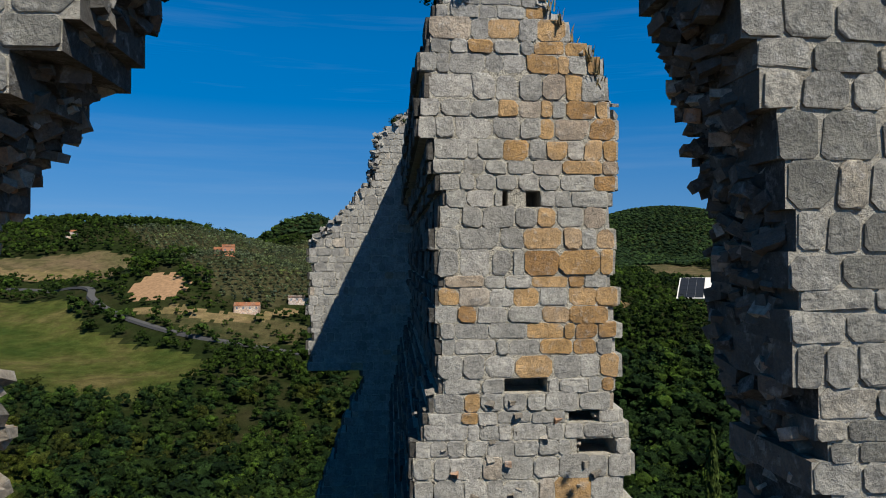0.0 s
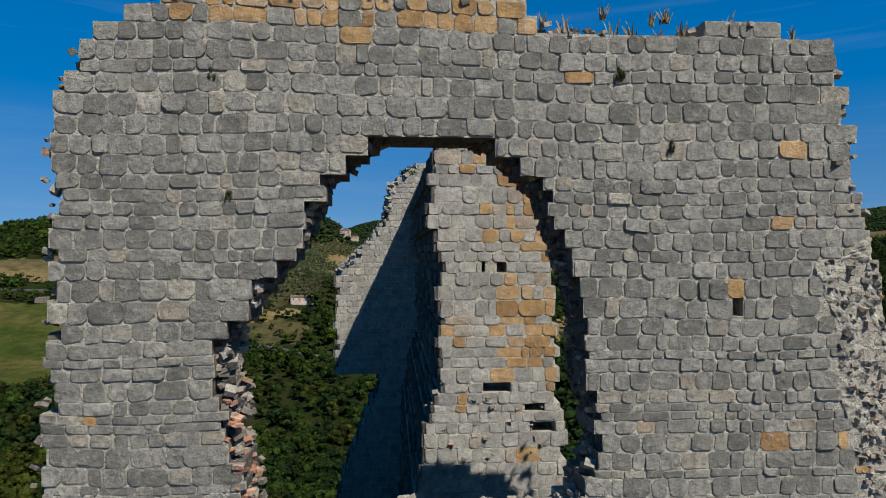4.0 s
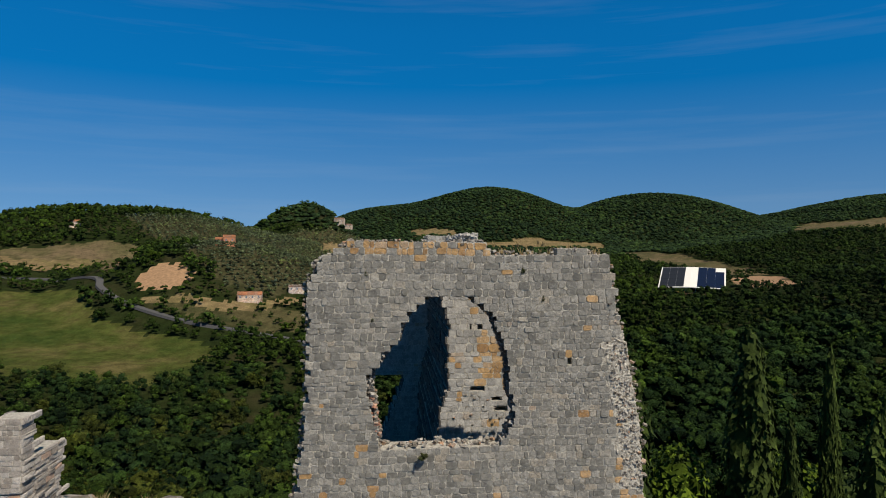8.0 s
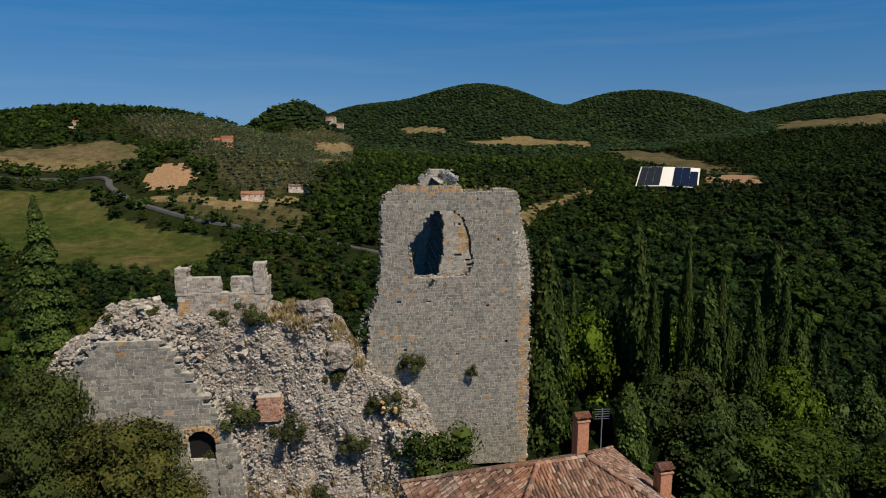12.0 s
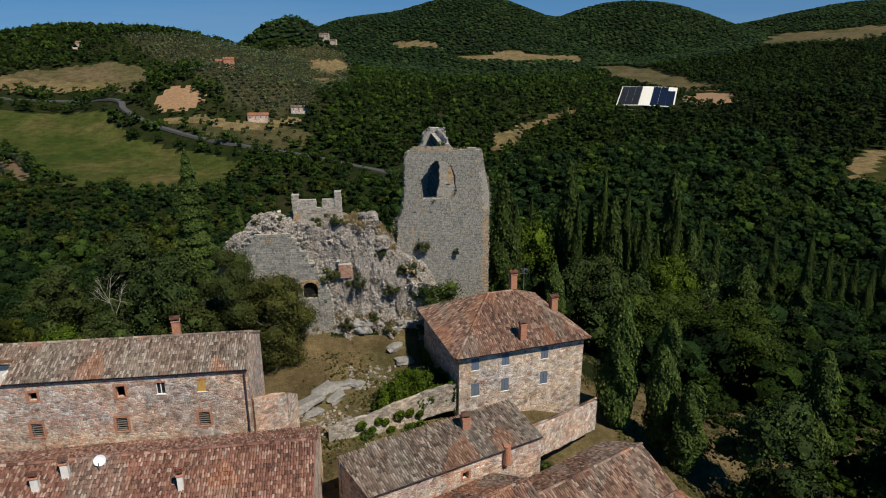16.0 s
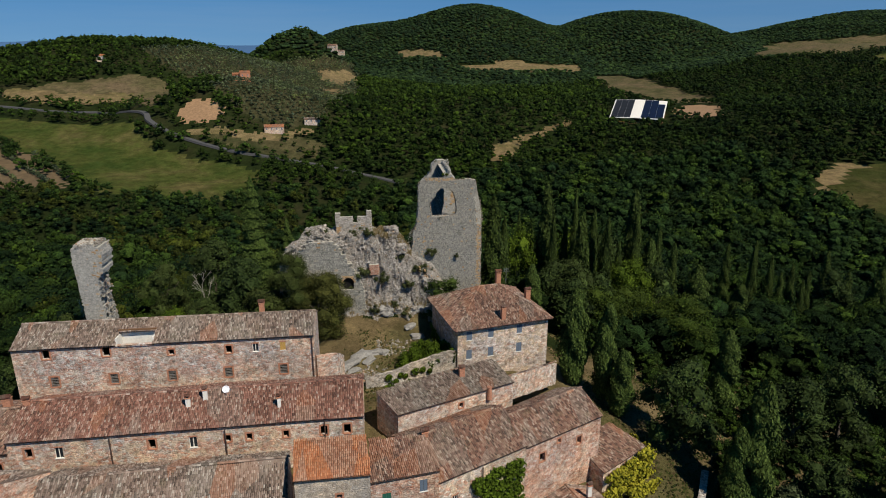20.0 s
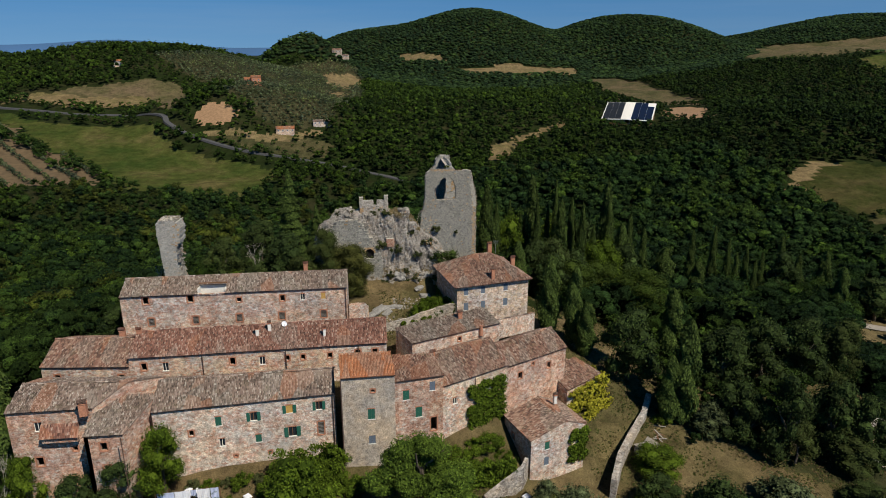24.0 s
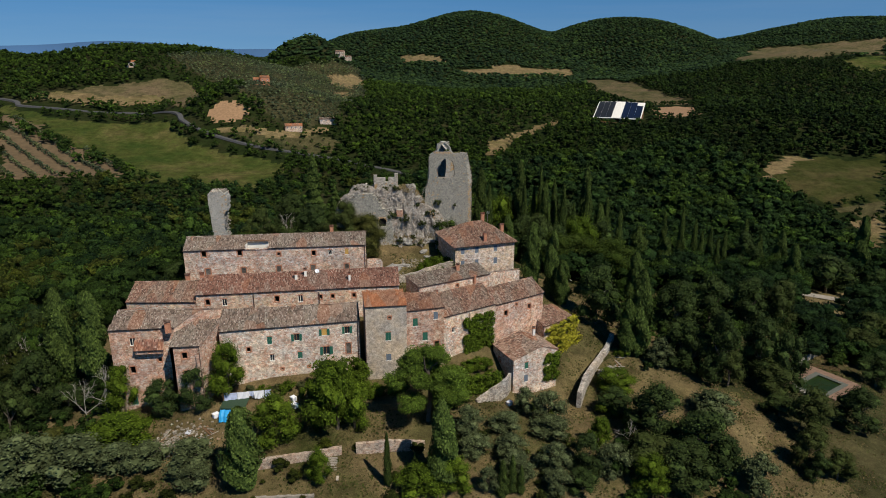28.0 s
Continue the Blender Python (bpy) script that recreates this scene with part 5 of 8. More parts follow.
def house(name, label, quad, z0, eave, rise, kind, wall_mat, tile, windows=(), seed=1, over=0.14, ridge_at=0.5, gutter=True, thick=0.5, ends=(0, 0), notch=None, end_windows=()):
    """quad: front left, front right, back right, back left on the plan. kind: gable (ridge along the front), shed (up to the back), hip.
    windows: (u, w, width, height, style) on the front wall, u from its left end, w the sill's height; end_windows: the same on the near half of the gable at its right. ends: fall of the eaves from left to right."""
    ob = thing(name, pose(0, 0, 0), label, "house")
    fl, fr, br, bl = quad
    e_l, e_r = eave + ends[0], eave + ends[1]
    op = [(u - ww / 2, w, u + ww / 2, w + hh) for u, w, ww, hh, s in windows]
    put_part("wall", wall_mesh("wall", fl, fr, z0, e_l, e_r, op, wall_mat, thick), ob)
    for o, win in zip(op, windows):
        add_window(ob, fl, fr, o, win[4])
    if kind == "gable":
        rl, rr = lerp(fl, bl, ridge_at), lerp(fr, br, ridge_at)
        zl, zr = e_l + rise, e_r + rise
        for p, m, q, ze, zt, nm in ((fr, rr, br, e_r, zr, 1), (bl, rl, fl, e_l, zl, 2)):
            holes = [(u - ww / 2, w, u + ww / 2, w + hh) for u, w, ww, hh, s in end_windows] if nm == 1 else []
            put_part("wall", wall_mesh("wall", p, m, z0, ze, zt, holes, wall_mat, thick), ob)
            for hole, win in zip(holes, end_windows):
                add_window(ob, p, m, hole, win[4])
            put_part("wall", wall_mesh("wall", m, q, z0, zt, ze, (), wall_mat, thick), ob)
        put_part("wall", wall_mesh("wall", br, bl, z0, e_r, e_l, (), wall_mat, thick), ob)
    elif kind == "shed":
        put_part("wall", wall_mesh("wall", fr, br, z0, e_r, e_r + rise, (), wall_mat, thick), ob)
        put_part("wall", wall_mesh("wall", bl, fl, z0, e_l + rise, e_l, (), wall_mat, thick), ob)
        put_part("wall", wall_mesh("wall", br, bl, z0, e_r + rise, e_l + rise, (), wall_mat, thick), ob)
    else:
        for p, q in ((fr, br), (br, bl), (bl, fl)):
            put_part("wall", wall_mesh("wall", p, q, z0, eave, eave, (), wall_mat, thick), ob)
    # roof
    F = np.array(fr) - np.array(fl)
    F = F / np.linalg.norm(F)
    S = np.array((-F[1], F[0]))
    P = lambda p, du, ds, zz: (p[0] + F[0] * du + S[0] * ds, p[1] + F[1] * du + S[1] * ds, zz)
    o = over
    up = 0.14
    if kind == "gable":
        depth = np.linalg.norm(np.array(bl) - np.array(fl)) * ridge_at
        drop = rise / depth * o
        a, b = P(fl, -o * 0.5, -o, e_l - drop + up), P(fr, o * 0.5, -o, e_r - drop + up)
        c, d = P(rr, o * 0.5, 0, zr + up), P(rl, -o * 0.5, 0, zl + up)
        g, h = P(br, o * 0.5, o, e_r - drop + up), P(bl, -o * 0.5, o, e_l - drop + up)
        if notch:
            n0, n1, k = notch
            A, B, C, D = lerp(a, b, n0), lerp(a, b, n1), lerp(d, c, n1), lerp(d, c, n0)
            roof_plane(ob, (a, A, D, d), tile, seed)
            roof_plane(ob, (B, b, c, C), tile, seed + 1)
            roof_plane(ob, (lerp(A, D, k), lerp(B, C, k), C, D), tile, seed + 2)
        else:
            roof_plane(ob, (a, b, c, d), tile, seed)
        roof_plane(ob, (g, h, d, c), tile, seed + 50)
        cover_row(ob, d, c, tile, seed)
    elif kind == "shed":
        depth = np.linalg.norm(np.array(bl) - np.array(fl))
        drop = rise / depth * o
        a, b = P(fl, -o * 0.5, -o, e_l - drop + up), P(fr, o * 0.5, -o, e_r - drop + up)
        c, d = P(br, o * 0.5, 0.1, e_r + rise + up), P(bl, -o * 0.5, 0.1, e_l + rise + up)
        roof_plane(ob, (a, b, c, d), tile, seed)
    else:
        depth = np.linalg.norm(np.array(bl) - np.array(fl)) / 2
        half = np.linalg.norm(np.array(fr) - np.array(fl)) / 2
        drop = rise / depth * o
        a, b = P(fl, -o, -o, eave - drop + up), P(fr, o, -o, eave - drop + up)
        g, h = P(br, o, o, eave - drop + up), P(bl, -o, o, eave - drop + up)
        ml, mr = lerp(fl, bl, 0.5), lerp(fr, br, 0.5)
        ins = min(depth * 0.9, half * 0.85)
        c, d = P(mr, -ins, 0, eave + rise + up), P(ml, ins, 0, eave + rise + up)
        roof_plane(ob, (a, b, c, d), tile, seed)
        roof_plane(ob, (g, h, d, c), tile, seed + 50)
        roof_plane(ob, (b, g, c, c), tile, seed + 60)
        roof_plane(ob, (h, a, d, d), tile, seed + 70)
        for s, t in ((d, c), (a, d), (b, c), (h, d), (g, c)):
            cover_row(ob, s, t, tile, seed)
    if gutter:
        a2, b2 = np.array(a), np.array(b)
        bm = bmesh.new()
        n = S
        ring = []
        for q in (a2, b2):
            ring.append([bm.verts.new((q[0] - n[0] * (0.05 + 0.05 * math.cos(w)), q[1] - n[1] * (0.05 + 0.05 * math.cos(w)), q[2] - 0.04 - 0.05 * math.sin(w))) for w in np.linspace(0, math.pi, 6)])
        for i in range(5):
            bm.faces.new((ring[0][i], ring[0][i + 1], ring[1][i + 1], ring[1][i]))
        bmesh.ops.solidify(bm, geom=bm.faces[:], thickness=0.015)
        part("gutter", bm, M_gutter, ob)
    return ob


def spread(us, w, ww, hh, style):
    return [(u, w, ww, hh, style) for u in us]


# the square house with the hipped roof below the tower
house("hip_roof_house", "square stone house with hipped tile roof and grey shutters",
      [(-0.6, -17.6), (13.3, -14.6), (10.8, -2.6), (-3.0, -5.4)], -9.5, 2.3, 3.4, "hip", M_wall_d, M_tile,
      spread((1.75, 5.1, 9.6), 0.35, 0.85, 1.35, "closed_grey") + spread((1.75, 5.1, 9.6), -2.6, 0.85, 1.45, "closed_grey"), 3, 0.5)
# the long upper house
house("long_upper_house", "long two-storey rubble and brick house with a lichened tile roof",
      [(-56.3, -23.6), (-20.1, -23.2), (-20.1, -15.6), (-56.3, -16.0)], -8, 5.0, 1.7, "gable", M_wall_a, M_tile_pale,
      spread((3.9, 10.9), 3.6, 0.9, 1.25, "dark") + spread((18.6,), 3.3, 0.7, 0.8, "dark") + spread((25.6,), 3.1, 0.75, 1.1, "dark")
      + spread((32.3,), 3.2, 0.7, 1.1, "closed_gold") + spread((28.9,), 3.2, 0.75, 1.1, "pane")
      + spread((4.4, 11.4, 18.4, 25.3, 32.2), -0.2, 0.95, 1.35, "grate"), 5, notch=(0.335, 0.455, 0.5))
# the middle row
house("middle_row_house", "long row house with red-brown tiles and plastered wall",
      [(-51.3, -36.6), (-13.9, -35.5), (-13.9, -26.0), (-51.3, -27.0)], -12, 0.35, 1.9, "gable", M_wall_b, M_tile_red,
      spread((5.0, 18.8), -1.9, 0.85, 1.3, "pane") + spread((22.5, 24.8, 28.8), -1.6, 0.6, 0.9, "dark") + spread((2.0, 14.5, 33.0, 35.6), -1.7, 0.75, 1.2, "dark"), 7, ridge_at=0.52)
house("low_row_house", "low end of the row with a brown tile roof",
      [(-64.1, -35.2), (-51.4, -36.5), (-51.0, -25.5), (-63.5, -25.0)], -13, -1.0, 2.0, "gable", M_wall_b, M_tile,
      spread((2.2, 11.5), -3.4, 0.8, 1.2, "dark"), 9)
# the front row
house("front_row_house", "long pale rubble house with green shutters and tile roof",
      [(-45.2, -47.4), (-21.5, -45.2), (-22.0, -37.6), (-45.6, -38.2)], -17, -2.4, 1.7, "gable", M_wall_c, M_tile_pale,
      [(8.2, -5.4, 0.8, 1.4, "closed_green"), (12.8, -5.2, 0.9, 1.3, "open_green"), (17.6, -4.6, 0.9, 1.2, "gold_green"), (21.6, -4.6, 0.85, 1.3, "open_green"),
       (4.6, -6.6, 0.6, 0.9, "dark"), (8.4, -8.6, 0.75, 1.2, "pane"), (13.2, -8.6, 0.8, 1.2, "closed_green"), (17.8, -8.3, 1.1, 1.5, "open_green"), (21.7, -8.6, 0.8, 2.1, "grate"), (10.0, -10.6, 0.4, 0.4, "dark"), (14.6, -10.6, 0.4, 0.4, "dark")], 11, ridge_at=0.55)
corner = house("corner_house", "corner house of brick and rubble with a wide lichened tile roof",
      [(-62.9, -47.6), (-52.4, -47.4), (-45.6, -40.0), (-62.2, -38.6)], -17, -1.2, 1.5, "gable", M_wall_red, M_tile_pale,
      [(3.6, -4.0, 0.95, 1.3, "pane"), (3.0, -9.3, 0.9, 1.4, "dark"), (2.6, -15.2, 1.0, 2.1, "closed_green"), (7.6, -7.4, 0.6, 0.7, "dark")], 13)
roof_plane(corner, ((-59.0, -48.5, -4.6), (-54.3, -48.5, -4.6), (-54.3, -47.4, -3.2), (-59.0, -47.4, -3.2)), M_tile_red, 14, "lean_to_roof")
part("lean_to_wall", box_bm(-58.8, -48.3, -5.4, -54.4, -47.62, -4.7), M_wall_red, corner)
house("corner_house_wing", "brick wing of the corner house with a tile roof",
      [(-52.4, -50.9), (-47.7, -50.9), (-45.3, -44.6), (-52.4, -44.6)], -17, -3.2, 1.7, "shed", M_wall_red, M_tile_pale,
      [(2.2, -5.4, 0.85, 1.2, "dark"), (2.2, -8.4, 0.8, 0.9, "dark")], 15)
# the tower-like block
house("tower_block_house", "tall plastered tower house with orange tile roof",
      [(-20.4, -47.0), (-13.2, -46.8), (-13.6, -41.8), (-20.8, -42.0)], -18, 0.8, 0.9, "shed", M_plaster, M_tile_orange,
      [(3.9, -5.7, 0.95, 1.6, "closed_green"), (3.9, -9.6, 0.9, 1.3, "closed_grey"), (4.2, -1.6, 0.5, 0.5, "dark")], 17)
house("red_house", "reddish brick house with green shutters and a weathered tile roof",
      [(-13.2, -46.2), (-6.3, -45.0), (-7.4, -40.8), (-13.2, -41.2)], -17, -0.6, 1.3, "shed", M_wall_red, M_tile,
      [(1.6, -3.6, 0.9, 1.5, "closed_green"), (5.4, -2.7, 0.8, 1.4, "closed_grey"), (3.4, -6.6, 0.95, 1.6, "closed_green"), (5.6, -9.2, 0.9, 2.2, "dark")], 19)
diag = house("diagonal_house", "rubble house under a broad brown tile roof",
      [(-6.4, -43.6), (4.5, -38.05), (0.2, -29.2), (-10.7, -34.8)], -16, -3.2, 2.5, "gable", M_wall_b, M_tile,
      [(2.4, -6.7, 0.7, 1.0, "pane"), (8.2, -7.6, 0.7, 0.8, "dark")], 21)
cover_row(diag, (4.6, -38.3, -3.1), (2.4, -33.7, -0.55), M_tile_red, 29)
house("diagonal_house_end", "lower end of the rubble house with a brown tile roof",
      [(4.52, -38.04), (15.4, -32.5), (12.05, -25.7), (1.17, -31.24)], -15, -3.5, 2.0, "gable", M_wall_red, M_tile,
      [(2.6, -6.4, 0.8, 1.2, "dark"), (5.2, -4.8, 0.5, 0.6, "dark"), (8.6, -6.2, 0.7, 1.1, "dark")], 33)
house("courtyard_wing", "low wing with a mossy grey-brown tile roof",
      [(-9.9, -34.0), (5.2, -27.8), (3.2, -23.4), (-12.3, -30.2)], -9, -0.75, 0.95, "shed", M_wall_a, M_tile_pale,
      [(8.6, -2.3, 0.55, 0.75, "dark")], 23)
house("end_shed", "low tiled shed overgrown with yellow creeper",
      [(15.2, -35.2), (22.6, -30.4), (19.0, -26.6), (13.0, -30.4)], -15, -9.9, 1.3, "shed", M_wall_b, M_tile, [], 25)
house("cottage", "small stone cottage with a gabled tile roof and ivy",
      [(3.9, -39.8), (6.3, -47.0), (15.6, -43.4), (13.2, -36.2)], -20, -11.0, 1.5, "gable", M_wall_c, M_tile,
      [(2.6, -13.4, 0.7, 0.9, "dark")], 27, ridge_at=0.62, end_windows=[(2.9, -13.2, 0.85, 1.3, "closed_green"), (2.9, -15.9, 0.85, 1.4, "closed_grey")])


def drainpipe(x, y, z0, z1):
    """A thin downpipe on a house front with its brackets."""
    ob = thing("drainpipe", pose(x, y, z0), "thin brown metal downpipe on the wall", "pipe", "downpipes")
    bm = bmesh.new()
    bmesh.ops.create_cone(bm, cap_ends=True, segments=8, radius1=0.06, radius2=0.06, depth=z1 - z0, matrix=Matrix.Translation((0, 0, (z1 - z0) / 2)))
    part("pipe", bm, M_gutter, ob)
    for k in range(3):
        w = (z1 - z0) * (k + 0.5) / 3
        part("bracket", box_bm(-0.09, -0.03, w - 0.03, 0.09, 0.1, w + 0.03), M_gutter, ob)


for x, y, z0, z1 in ((-20.3, -23.3, -1.0, 4.9), (-41.0, -36.4, -4.5, 0.2), (-29.0, -36.1, -4.5, 0.2), (-18.2, -35.75, -4.5, 0.2), (-21.8, -45.35, -13, -2.6), (-6.3, -43.8, -13, -3.4), (-1.0, -40.95, -13, -3.5), (-47.4, -52.3, -13, -2.7), (-20.5, -47.1, -13, 0.6)):
    drainpipe(x, y - 0.08, z0, z1)


# ---- walls, yard and garden ----
def free_wall(name, label, pts, h, t, mat, low=1.0):
    """A field wall along points (x, y, top); it stands on the ground and its top wavers."""
    ob = thing(name, pose(0, 0, 0), label, "wall", kind="structure")
    rg = np.random.default_rng(len(pts) + int(h * 10))
    vs, fs = [], []
    for (ax, ay, az), (bx, by, bz) in zip(pts[:-1], pts[1:]):
        ln = math.hypot(bx - ax, by - ay)
        n = max(2, int(ln / 0.45))
        dx, dy = (bx - ax) / ln, (by - ay) / ln
        for k in range(n + 1):
            u = k / n
            x, y, z = ax + (bx - ax) * u, ay + (by - ay) * u, az + (bz - az) * u + rg.uniform(-0.08, 0.08)
            g = z - h - low
            o = len(vs)
            vs += [(x + dy * t / 2, y - dx * t / 2, g), (x + dy * t / 2 + rg.uniform(-.03, .03), y - dx * t / 2, z), (x - dy * t / 2, y + dx * t / 2, z), (x - dy * t / 2, y + dx * t / 2, g)]
            if k:
                p = o - 4
                fs += [(p, o, o + 1, p + 1), (p + 1, o + 1, o + 2, p + 2), (p + 2, o + 2, o + 3, p + 3)]
                if k == 1:
                    fs.append((p, p + 1, p + 2, p + 3))
                if k == n:
                    fs.append((o + 3, o + 2, o + 1, o))
    put_part("masonry", mesh_from("masonry", vs, fs, [mat]), ob)
    return ob


free_wall("garden_wall", "old stone retaining wall with hanging ivy", [(-13.7, -20.2, -3.3), (-9, -19.0, -2.6), (-7.1, -18.4, -2.1), (-3.4, -17.3, -1.5), (-0.8, -17.0, -1.1)], 1.9, 0.5, M_wall_grey)
side_wall = free_wall("garden_wall", "brick and stone wall beside the square house", [(4.3, -25.9, -1.2), (8.6, -22.6, -2.1), (13.6, -18.3, -3.3)], 2.4, 0.5, M_wall_a)
cover_row(side_wall, (4.3, -25.9, -1.15), (8.6, -22.6, -2.05), M_tile_pale, 61)
cover_row(side_wall, (8.6, -22.6, -2.05), (13.6, -18.3, -3.25), M_tile_pale, 62)
free_wall("retaining_wall", "curved stone retaining wall down the slope", [(31.5, -30.5, -14.2), (29.0, -34.6, -15.0), (25.4, -38.6, -15.9), (21.5, -43.5, -16.6), (18.6, -48.6, -17.4)], 2.4, 0.9, M_wall_grey)
free_wall("terrace_wall", "crumbling terrace wall in the garden", [(-38, -64.6, -16.2), (-30, -64.0, -15.9), (-24.6, -63.6, -15.5)], 2.6, 0.6, M_wall_warm)
free_wall("terrace_wall", "plastered terrace wall in the garden", [(-22.4, -63.8, -15.0), (-17.2, -63.6, -14.9), (-11.6, -63.6, -15.5)], 3.0, 0.6, M_wall_warm)
free_wall("lower_wall", "pale rendered wall at the garden foot", [(-37.0, -70.2, -18.6), (-28.5, -70.6, -18.6)], 1.4, 0.4, M_paving)
free_wall("gate_wall", "broken garden wall with an arched gate", [(-1.6, -53.0, -14.9), (1.4, -51.8, -13.6), (4.2, -50.4, -12.6), (5.4, -48.2, -12.8)], 2.6, 0.5, M_wall_grey)
free_wall("ruin_wall", "low broken wall behind the long house", [(-47, -9.5, 1.4), (-38, -8.5, 1.2), (-30, -7.5, 1.6)], 1.2, 0.6, M_wall_dark)
free_wall("yard_wall", "rubble wall at the end of the long house", [(-20.0, -22.6, 1.8), (-17.4, -20.8, 1.2), (-16.8, -18.4, -0.4)], 3.6, 0.5, M_wall_a)
free_wall("road_wall", "pale wall beside the pool terrace", [(72.5, -33.2, -22.5), (79, -28.4, -23.4), (87, -22.6, -24.6)], 1.4, 0.35, M_paving)

# pool with green water, stone kerb and paved edge
pool = thing("garden_pool", pose(74.3, -39.7, -24.2, 0, 0, 27), "small green pool with a grey stone rim and brick paving", "pool")
part("water", box_bm(-4.3, -2.5, -0.5, 4.3, 2.5, -0.18), M_water, pool)
for b in ((-5.3, -3.5, 5.3, -2.5), (-5.3, 2.5, 5.3, 3.5), (-5.3, -2.5, -4.3, 2.5), (4.3, -2.5, 5.3, 2.5)):
    part("kerb", box_bm(b[0], b[1], -0.8, b[2], b[3], 0.08, 0.04), M_kerb, pool)
for b in ((-5.6, 3.5, 7.4, 5.6), (5.3, -3.5, 7.4, 3.5), (-3.6, -5.0, 7.4, -3.5)):
    part("terrace", box_bm(b[0], b[1], -0.8, b[2], b[3], 0.03, 0.03), M_terrace, pool, "worn reddish brick paving")
part("step", box_bm(-6.4, -1.6, -0.8, -5.3, 0.8, 0.3, 0.04), M_paving, pool, "pale stone step")
gate = thing("wooden_gate", pose(79.4, -31.8, float(ground_z(79.4, -31.8)), 0, 0, -30), "low wooden rail fence with a pale post by the pool", "fence")
part("post", box_bm(-2.0, -0.09, 0, -1.8, 0.09, 2.3), M_paving, gate, "pale post")
for k in range(3):
    part("post", box_bm(0.2 + 2.1 * k, -0.06, 0, 0.32 + 2.1 * k, 0.06, 1.0), M_wood, gate)
for k in range(3):
    part("rail", box_bm(-1.8, -0.03, 0.25 + 0.3 * k, 4.5, 0.03, 0.33 + 0.3 * k), M_wood, gate)

# a small collapsed hut of stone slabs beside the retaining wall
hz = float(ground_z(26.9, -41.4))
hut_ruin = thing("ruined_hut", pose(26.9, -41.4, hz, 0, 0, 24), "small collapsed stone hut with grey roof slabs", "ruin")
part("wall", box_bm(-1.7, -1.0, -0.5, -1.35, 1.2, 1.2, 0.03), M_wall_grey, hut_ruin)
part("wall", box_bm(1.3, -1.0, -0.7, 1.65, 1.2, 0.9, 0.03), M_wall_grey, hut_ruin)
part("wall", box_bm(-1.35, 0.9, -0.5, 1.3, 1.2, 1.35, 0.03), M_wall_grey, hut_ruin)
for k, (x0, x1, z, tilt) in enumerate(((-1.9, -0.1, 1.25, 0.16), (0.0, 1.8, 1.15, -0.3))):
    bm = box_bm(x0, -1.2, 0, x1, 1.35, 0.14, 0.03)
    bmesh.ops.rotate(bm, cent=(x0, 0, 0), matrix=Matrix.Rotation(tilt, 3, "Y"), verts=bm.verts[:])
    bmesh.ops.translate(bm, vec=(0, 0, z + (0.3 if k == 0 else -0.05)), verts=bm.verts[:])
    part("roof_slab", bm, M_paving, hut_ruin, "cracked pale roof slab")

# chimneys
chimney(-27.2, -17.6, 6.2, 0.7, 1.4)
for x, y, z, w, h in ((-33.4, -33.2, 1.7, 0.5, 1.0), (-31.7, -32.3, 2.0, 0.5, 1.1), (-23.3, -33.9, 1.3, 0.4, 1.2), (-51.0, -31.8, 1.9, 0.7, 0.9), (-54.2, -29.8, 1.0, 0.8, 1.0)):
    chimney(x, y, z, w, h, M_white if w < 0.6 else None, "pale plastered roof chimney" if w < 0.6 else "brick roof chimney with a small tiled cap")
chimney(7.2, -6.9, 4.8, 0.75, 2.0)
chimney(11.3, -9.6, 3.2, 0.75, 1.5)
chimney(6.3, -15.6, 3.2, 0.65, 1.3)
chimney(-7.2, -38.6, -1.6, 0.7, 1.5)
chimney(-1.4, -26.9, 0.1, 0.7, 1.1)
chimney(-53.1, -48.2, -1.2, 0.9, 1.3)
chimney(11.8, -39.6, -9.0, 0.5, 1.0, M_white, "white plastered roof chimney")
pipe = thing("flue_pipe", pose(1.8, -29.4, -2.0), "round brick-red flue on the roof", "chimney")
bm = bmesh.new()
bmesh.ops.create_cone(bm, cap_ends=True, segments=12, radius1=0.36, radius2=0.3, depth=1.7, matrix=Matrix.Translation((0, 0, 0.85)))
part("pipe", bm, M_brick, pipe)
# aerial and dish
aerial = thing("tv_aerial", pose(8.4, -7.2, 5.0), "thin television aerial on the roof", "aerial")
part("mast", box_bm(-0.03, -0.03, 0, 0.03, 0.03, 2.6), M_metal, aerial)
for k in range(5):
    part("rod", box_bm(-0.45, -0.015, 1.9 + 0.15 * k, 0.45, 0.015, 1.93 + 0.15 * k), M_metal, aerial)
for dx, dz, m, lab in ((-29.4, 0.0, M_cloth, "white satellite dish"), (-29.0, -0.5, M_metal, "grey satellite dish")):
    dish = thing("satellite_dish", pose(dx, -32.2, 2.3 + dz), lab + " on the tile roof", "dish")
    part("mast", box_bm(-0.03, -0.03, -0.6, 0.03, 0.03, 0.5), M_metal, dish)
    bm = bmesh.new()
    bmesh.ops.create_uvsphere(bm, u_segments=14, v_segments=8, radius=0.6)
    bmesh.ops.delete(bm, geom=[v for v in bm.verts if v.co.z > -0.28], context="VERTS")
    bmesh.ops.solidify(bm, geom=bm.faces[:], thickness=0.02)
    bmesh.ops.transform(bm, matrix=pose(0, 0.2, 0.55, 60, 0, 20), verts=bm.verts[:])
    part("bowl", bm, m, dish)
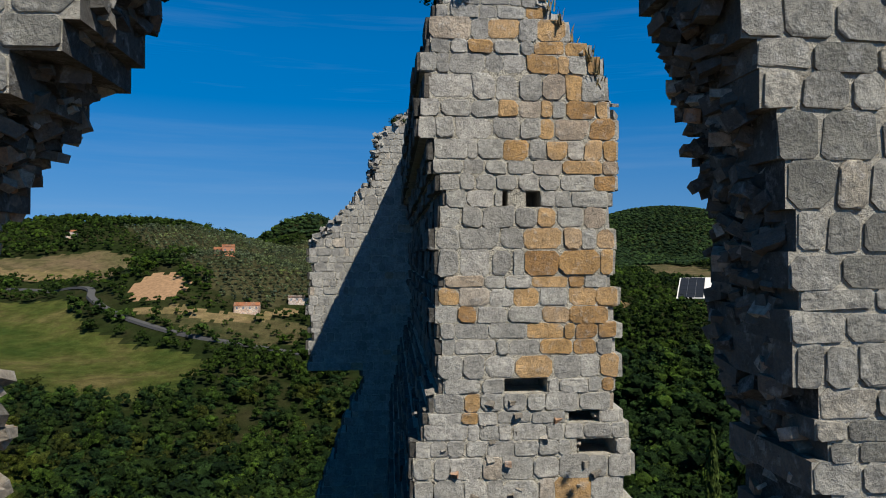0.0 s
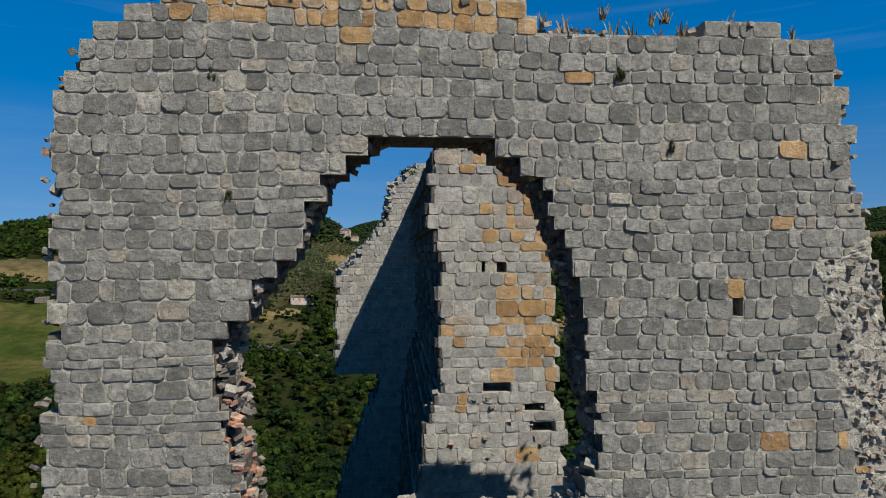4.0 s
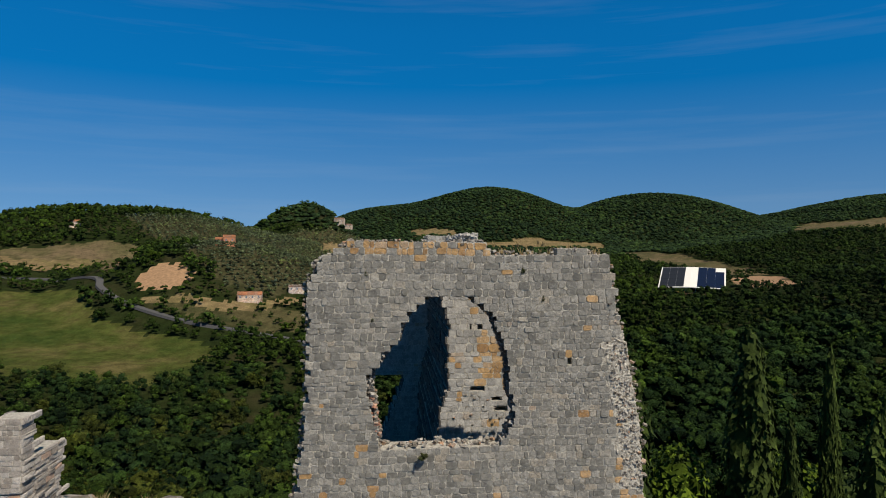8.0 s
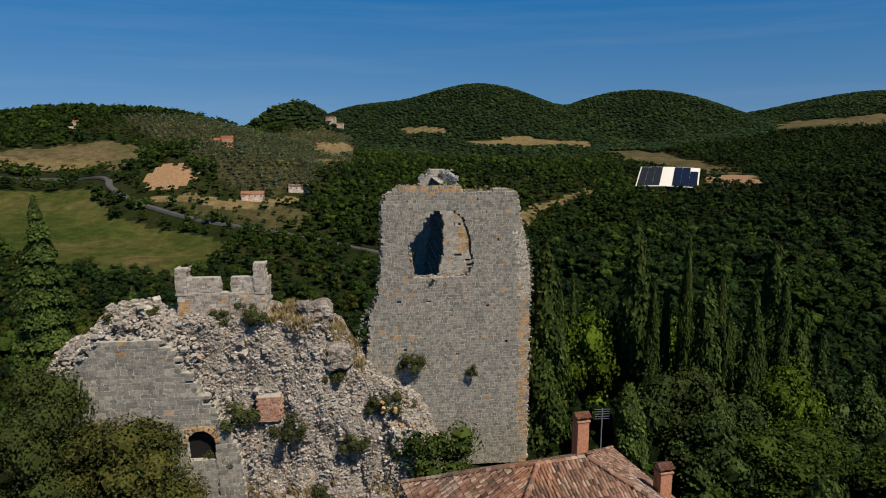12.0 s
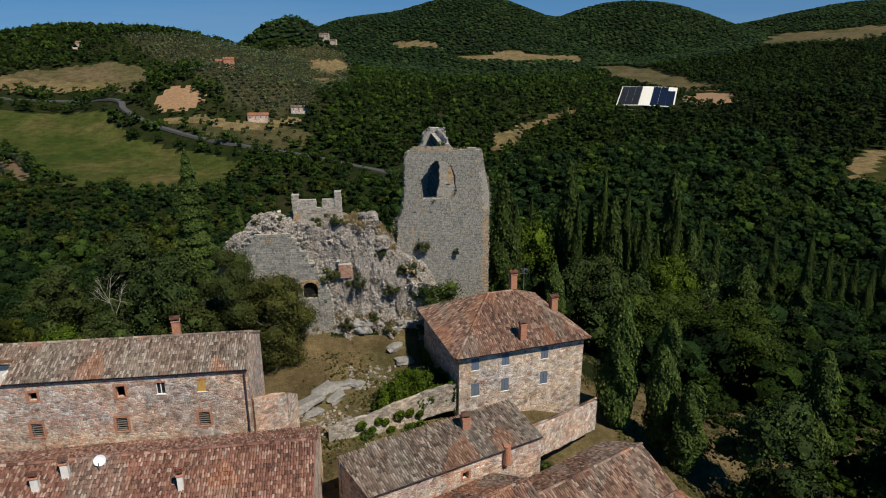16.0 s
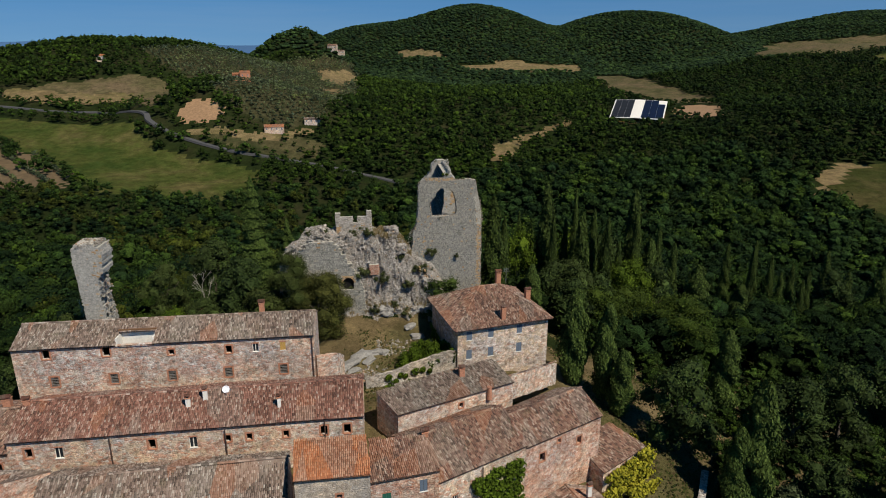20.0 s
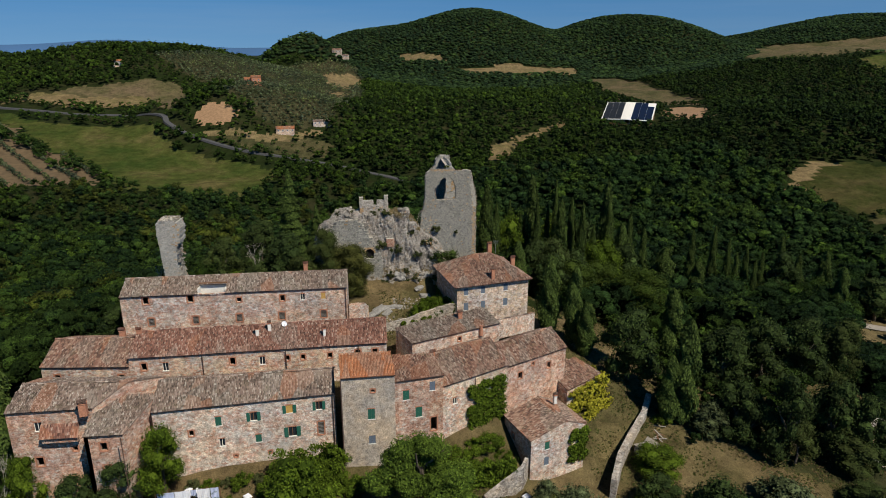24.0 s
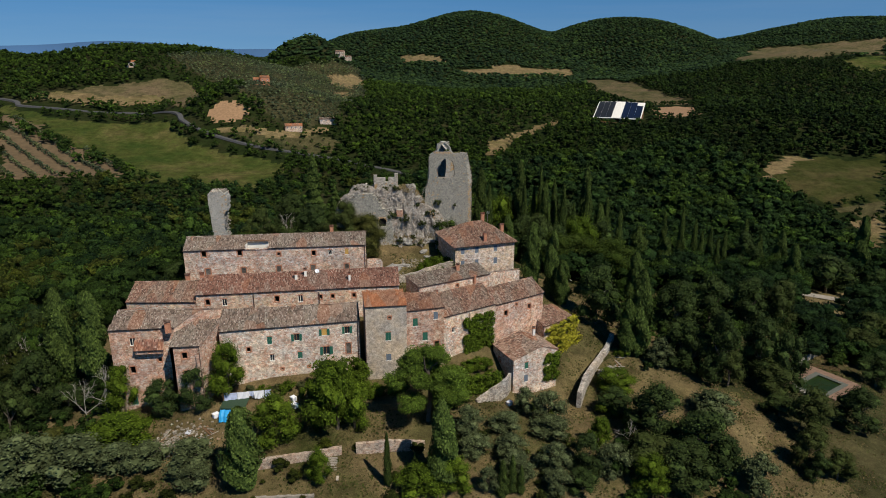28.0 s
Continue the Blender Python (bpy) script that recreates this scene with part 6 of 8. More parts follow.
# roof terrace cut into the long roof: white inner walls
terr = thing("roof_terrace", pose(0, 0, 0), "open roof terrace with white plastered walls", "terrace")
part("back_wall", box_bm(-44.1, -21.2, 3.5, -39.9, -21.0, 6.05, 0.03), M_white, terr)
part("side_wall", box_bm(-44.3, -23.1, 3.5, -44.1, -21.0, 5.75, 0.03), M_white, terr)
part("side_wall", box_bm(-39.9, -23.1, 3.5, -39.7, -21.0, 5.75, 0.03), M_white, terr)
part("floor", box_bm(-44.1, -23.1, 3.4, -39.9, -21.2, 3.6), M_paving, terr)
part("beam", box_bm(-44.3, -21.6, 6.1, -39.7, -21.3, 6.3), M_wood, terr)

# washing, tarpaulin hut and clutter under the front wall
line = thing("washing_line", pose(-40.6, -51.6, -13.6, 0, 0, 4), "white and blue washing on a line", "washing")
for k in range(2):
    part("pole", box_bm(-4.0 + 8 * k, -0.04, 0, -3.92 + 8 * k, 0.04, 2.1), M_wood, line)
for k, (x0, w, drop) in enumerate(((-3.8, 2.1, 1.5), (-1.65, 1.9, 1.35), (0.35, 0.7, 0.9), (1.15, 1.6, 1.5), (2.85, 1.0, 1.75))):
    bm = bmesh.new()
    g = [[bm.verts.new((x0 + w * i / 8, 0.07 * math.sin(i * 1.5 + k + j * 0.7) * (0.4 + j / 4), 2.0 - 0.06 * math.sin(math.pi * i / 8) - j * drop / 4)) for i in range(9)] for j in range(5)]
    for j in range(4):
        for i in range(8):
            bm.faces.new((g[j][i], g[j][i + 1], g[j + 1][i + 1], g[j + 1][i]))
    part("sheet", bm, M_cloth if k % 2 else M_bluecloth, line, "white sheet" if k % 2 else "pale blue sheet")
bm = bmesh.new()
bmesh.ops.create_cone(bm, cap_ends=True, segments=6, radius1=0.012, radius2=0.012, depth=8, matrix=Matrix.Translation((0, 0, 2.0)) @ Matrix.Rotation(math.pi / 2, 4, "Y"))
part("cord", bm, M_wood, line)
hut = thing("tarpaulin_hut", pose(-42.6, -52.8, -15.2, 0, 0, -8), "makeshift hut with a dark sheet roof and blue tarpaulin", "hut")
for sx in (-1, 1):
    for sy in (-1, 1):
        part("post", box_bm(sx * 1.9 - 0.06, sy * 1.1 - 0.06, 0, sx * 1.9 + 0.06, sy * 1.1 + 0.06, 2.0 + sy * 0.25), M_wood, hut)
bm = box_bm(-2.1, -1.3, 2.05, 2.1, 1.6, 2.13)
bmesh.ops.rotate(bm, cent=(0, 0, 2), matrix=Matrix.Rotation(radians(8), 3, "X"), verts=bm.verts[:])
part("roof", bm, M_sheet, hut, "dark green sheet roof")
for x0, x1 in ((-1.9, 0.2), (0.4, 1.6)):
    bm = bmesh.new()
    g = [[bm.verts.new((x0 + (x1 - x0) * i / 6, -1.45 - 0.35 * j - 0.2 * math.sin(j * 1.1) - 0.1 * math.sin(i * 2.3), 1.8 - j * 0.4)) for i in range(7)] for j in range(5)]
    for j in range(4):
        for i in range(6):
            bm.faces.new((g[j][i], g[j][i + 1], g[j + 1][i + 1], g[j + 1][i]))
    part("tarpaulin", bm, M_blue, hut, "bright blue tarpaulin")
for x, y, lab in ((-33.0, -52.0, "white plastic water tank"), (-32.6, -53.6, "white plastic garden tub"), (-41.0, -50.2, "white garden chair seat"), (-39.6, -50.4, "small white plastic box"), (-45.6, -53.6, "old yellowed plastic crate"), (-17.9, -20.3, "white scooter under a cover"), (4.6, -51.8, "old grey stone trough")):
    ob = thing("crate", pose(x, y, float(ground_z(x, y)) - 0.05, 0, 0, x * 7), lab, "crate")
    part("box", box_bm(-0.5, -0.4, 0, 0.5, 0.4, 0.85, 0.08), M_cloth, ob)
    part("rim", box_bm(-0.54, -0.44, 0.7, 0.54, 0.44, 0.78, 0.02), M_white, ob)
pts = [(rng.normal(-51.5, 2.6), rng.normal(-57.2, 1.5), 0) for _ in range(520)] + [(rng.normal(-14.6, 2.2), rng.normal(-17.6, 1.3), 0) for _ in range(260)] + [(rng.uniform(-12, -3), rng.uniform(-12, -8), 0) for _ in range(160)]
pts += [(rng.uniform(30, 60), rng.uniform(2, 30), 0) for _ in range(120)]
pts = [(x, y, float(ground_z(x, y)) + 0.05) for x, y, _ in pts]
v, f = rubble(pts, 0.2, rng, 0.7)
tagged(new("ground_rubble", mesh_quads("ground_rubble", v, f, [M_rubble])), "scattered rubble stones on the dry ground", "rubble", kind="stuff")

# stone stair between the garden terraces
stair = thing("garden_stair", pose(-26.0, -64.2, -18.4, 0, 0, -3), "steep stone garden stair between terrace walls", "stair")
for k in range(11):
    part("step", box_bm(-0.75, -0.32 - 0.34 * k, -1.2, 0.75, 0.02 - 0.34 * k, 1.5 - 0.18 * k, 0.015), M_paving, stair)
for sx in (-1, 1):
    part("cheek_wall", box_bm(sx * 0.98 - 0.18, -3.9, -2.4, sx * 0.98 + 0.18, 0.0, 0.3), M_wall_grey, stair)
# timber and scrap on the rubble heap under the corner house
prg2 = np.random.default_rng(91)
for k in range(24):
    x, y = (prg2.normal(-50, 2.6), prg2.normal(-57.0, 1.4)) if k < 16 else (prg2.normal(29.0, 0.9), prg2.normal(-38.4, 0.8))
    ob = thing("plank", pose(x, y, float(ground_z(x, y)) + 0.12, prg2.uniform(-8, 8), prg2.uniform(-12, 12), prg2.uniform(0, 360)), "weathered loose plank on the ground", "plank", "scrap timber")
    ln = prg2.uniform(0.8, 1.7)
    part("board", box_bm(-ln, -0.11, 0, ln, 0.11, 0.05, 0.008), M_deadwood if k % 3 else M_wood, ob)
for x, y, m, lab in ((-49.5, -55.8, M_cloth, "white plastic sheet on the rubble"), (-51.4, -58.6, M_sheet, "dark green sheet on the rubble"), (-47.6, -57.8, M_cloth, "crumpled white plastic sheet")):
    bm = bmesh.new()
    g = [[bm.verts.new((i * 0.25 - 0.75, j * 0.22 - 0.5, 0.18 + 0.12 * math.sin(i * 1.9 + j * 1.3 + x))) for i in range(7)] for j in range(5)]
    for j in range(4):
        for i in range(6):
            bm.faces.new((g[j][i], g[j][i + 1], g[j + 1][i + 1], g[j + 1][i]))
    bmesh.ops.solidify(bm, geom=bm.faces[:], thickness=0.02)
    ob = thing("plastic_sheet", pose(x, y, float(ground_z(x, y)), 0, 0, x * 31), lab, "sheet")
    part("sheet", bm, m, ob)


# ---- trees and shrubs ----
def leaf_cards(centres, normals, size, rg):
    """Small bent leaf clumps, four corners each, roughly facing the given ways."""
    n = len(centres)
    nrm = normals / np.linalg.norm(normals, axis=1)[:, None] + rg.normal(0, 0.38, (n, 3))
    nrm /= np.linalg.norm(nrm, axis=1)[:, None]
    up = rg.normal(0, 1, (n, 3))
    a = np.cross(nrm, up)
    a /= np.linalg.norm(a, axis=1)[:, None]
    b = np.cross(nrm, a)
    s = size * rg.uniform(0.6, 1.35, (n, 1))
    v = np.stack([centres - a * s * 0.55, centres - b * s * 0.4 + nrm * s * 0.12, centres + a * s * 0.55, centres + b * s * 0.4 + nrm * s * 0.12], 1)
    return v.reshape(-1, 3), np.arange(n * 4).reshape(-1, 4)


def lobes_for(kind, rg):
    """Crown lobes (centre, radii) for a tree of about 1 m height to be scaled."""
    out = []
    if kind == "pine":
        for k in range(17):
            a, d = k * 2.4 + rg.uniform(-0.3, 0.3), (0.04 + 0.26 * ((k * 0.37) % 1))
            out.append(((math.cos(a) * d, math.sin(a) * d, 0.9 - 0.8 * d - 0.36 * rg.random()), (0.14, 0.14, 0.105)))
    elif kind == "tiered_pine":
        for x, y, z, r in ((-0.06, 0.02, 0.88, 0.17), (0.1, 0.1, 0.76, 0.16), (-0.33, -0.04, 0.62, 0.15), (0.2, -0.08, 0.62, 0.18), (0.02, 0.2, 0.66, 0.16), (0.35, 0.06, 0.54, 0.15), (-0.12, -0.16, 0.66, 0.12), (-0.2, -0.2, 0.38, 0.16), (0.16, -0.2, 0.42, 0.14), (0.1, 0.0, 0.9, 0.13), (-0.18, 0.06, 0.74, 0.15), (0.3, -0.14, 0.44, 0.15), (0.06, -0.12, 0.56, 0.15), (0.18, -0.16, 0.26, 0.12), (-0.34, 0.12, 0.48, 0.14)):
            for k in range(8):
                d = rg.normal(0, 1, 3)
                d *= 0.62 * r / np.linalg.norm(d)
                out.append(((x + d[0], y + d[1], z + d[2] * 0.62), (r * 0.62, r * 0.62, r * 0.46)))
    elif kind == "bush":
        for k in range(15):
            a, d = rg.uniform(0, 6.28), math.sqrt(rg.uniform(0, 1)) * 0.46
            r = rg.uniform(0.11, 0.24)
            out.append(((math.cos(a) * d, math.sin(a) * d, rg.uniform(0.12, 0.3 + 0.5 * (1 - d / 0.46) + 0.1)), (r, r, r * rg.uniform(0.8, 1.25))))
    else:
        for k in range(30):
            t = (k + rg.uniform(0, 1)) / 30
            a, d = rg.uniform(0, 6.28), 0.36 * math.sin(math.pi * (0.26 + 0.66 * t)) * math.sqrt(rg.uniform(0.15, 1))
            r = rg.uniform(0.115, 0.185)
            out.append(((math.cos(a) * d, math.sin(a) * d, 0.13 + 0.76 * t), (r, r, r * 0.82)))
    return out


COLUMN = {"cypress": (0.115, 0.5, 0.16, 0.2, 0.7), "tall": (0.16, 0.36, 0.3, 0.3, 0.6), "conifer": (0.17, 0.8, 0.1, 0.26, 0.5)}


def column_crown(kind, count, size, seed):
    """A narrow crown: upright leaf sprays over a tapered, uneven column."""
    rg = np.random.default_rng(seed)
    wide, taper, foot, lumps, upright = COLUMN[kind]
    waves = [(rg.integers(1, 5), rg.uniform(5, 26), rg.uniform(0, 6.28)) for _ in range(7)]

    def radius(a, t):
        r = wide * np.clip(1 - t, 0, 1) ** taper * np.clip((t + 0.05) / foot, 0, 1) ** 0.5
        if kind == "conifer":
            r = r * (0.62 + 0.38 * (1 - (t * 13) % 1))
        return r * (1 + lumps * sum(np.sin(k * a + w * t + q) for k, w, q in waves) / 2.6) + 0.003

    t = rg.uniform(0, 1, count * 3)
    t = t[rg.random(len(t)) < np.clip(1 - t, 0.04, 1) ** (taper * 0.8)][:count]
    a = rg.uniform(0, 6.283, len(t))
    r = radius(a, t) * rg.uniform(0.8, 1.1, len(t))
    c = np.stack([np.cos(a) * r, np.sin(a) * r, 0.03 + 0.97 * t], 1)
    n = np.stack([np.cos(a), np.sin(a), np.full(len(t), 0.35 if kind != "conifer" else 0.8)], 1) + rg.normal(0, 0.35, (len(t), 3))
    n /= np.linalg.norm(n, axis=1)[:, None]
    e = np.cross(n, np.tile((0.0, 0.0, 1.0), (len(t), 1)) + rg.normal(0, 0.9 - 0.7 * upright, (len(t), 3)))
    e /= np.linalg.norm(e, axis=1)[:, None]
    u = np.cross(n, e)
    k = size * rg.uniform(0.6, 1.4, (len(t), 1))
    v = np.stack([c - e * k * 0.42, c - u * k * (0.45 + 0.5 * upright) + n * k * 0.12, c + e * k * 0.42, c + u * k * (0.45 + 0.5 * upright) + n * k * 0.15], 1).reshape(-1, 3)
    q = np.arange(len(v)).reshape(-1, 4)
    ta, aa = np.meshgrid(np.linspace(0.0, 0.985, 26), np.linspace(0, 6.283, 11)[:-1], indexing="ij")
    rr = radius(aa, ta) * 0.8
    wv = np.stack([np.cos(aa) * rr, np.sin(aa) * rr, 0.03 + 0.97 * ta], -1).reshape(-1, 3)
    wf = np.array([(i * 10 + j, i * 10 + (j + 1) % 10, i * 10 + 10 + (j + 1) % 10, i * 10 + 10 + j) for i in range(25) for j in range(10)])
    return v, q, wv, wf


def crown(kind, count, size, seed):
    if kind in COLUMN:
        return column_crown(kind, count, size, seed)
    rg = np.random.default_rng(seed)
    lb = lobes_for(kind, rg)
    cs, ns = [], []
    per = count // len(lb)
    for c, r in lb:
        d = rg.normal(0, 1, (per, 3))
        d /= np.linalg.norm(d, axis=1)[:, None]
        k = rg.uniform(0.72, 1.08, (per, 1))
        cs.append(np.array(c) + d * np.array(r) * k)
        ns.append(d / np.array(r) * np.mean(r) + np.array((0, 0, 0.25)))
    v, q = leaf_cards(np.concatenate(cs), np.concatenate(ns), size, rg)
    # inner masses keep the crown from showing through everywhere
    inner = []
    for c, r in lb:
        w = ICO_V * rg.uniform(0.6, 0.95, (len(ICO_V), 1)) * np.array(r) * 0.8 + np.array(c)
        inner.append((w, ICO_F))
    wv, wf = merge(inner)
    return v, q, wv, wf


def trunk_bm(kind, seed, h=1.0):
    rg = np.random.default_rng(seed)
    bm = bmesh.new()

    def limb(p0, p1, r0, r1, n=6):
        p0, p1 = Vector(p0), Vector(p1)
        d = (p1 - p0).normalized()
        s = d.orthogonal().normalized()
        t = d.cross(s)
        mid = (p0 + p1) / 2 + s * (p1 - p0).length * rg.uniform(-0.08, 0.08)
        rings = []
        for p, r in ((p0, r0), (mid, (r0 + r1) / 2), (p1, r1)):
            rings.append([bm.verts.new(p + (s * math.cos(a) + t * math.sin(a)) * r) for a in np.linspace(0, 6.283, n, endpoint=False)])
        for a, b in zip(rings[:-1], rings[1:]):
            for i in range(n):
                bm.faces.new((a[i], a[(i + 1) % n], b[(i + 1) % n], b[i]))
        bm.faces.new(rings[-1])

    th = {"conifer": 0.3, "cypress": 0.12, "pine": 0.62, "tiered_pine": 0.7, "bush": 0.15, "tall": 0.3}.get(kind, 0.38)
    r = 0.018 if kind in ("cypress", "tall", "conifer") else 0.028
    limb((0, 0, -0.06), (rg.uniform(-0.02, 0.02), rg.uniform(-0.02, 0.02), th), r, r * 0.7, 8)
    for k in range(5 if kind != "cypress" else 2):
        a = k * 1.3 + rg.uniform(0, 0.6)
        d = rg.uniform(0.1, 0.24) if kind not in ("cypress", "tall", "pine", "conifer") else 0.03
        limb((0, 0, th * rg.uniform(0.75, 1.0)), (math.cos(a) * d, math.sin(a) * d, th + (rg.uniform(0.12, 0.26) if kind != "pine" else 0.1)), r * 0.55, r * 0.15, 5)
    return bm


def tree_thing(name, kind, leaf, label, count, size, seed, category="tree"):
    """A tree of height 1 at the origin, to be scaled and copied."""
    ob = thing(name, pose(0, 0, 0), label, category)
    if kind != "bush":
        part("trunk", trunk_bm(kind, seed), M_bark, ob)
    v, q, wv, wf = crown(kind, count, size, seed)
    # leaves as quads, inner masses as triangles, in one crown
    me = mesh_from("crown", np.concatenate([v, wv]), [tuple(f) for f in q] + [tuple(f + len(v)) for f in wf], [leaf])
    put_part("crown", me, ob)
    return ob


def place(ob, x, y, h, w=1.0, turn=0.0, z=None, first=False, sink=0.0):
    zz = (float(ground_z(x, y)) if z is None else z) - sink
    if first:
        ob.matrix_world = pose(x, y, zz, 0, 0, turn) @ Matrix.Diagonal((h * w, h * w, h, 1))
        return ob
    c = copy_thing(ob, pose(x, y, zz, 0, 0, turn))
    c.scale = (h * w, h * w, h)
    return c


class Stand:
    """A kind of tree in a few shapes, placed one after the other."""

    def __init__(self, name, kind, leaf, label, count, size, seeds, category="tree", group=""):
        self.make = lambda s: tree_thing(name, kind, leaf, label, count, size, s, category)
        self.seeds, self.made, self.n, self.group = list(seeds), [], 0, group
        self.rg = np.random.default_rng(seeds[0])

    def at(self, x, y, h, w=1.0, z=None, label="", sink=0.0):
        k = self.n % len(self.seeds)
        self.n += 1
        turn = self.rg.uniform(0, 360)
        if k >= len(self.made):
            ob = self.make(self.seeds[k])
            self.made.append(ob)
            place(ob, x, y, h, w, turn, z, True, sink)
        else:
            ob = place(self.made[k], x, y, h, w, turn, z, False, sink)
        if self.group:
            ob["group"] = self.group
        if label:
            ob["label"] = label
        return ob


oaks = Stand("oak_tree", "oak", M_leaf, "broad dark green oak with a dense rounded crown", 5400, 0.026, (101, 102, 103), group="oaks on the knoll")
brights = Stand("broadleaf_tree", "oak", M_leaf_bright, "bright green broadleaf tree in full leaf", 7600, 0.024, (111, 112), group="garden trees")
talls = Stand("tall_tree", "tall", M_leaf_ivy, "tall ivy-clad dark green tree", 7000, 0.02, (121, 122), group="tall trees")
cypresses = Stand("cypress", "cypress", M_leaf_dark, "slender dark green cypress tree", 3400, 0.015, (131, 132, 133), group="cypresses")
spruces = Stand("spruce", "conifer", M_leaf_ivy, "tall dark spruce behind the ruins", 26000, 0.0095, (135, 136), group="spruces")
garden_pines = Stand("umbrella_pine", "tiered_pine", M_leaf_pine, "great pine with tiers of rounded green clumps", 56000, 0.015, (145,), group="umbrella pines")
stone_pines = Stand("umbrella_pine", "pine", M_leaf_stone, "umbrella pine among the dark woods", 9000, 0.018, (143, 144), group="umbrella pines")
olives = Stand("olive_tree", "oak", M_leaf_olive, "small silvery grey-green olive tree", 3400, 0.038, (151, 152), group="olive grove")
browns = Stand("autumn_tree", "oak", M_leaf_brown, "broadleaf tree with brownish green leaves", 24000, 0.017, (161,))
yard_oaks = Stand("oak_tree", "oak", M_leaf, "dense dark green oak against the ruined wall", 22000, 0.016, (165,), group="oaks on the knoll")
bushes = Stand("bush", "bush", M_leaf_dark, "dark green shrub among the stones", 2200, 0.045, (171, 172), "bush", "shrubs")
scrubs = Stand("shrub", "bush", M_leaf_dull, "dull green shrub rooted in the rubble", 2600, 0.042, (175, 176, 177), "bush", "shrubs")
hedges = Stand("round_bush", "bush", M_leaf_bright, "dense bright green clipped bush", 2800, 0.045, (181, 182), "bush")

# ---- the woods ----
DOME = ICO_F[ICO_V[ICO_F].mean(1)[:, 2] > -0.3]


def wood_tree(seed, lobes, cards, size=0.08):
    """A woodland tree of height 1: rounded lobes that make up a crown, with leaf clumps on them."""
    rg = np.random.default_rng(seed)
    vs, fs, o = [], [], 0
    per = cards // max(1, lobes)
    for k in range(lobes):
        if lobes == 1:
            c, r = np.array((0, 0, 0.52)), np.array((0.5, 0.5, 0.44))
        else:
            t = k / (lobes - 1)
            a, d = k * 2.4 + rg.uniform(-0.4, 0.4), 0.3 * math.sqrt(1 - 0.75 * t) * rg.uniform(0.75, 1.15)
            c = np.array((math.cos(a) * d, math.sin(a) * d, 0.36 + 0.42 * t + rg.uniform(-0.06, 0.06)))
            r = np.array((1, 1, 0.85)) * rg.uniform(0.19, 0.29)
        w = ICO_V * rg.uniform(0.72, 1.08, (len(ICO_V), 1)) * r * (0.78 if cards else 1.0) + c
        vs.append(w)
        fs.append(DOME + o)
        o += len(w)
        if per:
            d = rg.normal(0, 1, (per, 3))
            d[:, 2] = np.abs(d[:, 2]) * 1.1 - 0.3
            d /= np.linalg.norm(d, axis=1)[:, None]
            lv, lq = leaf_cards(c + d * r * rg.uniform(0.82, 1.2, (per, 1)), d, size, rg)
            vs.append(lv)
            fs.append(np.concatenate([lq[:, [0, 1, 2]], lq[:, [0, 2, 3]]]) + o)
            o += len(lv)
    return np.concatenate(vs), np.concatenate(fs)


def forest(name, xs, ys, hs, templates, mat, label, slim=None):
    rg = np.random.default_rng(len(xs))
    vs, fs, o = [], [], 0
    which = rg.integers(0, len(templates), len(xs))
    zs = ground_z(xs, ys)
    for k, (tv, tf) in enumerate(templates):
        m = which == k
        n = m.sum()
        if not n:
            continue
        t = rg.uniform(0, 6.28, n)
        c, s = np.cos(t)[:, None], np.sin(t)[:, None]
        h = hs[m][:, None]
        w = h * (rg.uniform(0.9, 1.3, (n, 1)) if slim is None else slim)
        px = (tv[None, :, 0] * c - tv[None, :, 1] * s) * w + xs[m][:, None]
        py = (tv[None, :, 0] * s + tv[None, :, 1] * c) * w + ys[m][:, None]
        pz = tv[None, :, 2] * h + zs[m][:, None] - 0.06 * h
        vs.append(np.stack([px, py, pz], -1).reshape(-1, 3))
        fs.append((tf[None] + (np.arange(n) * len(tv))[:, None, None]).reshape(-1, 3) + o)
        o += n * len(tv)
    me = mesh_quads(name, np.concatenate(vs), np.concatenate(fs), [mat])
    return tagged(new(name, me), label, "forest", kind="stuff")


def scatter(x0, x1, y0, y1, step, seed, keep):
    rg = np.random.default_rng(seed)
    gx, gy = np.meshgrid(np.arange(x0, x1, step), np.arange(y0, y1, step))
    gx = gx.ravel() + rg.uniform(-0.45, 0.45, gx.size) * step
    gy = gy.ravel() + rg.uniform(-0.45, 0.45, gy.size) * step
    m = keep(gx, gy)
    return gx[m], gy[m], rg


def in_view(x, y):
    """Land that lies in front of the long way of the camera, with room at the sides."""
    d = y + 170
    mid = x + 20 - d * 0.118
    return np.abs(mid) < d * 0.80 + 40


def near_barn(x, y):
    return (np.abs((x - 180) * 0.906 - (y - 344) * 0.423) < 22) & (np.abs((x - 180) * 0.423 + (y - 344) * 0.906 + 2) < 20)


def clear(x, y):
    return (field_at(x, y) < 0) & ~village_at(x, y) & ~near_barn(x, y)


def road_far(x, y):
    d = y - np.interp(x, RX, RY)
    return (d > 6) | (d < -13) | (x > 12)


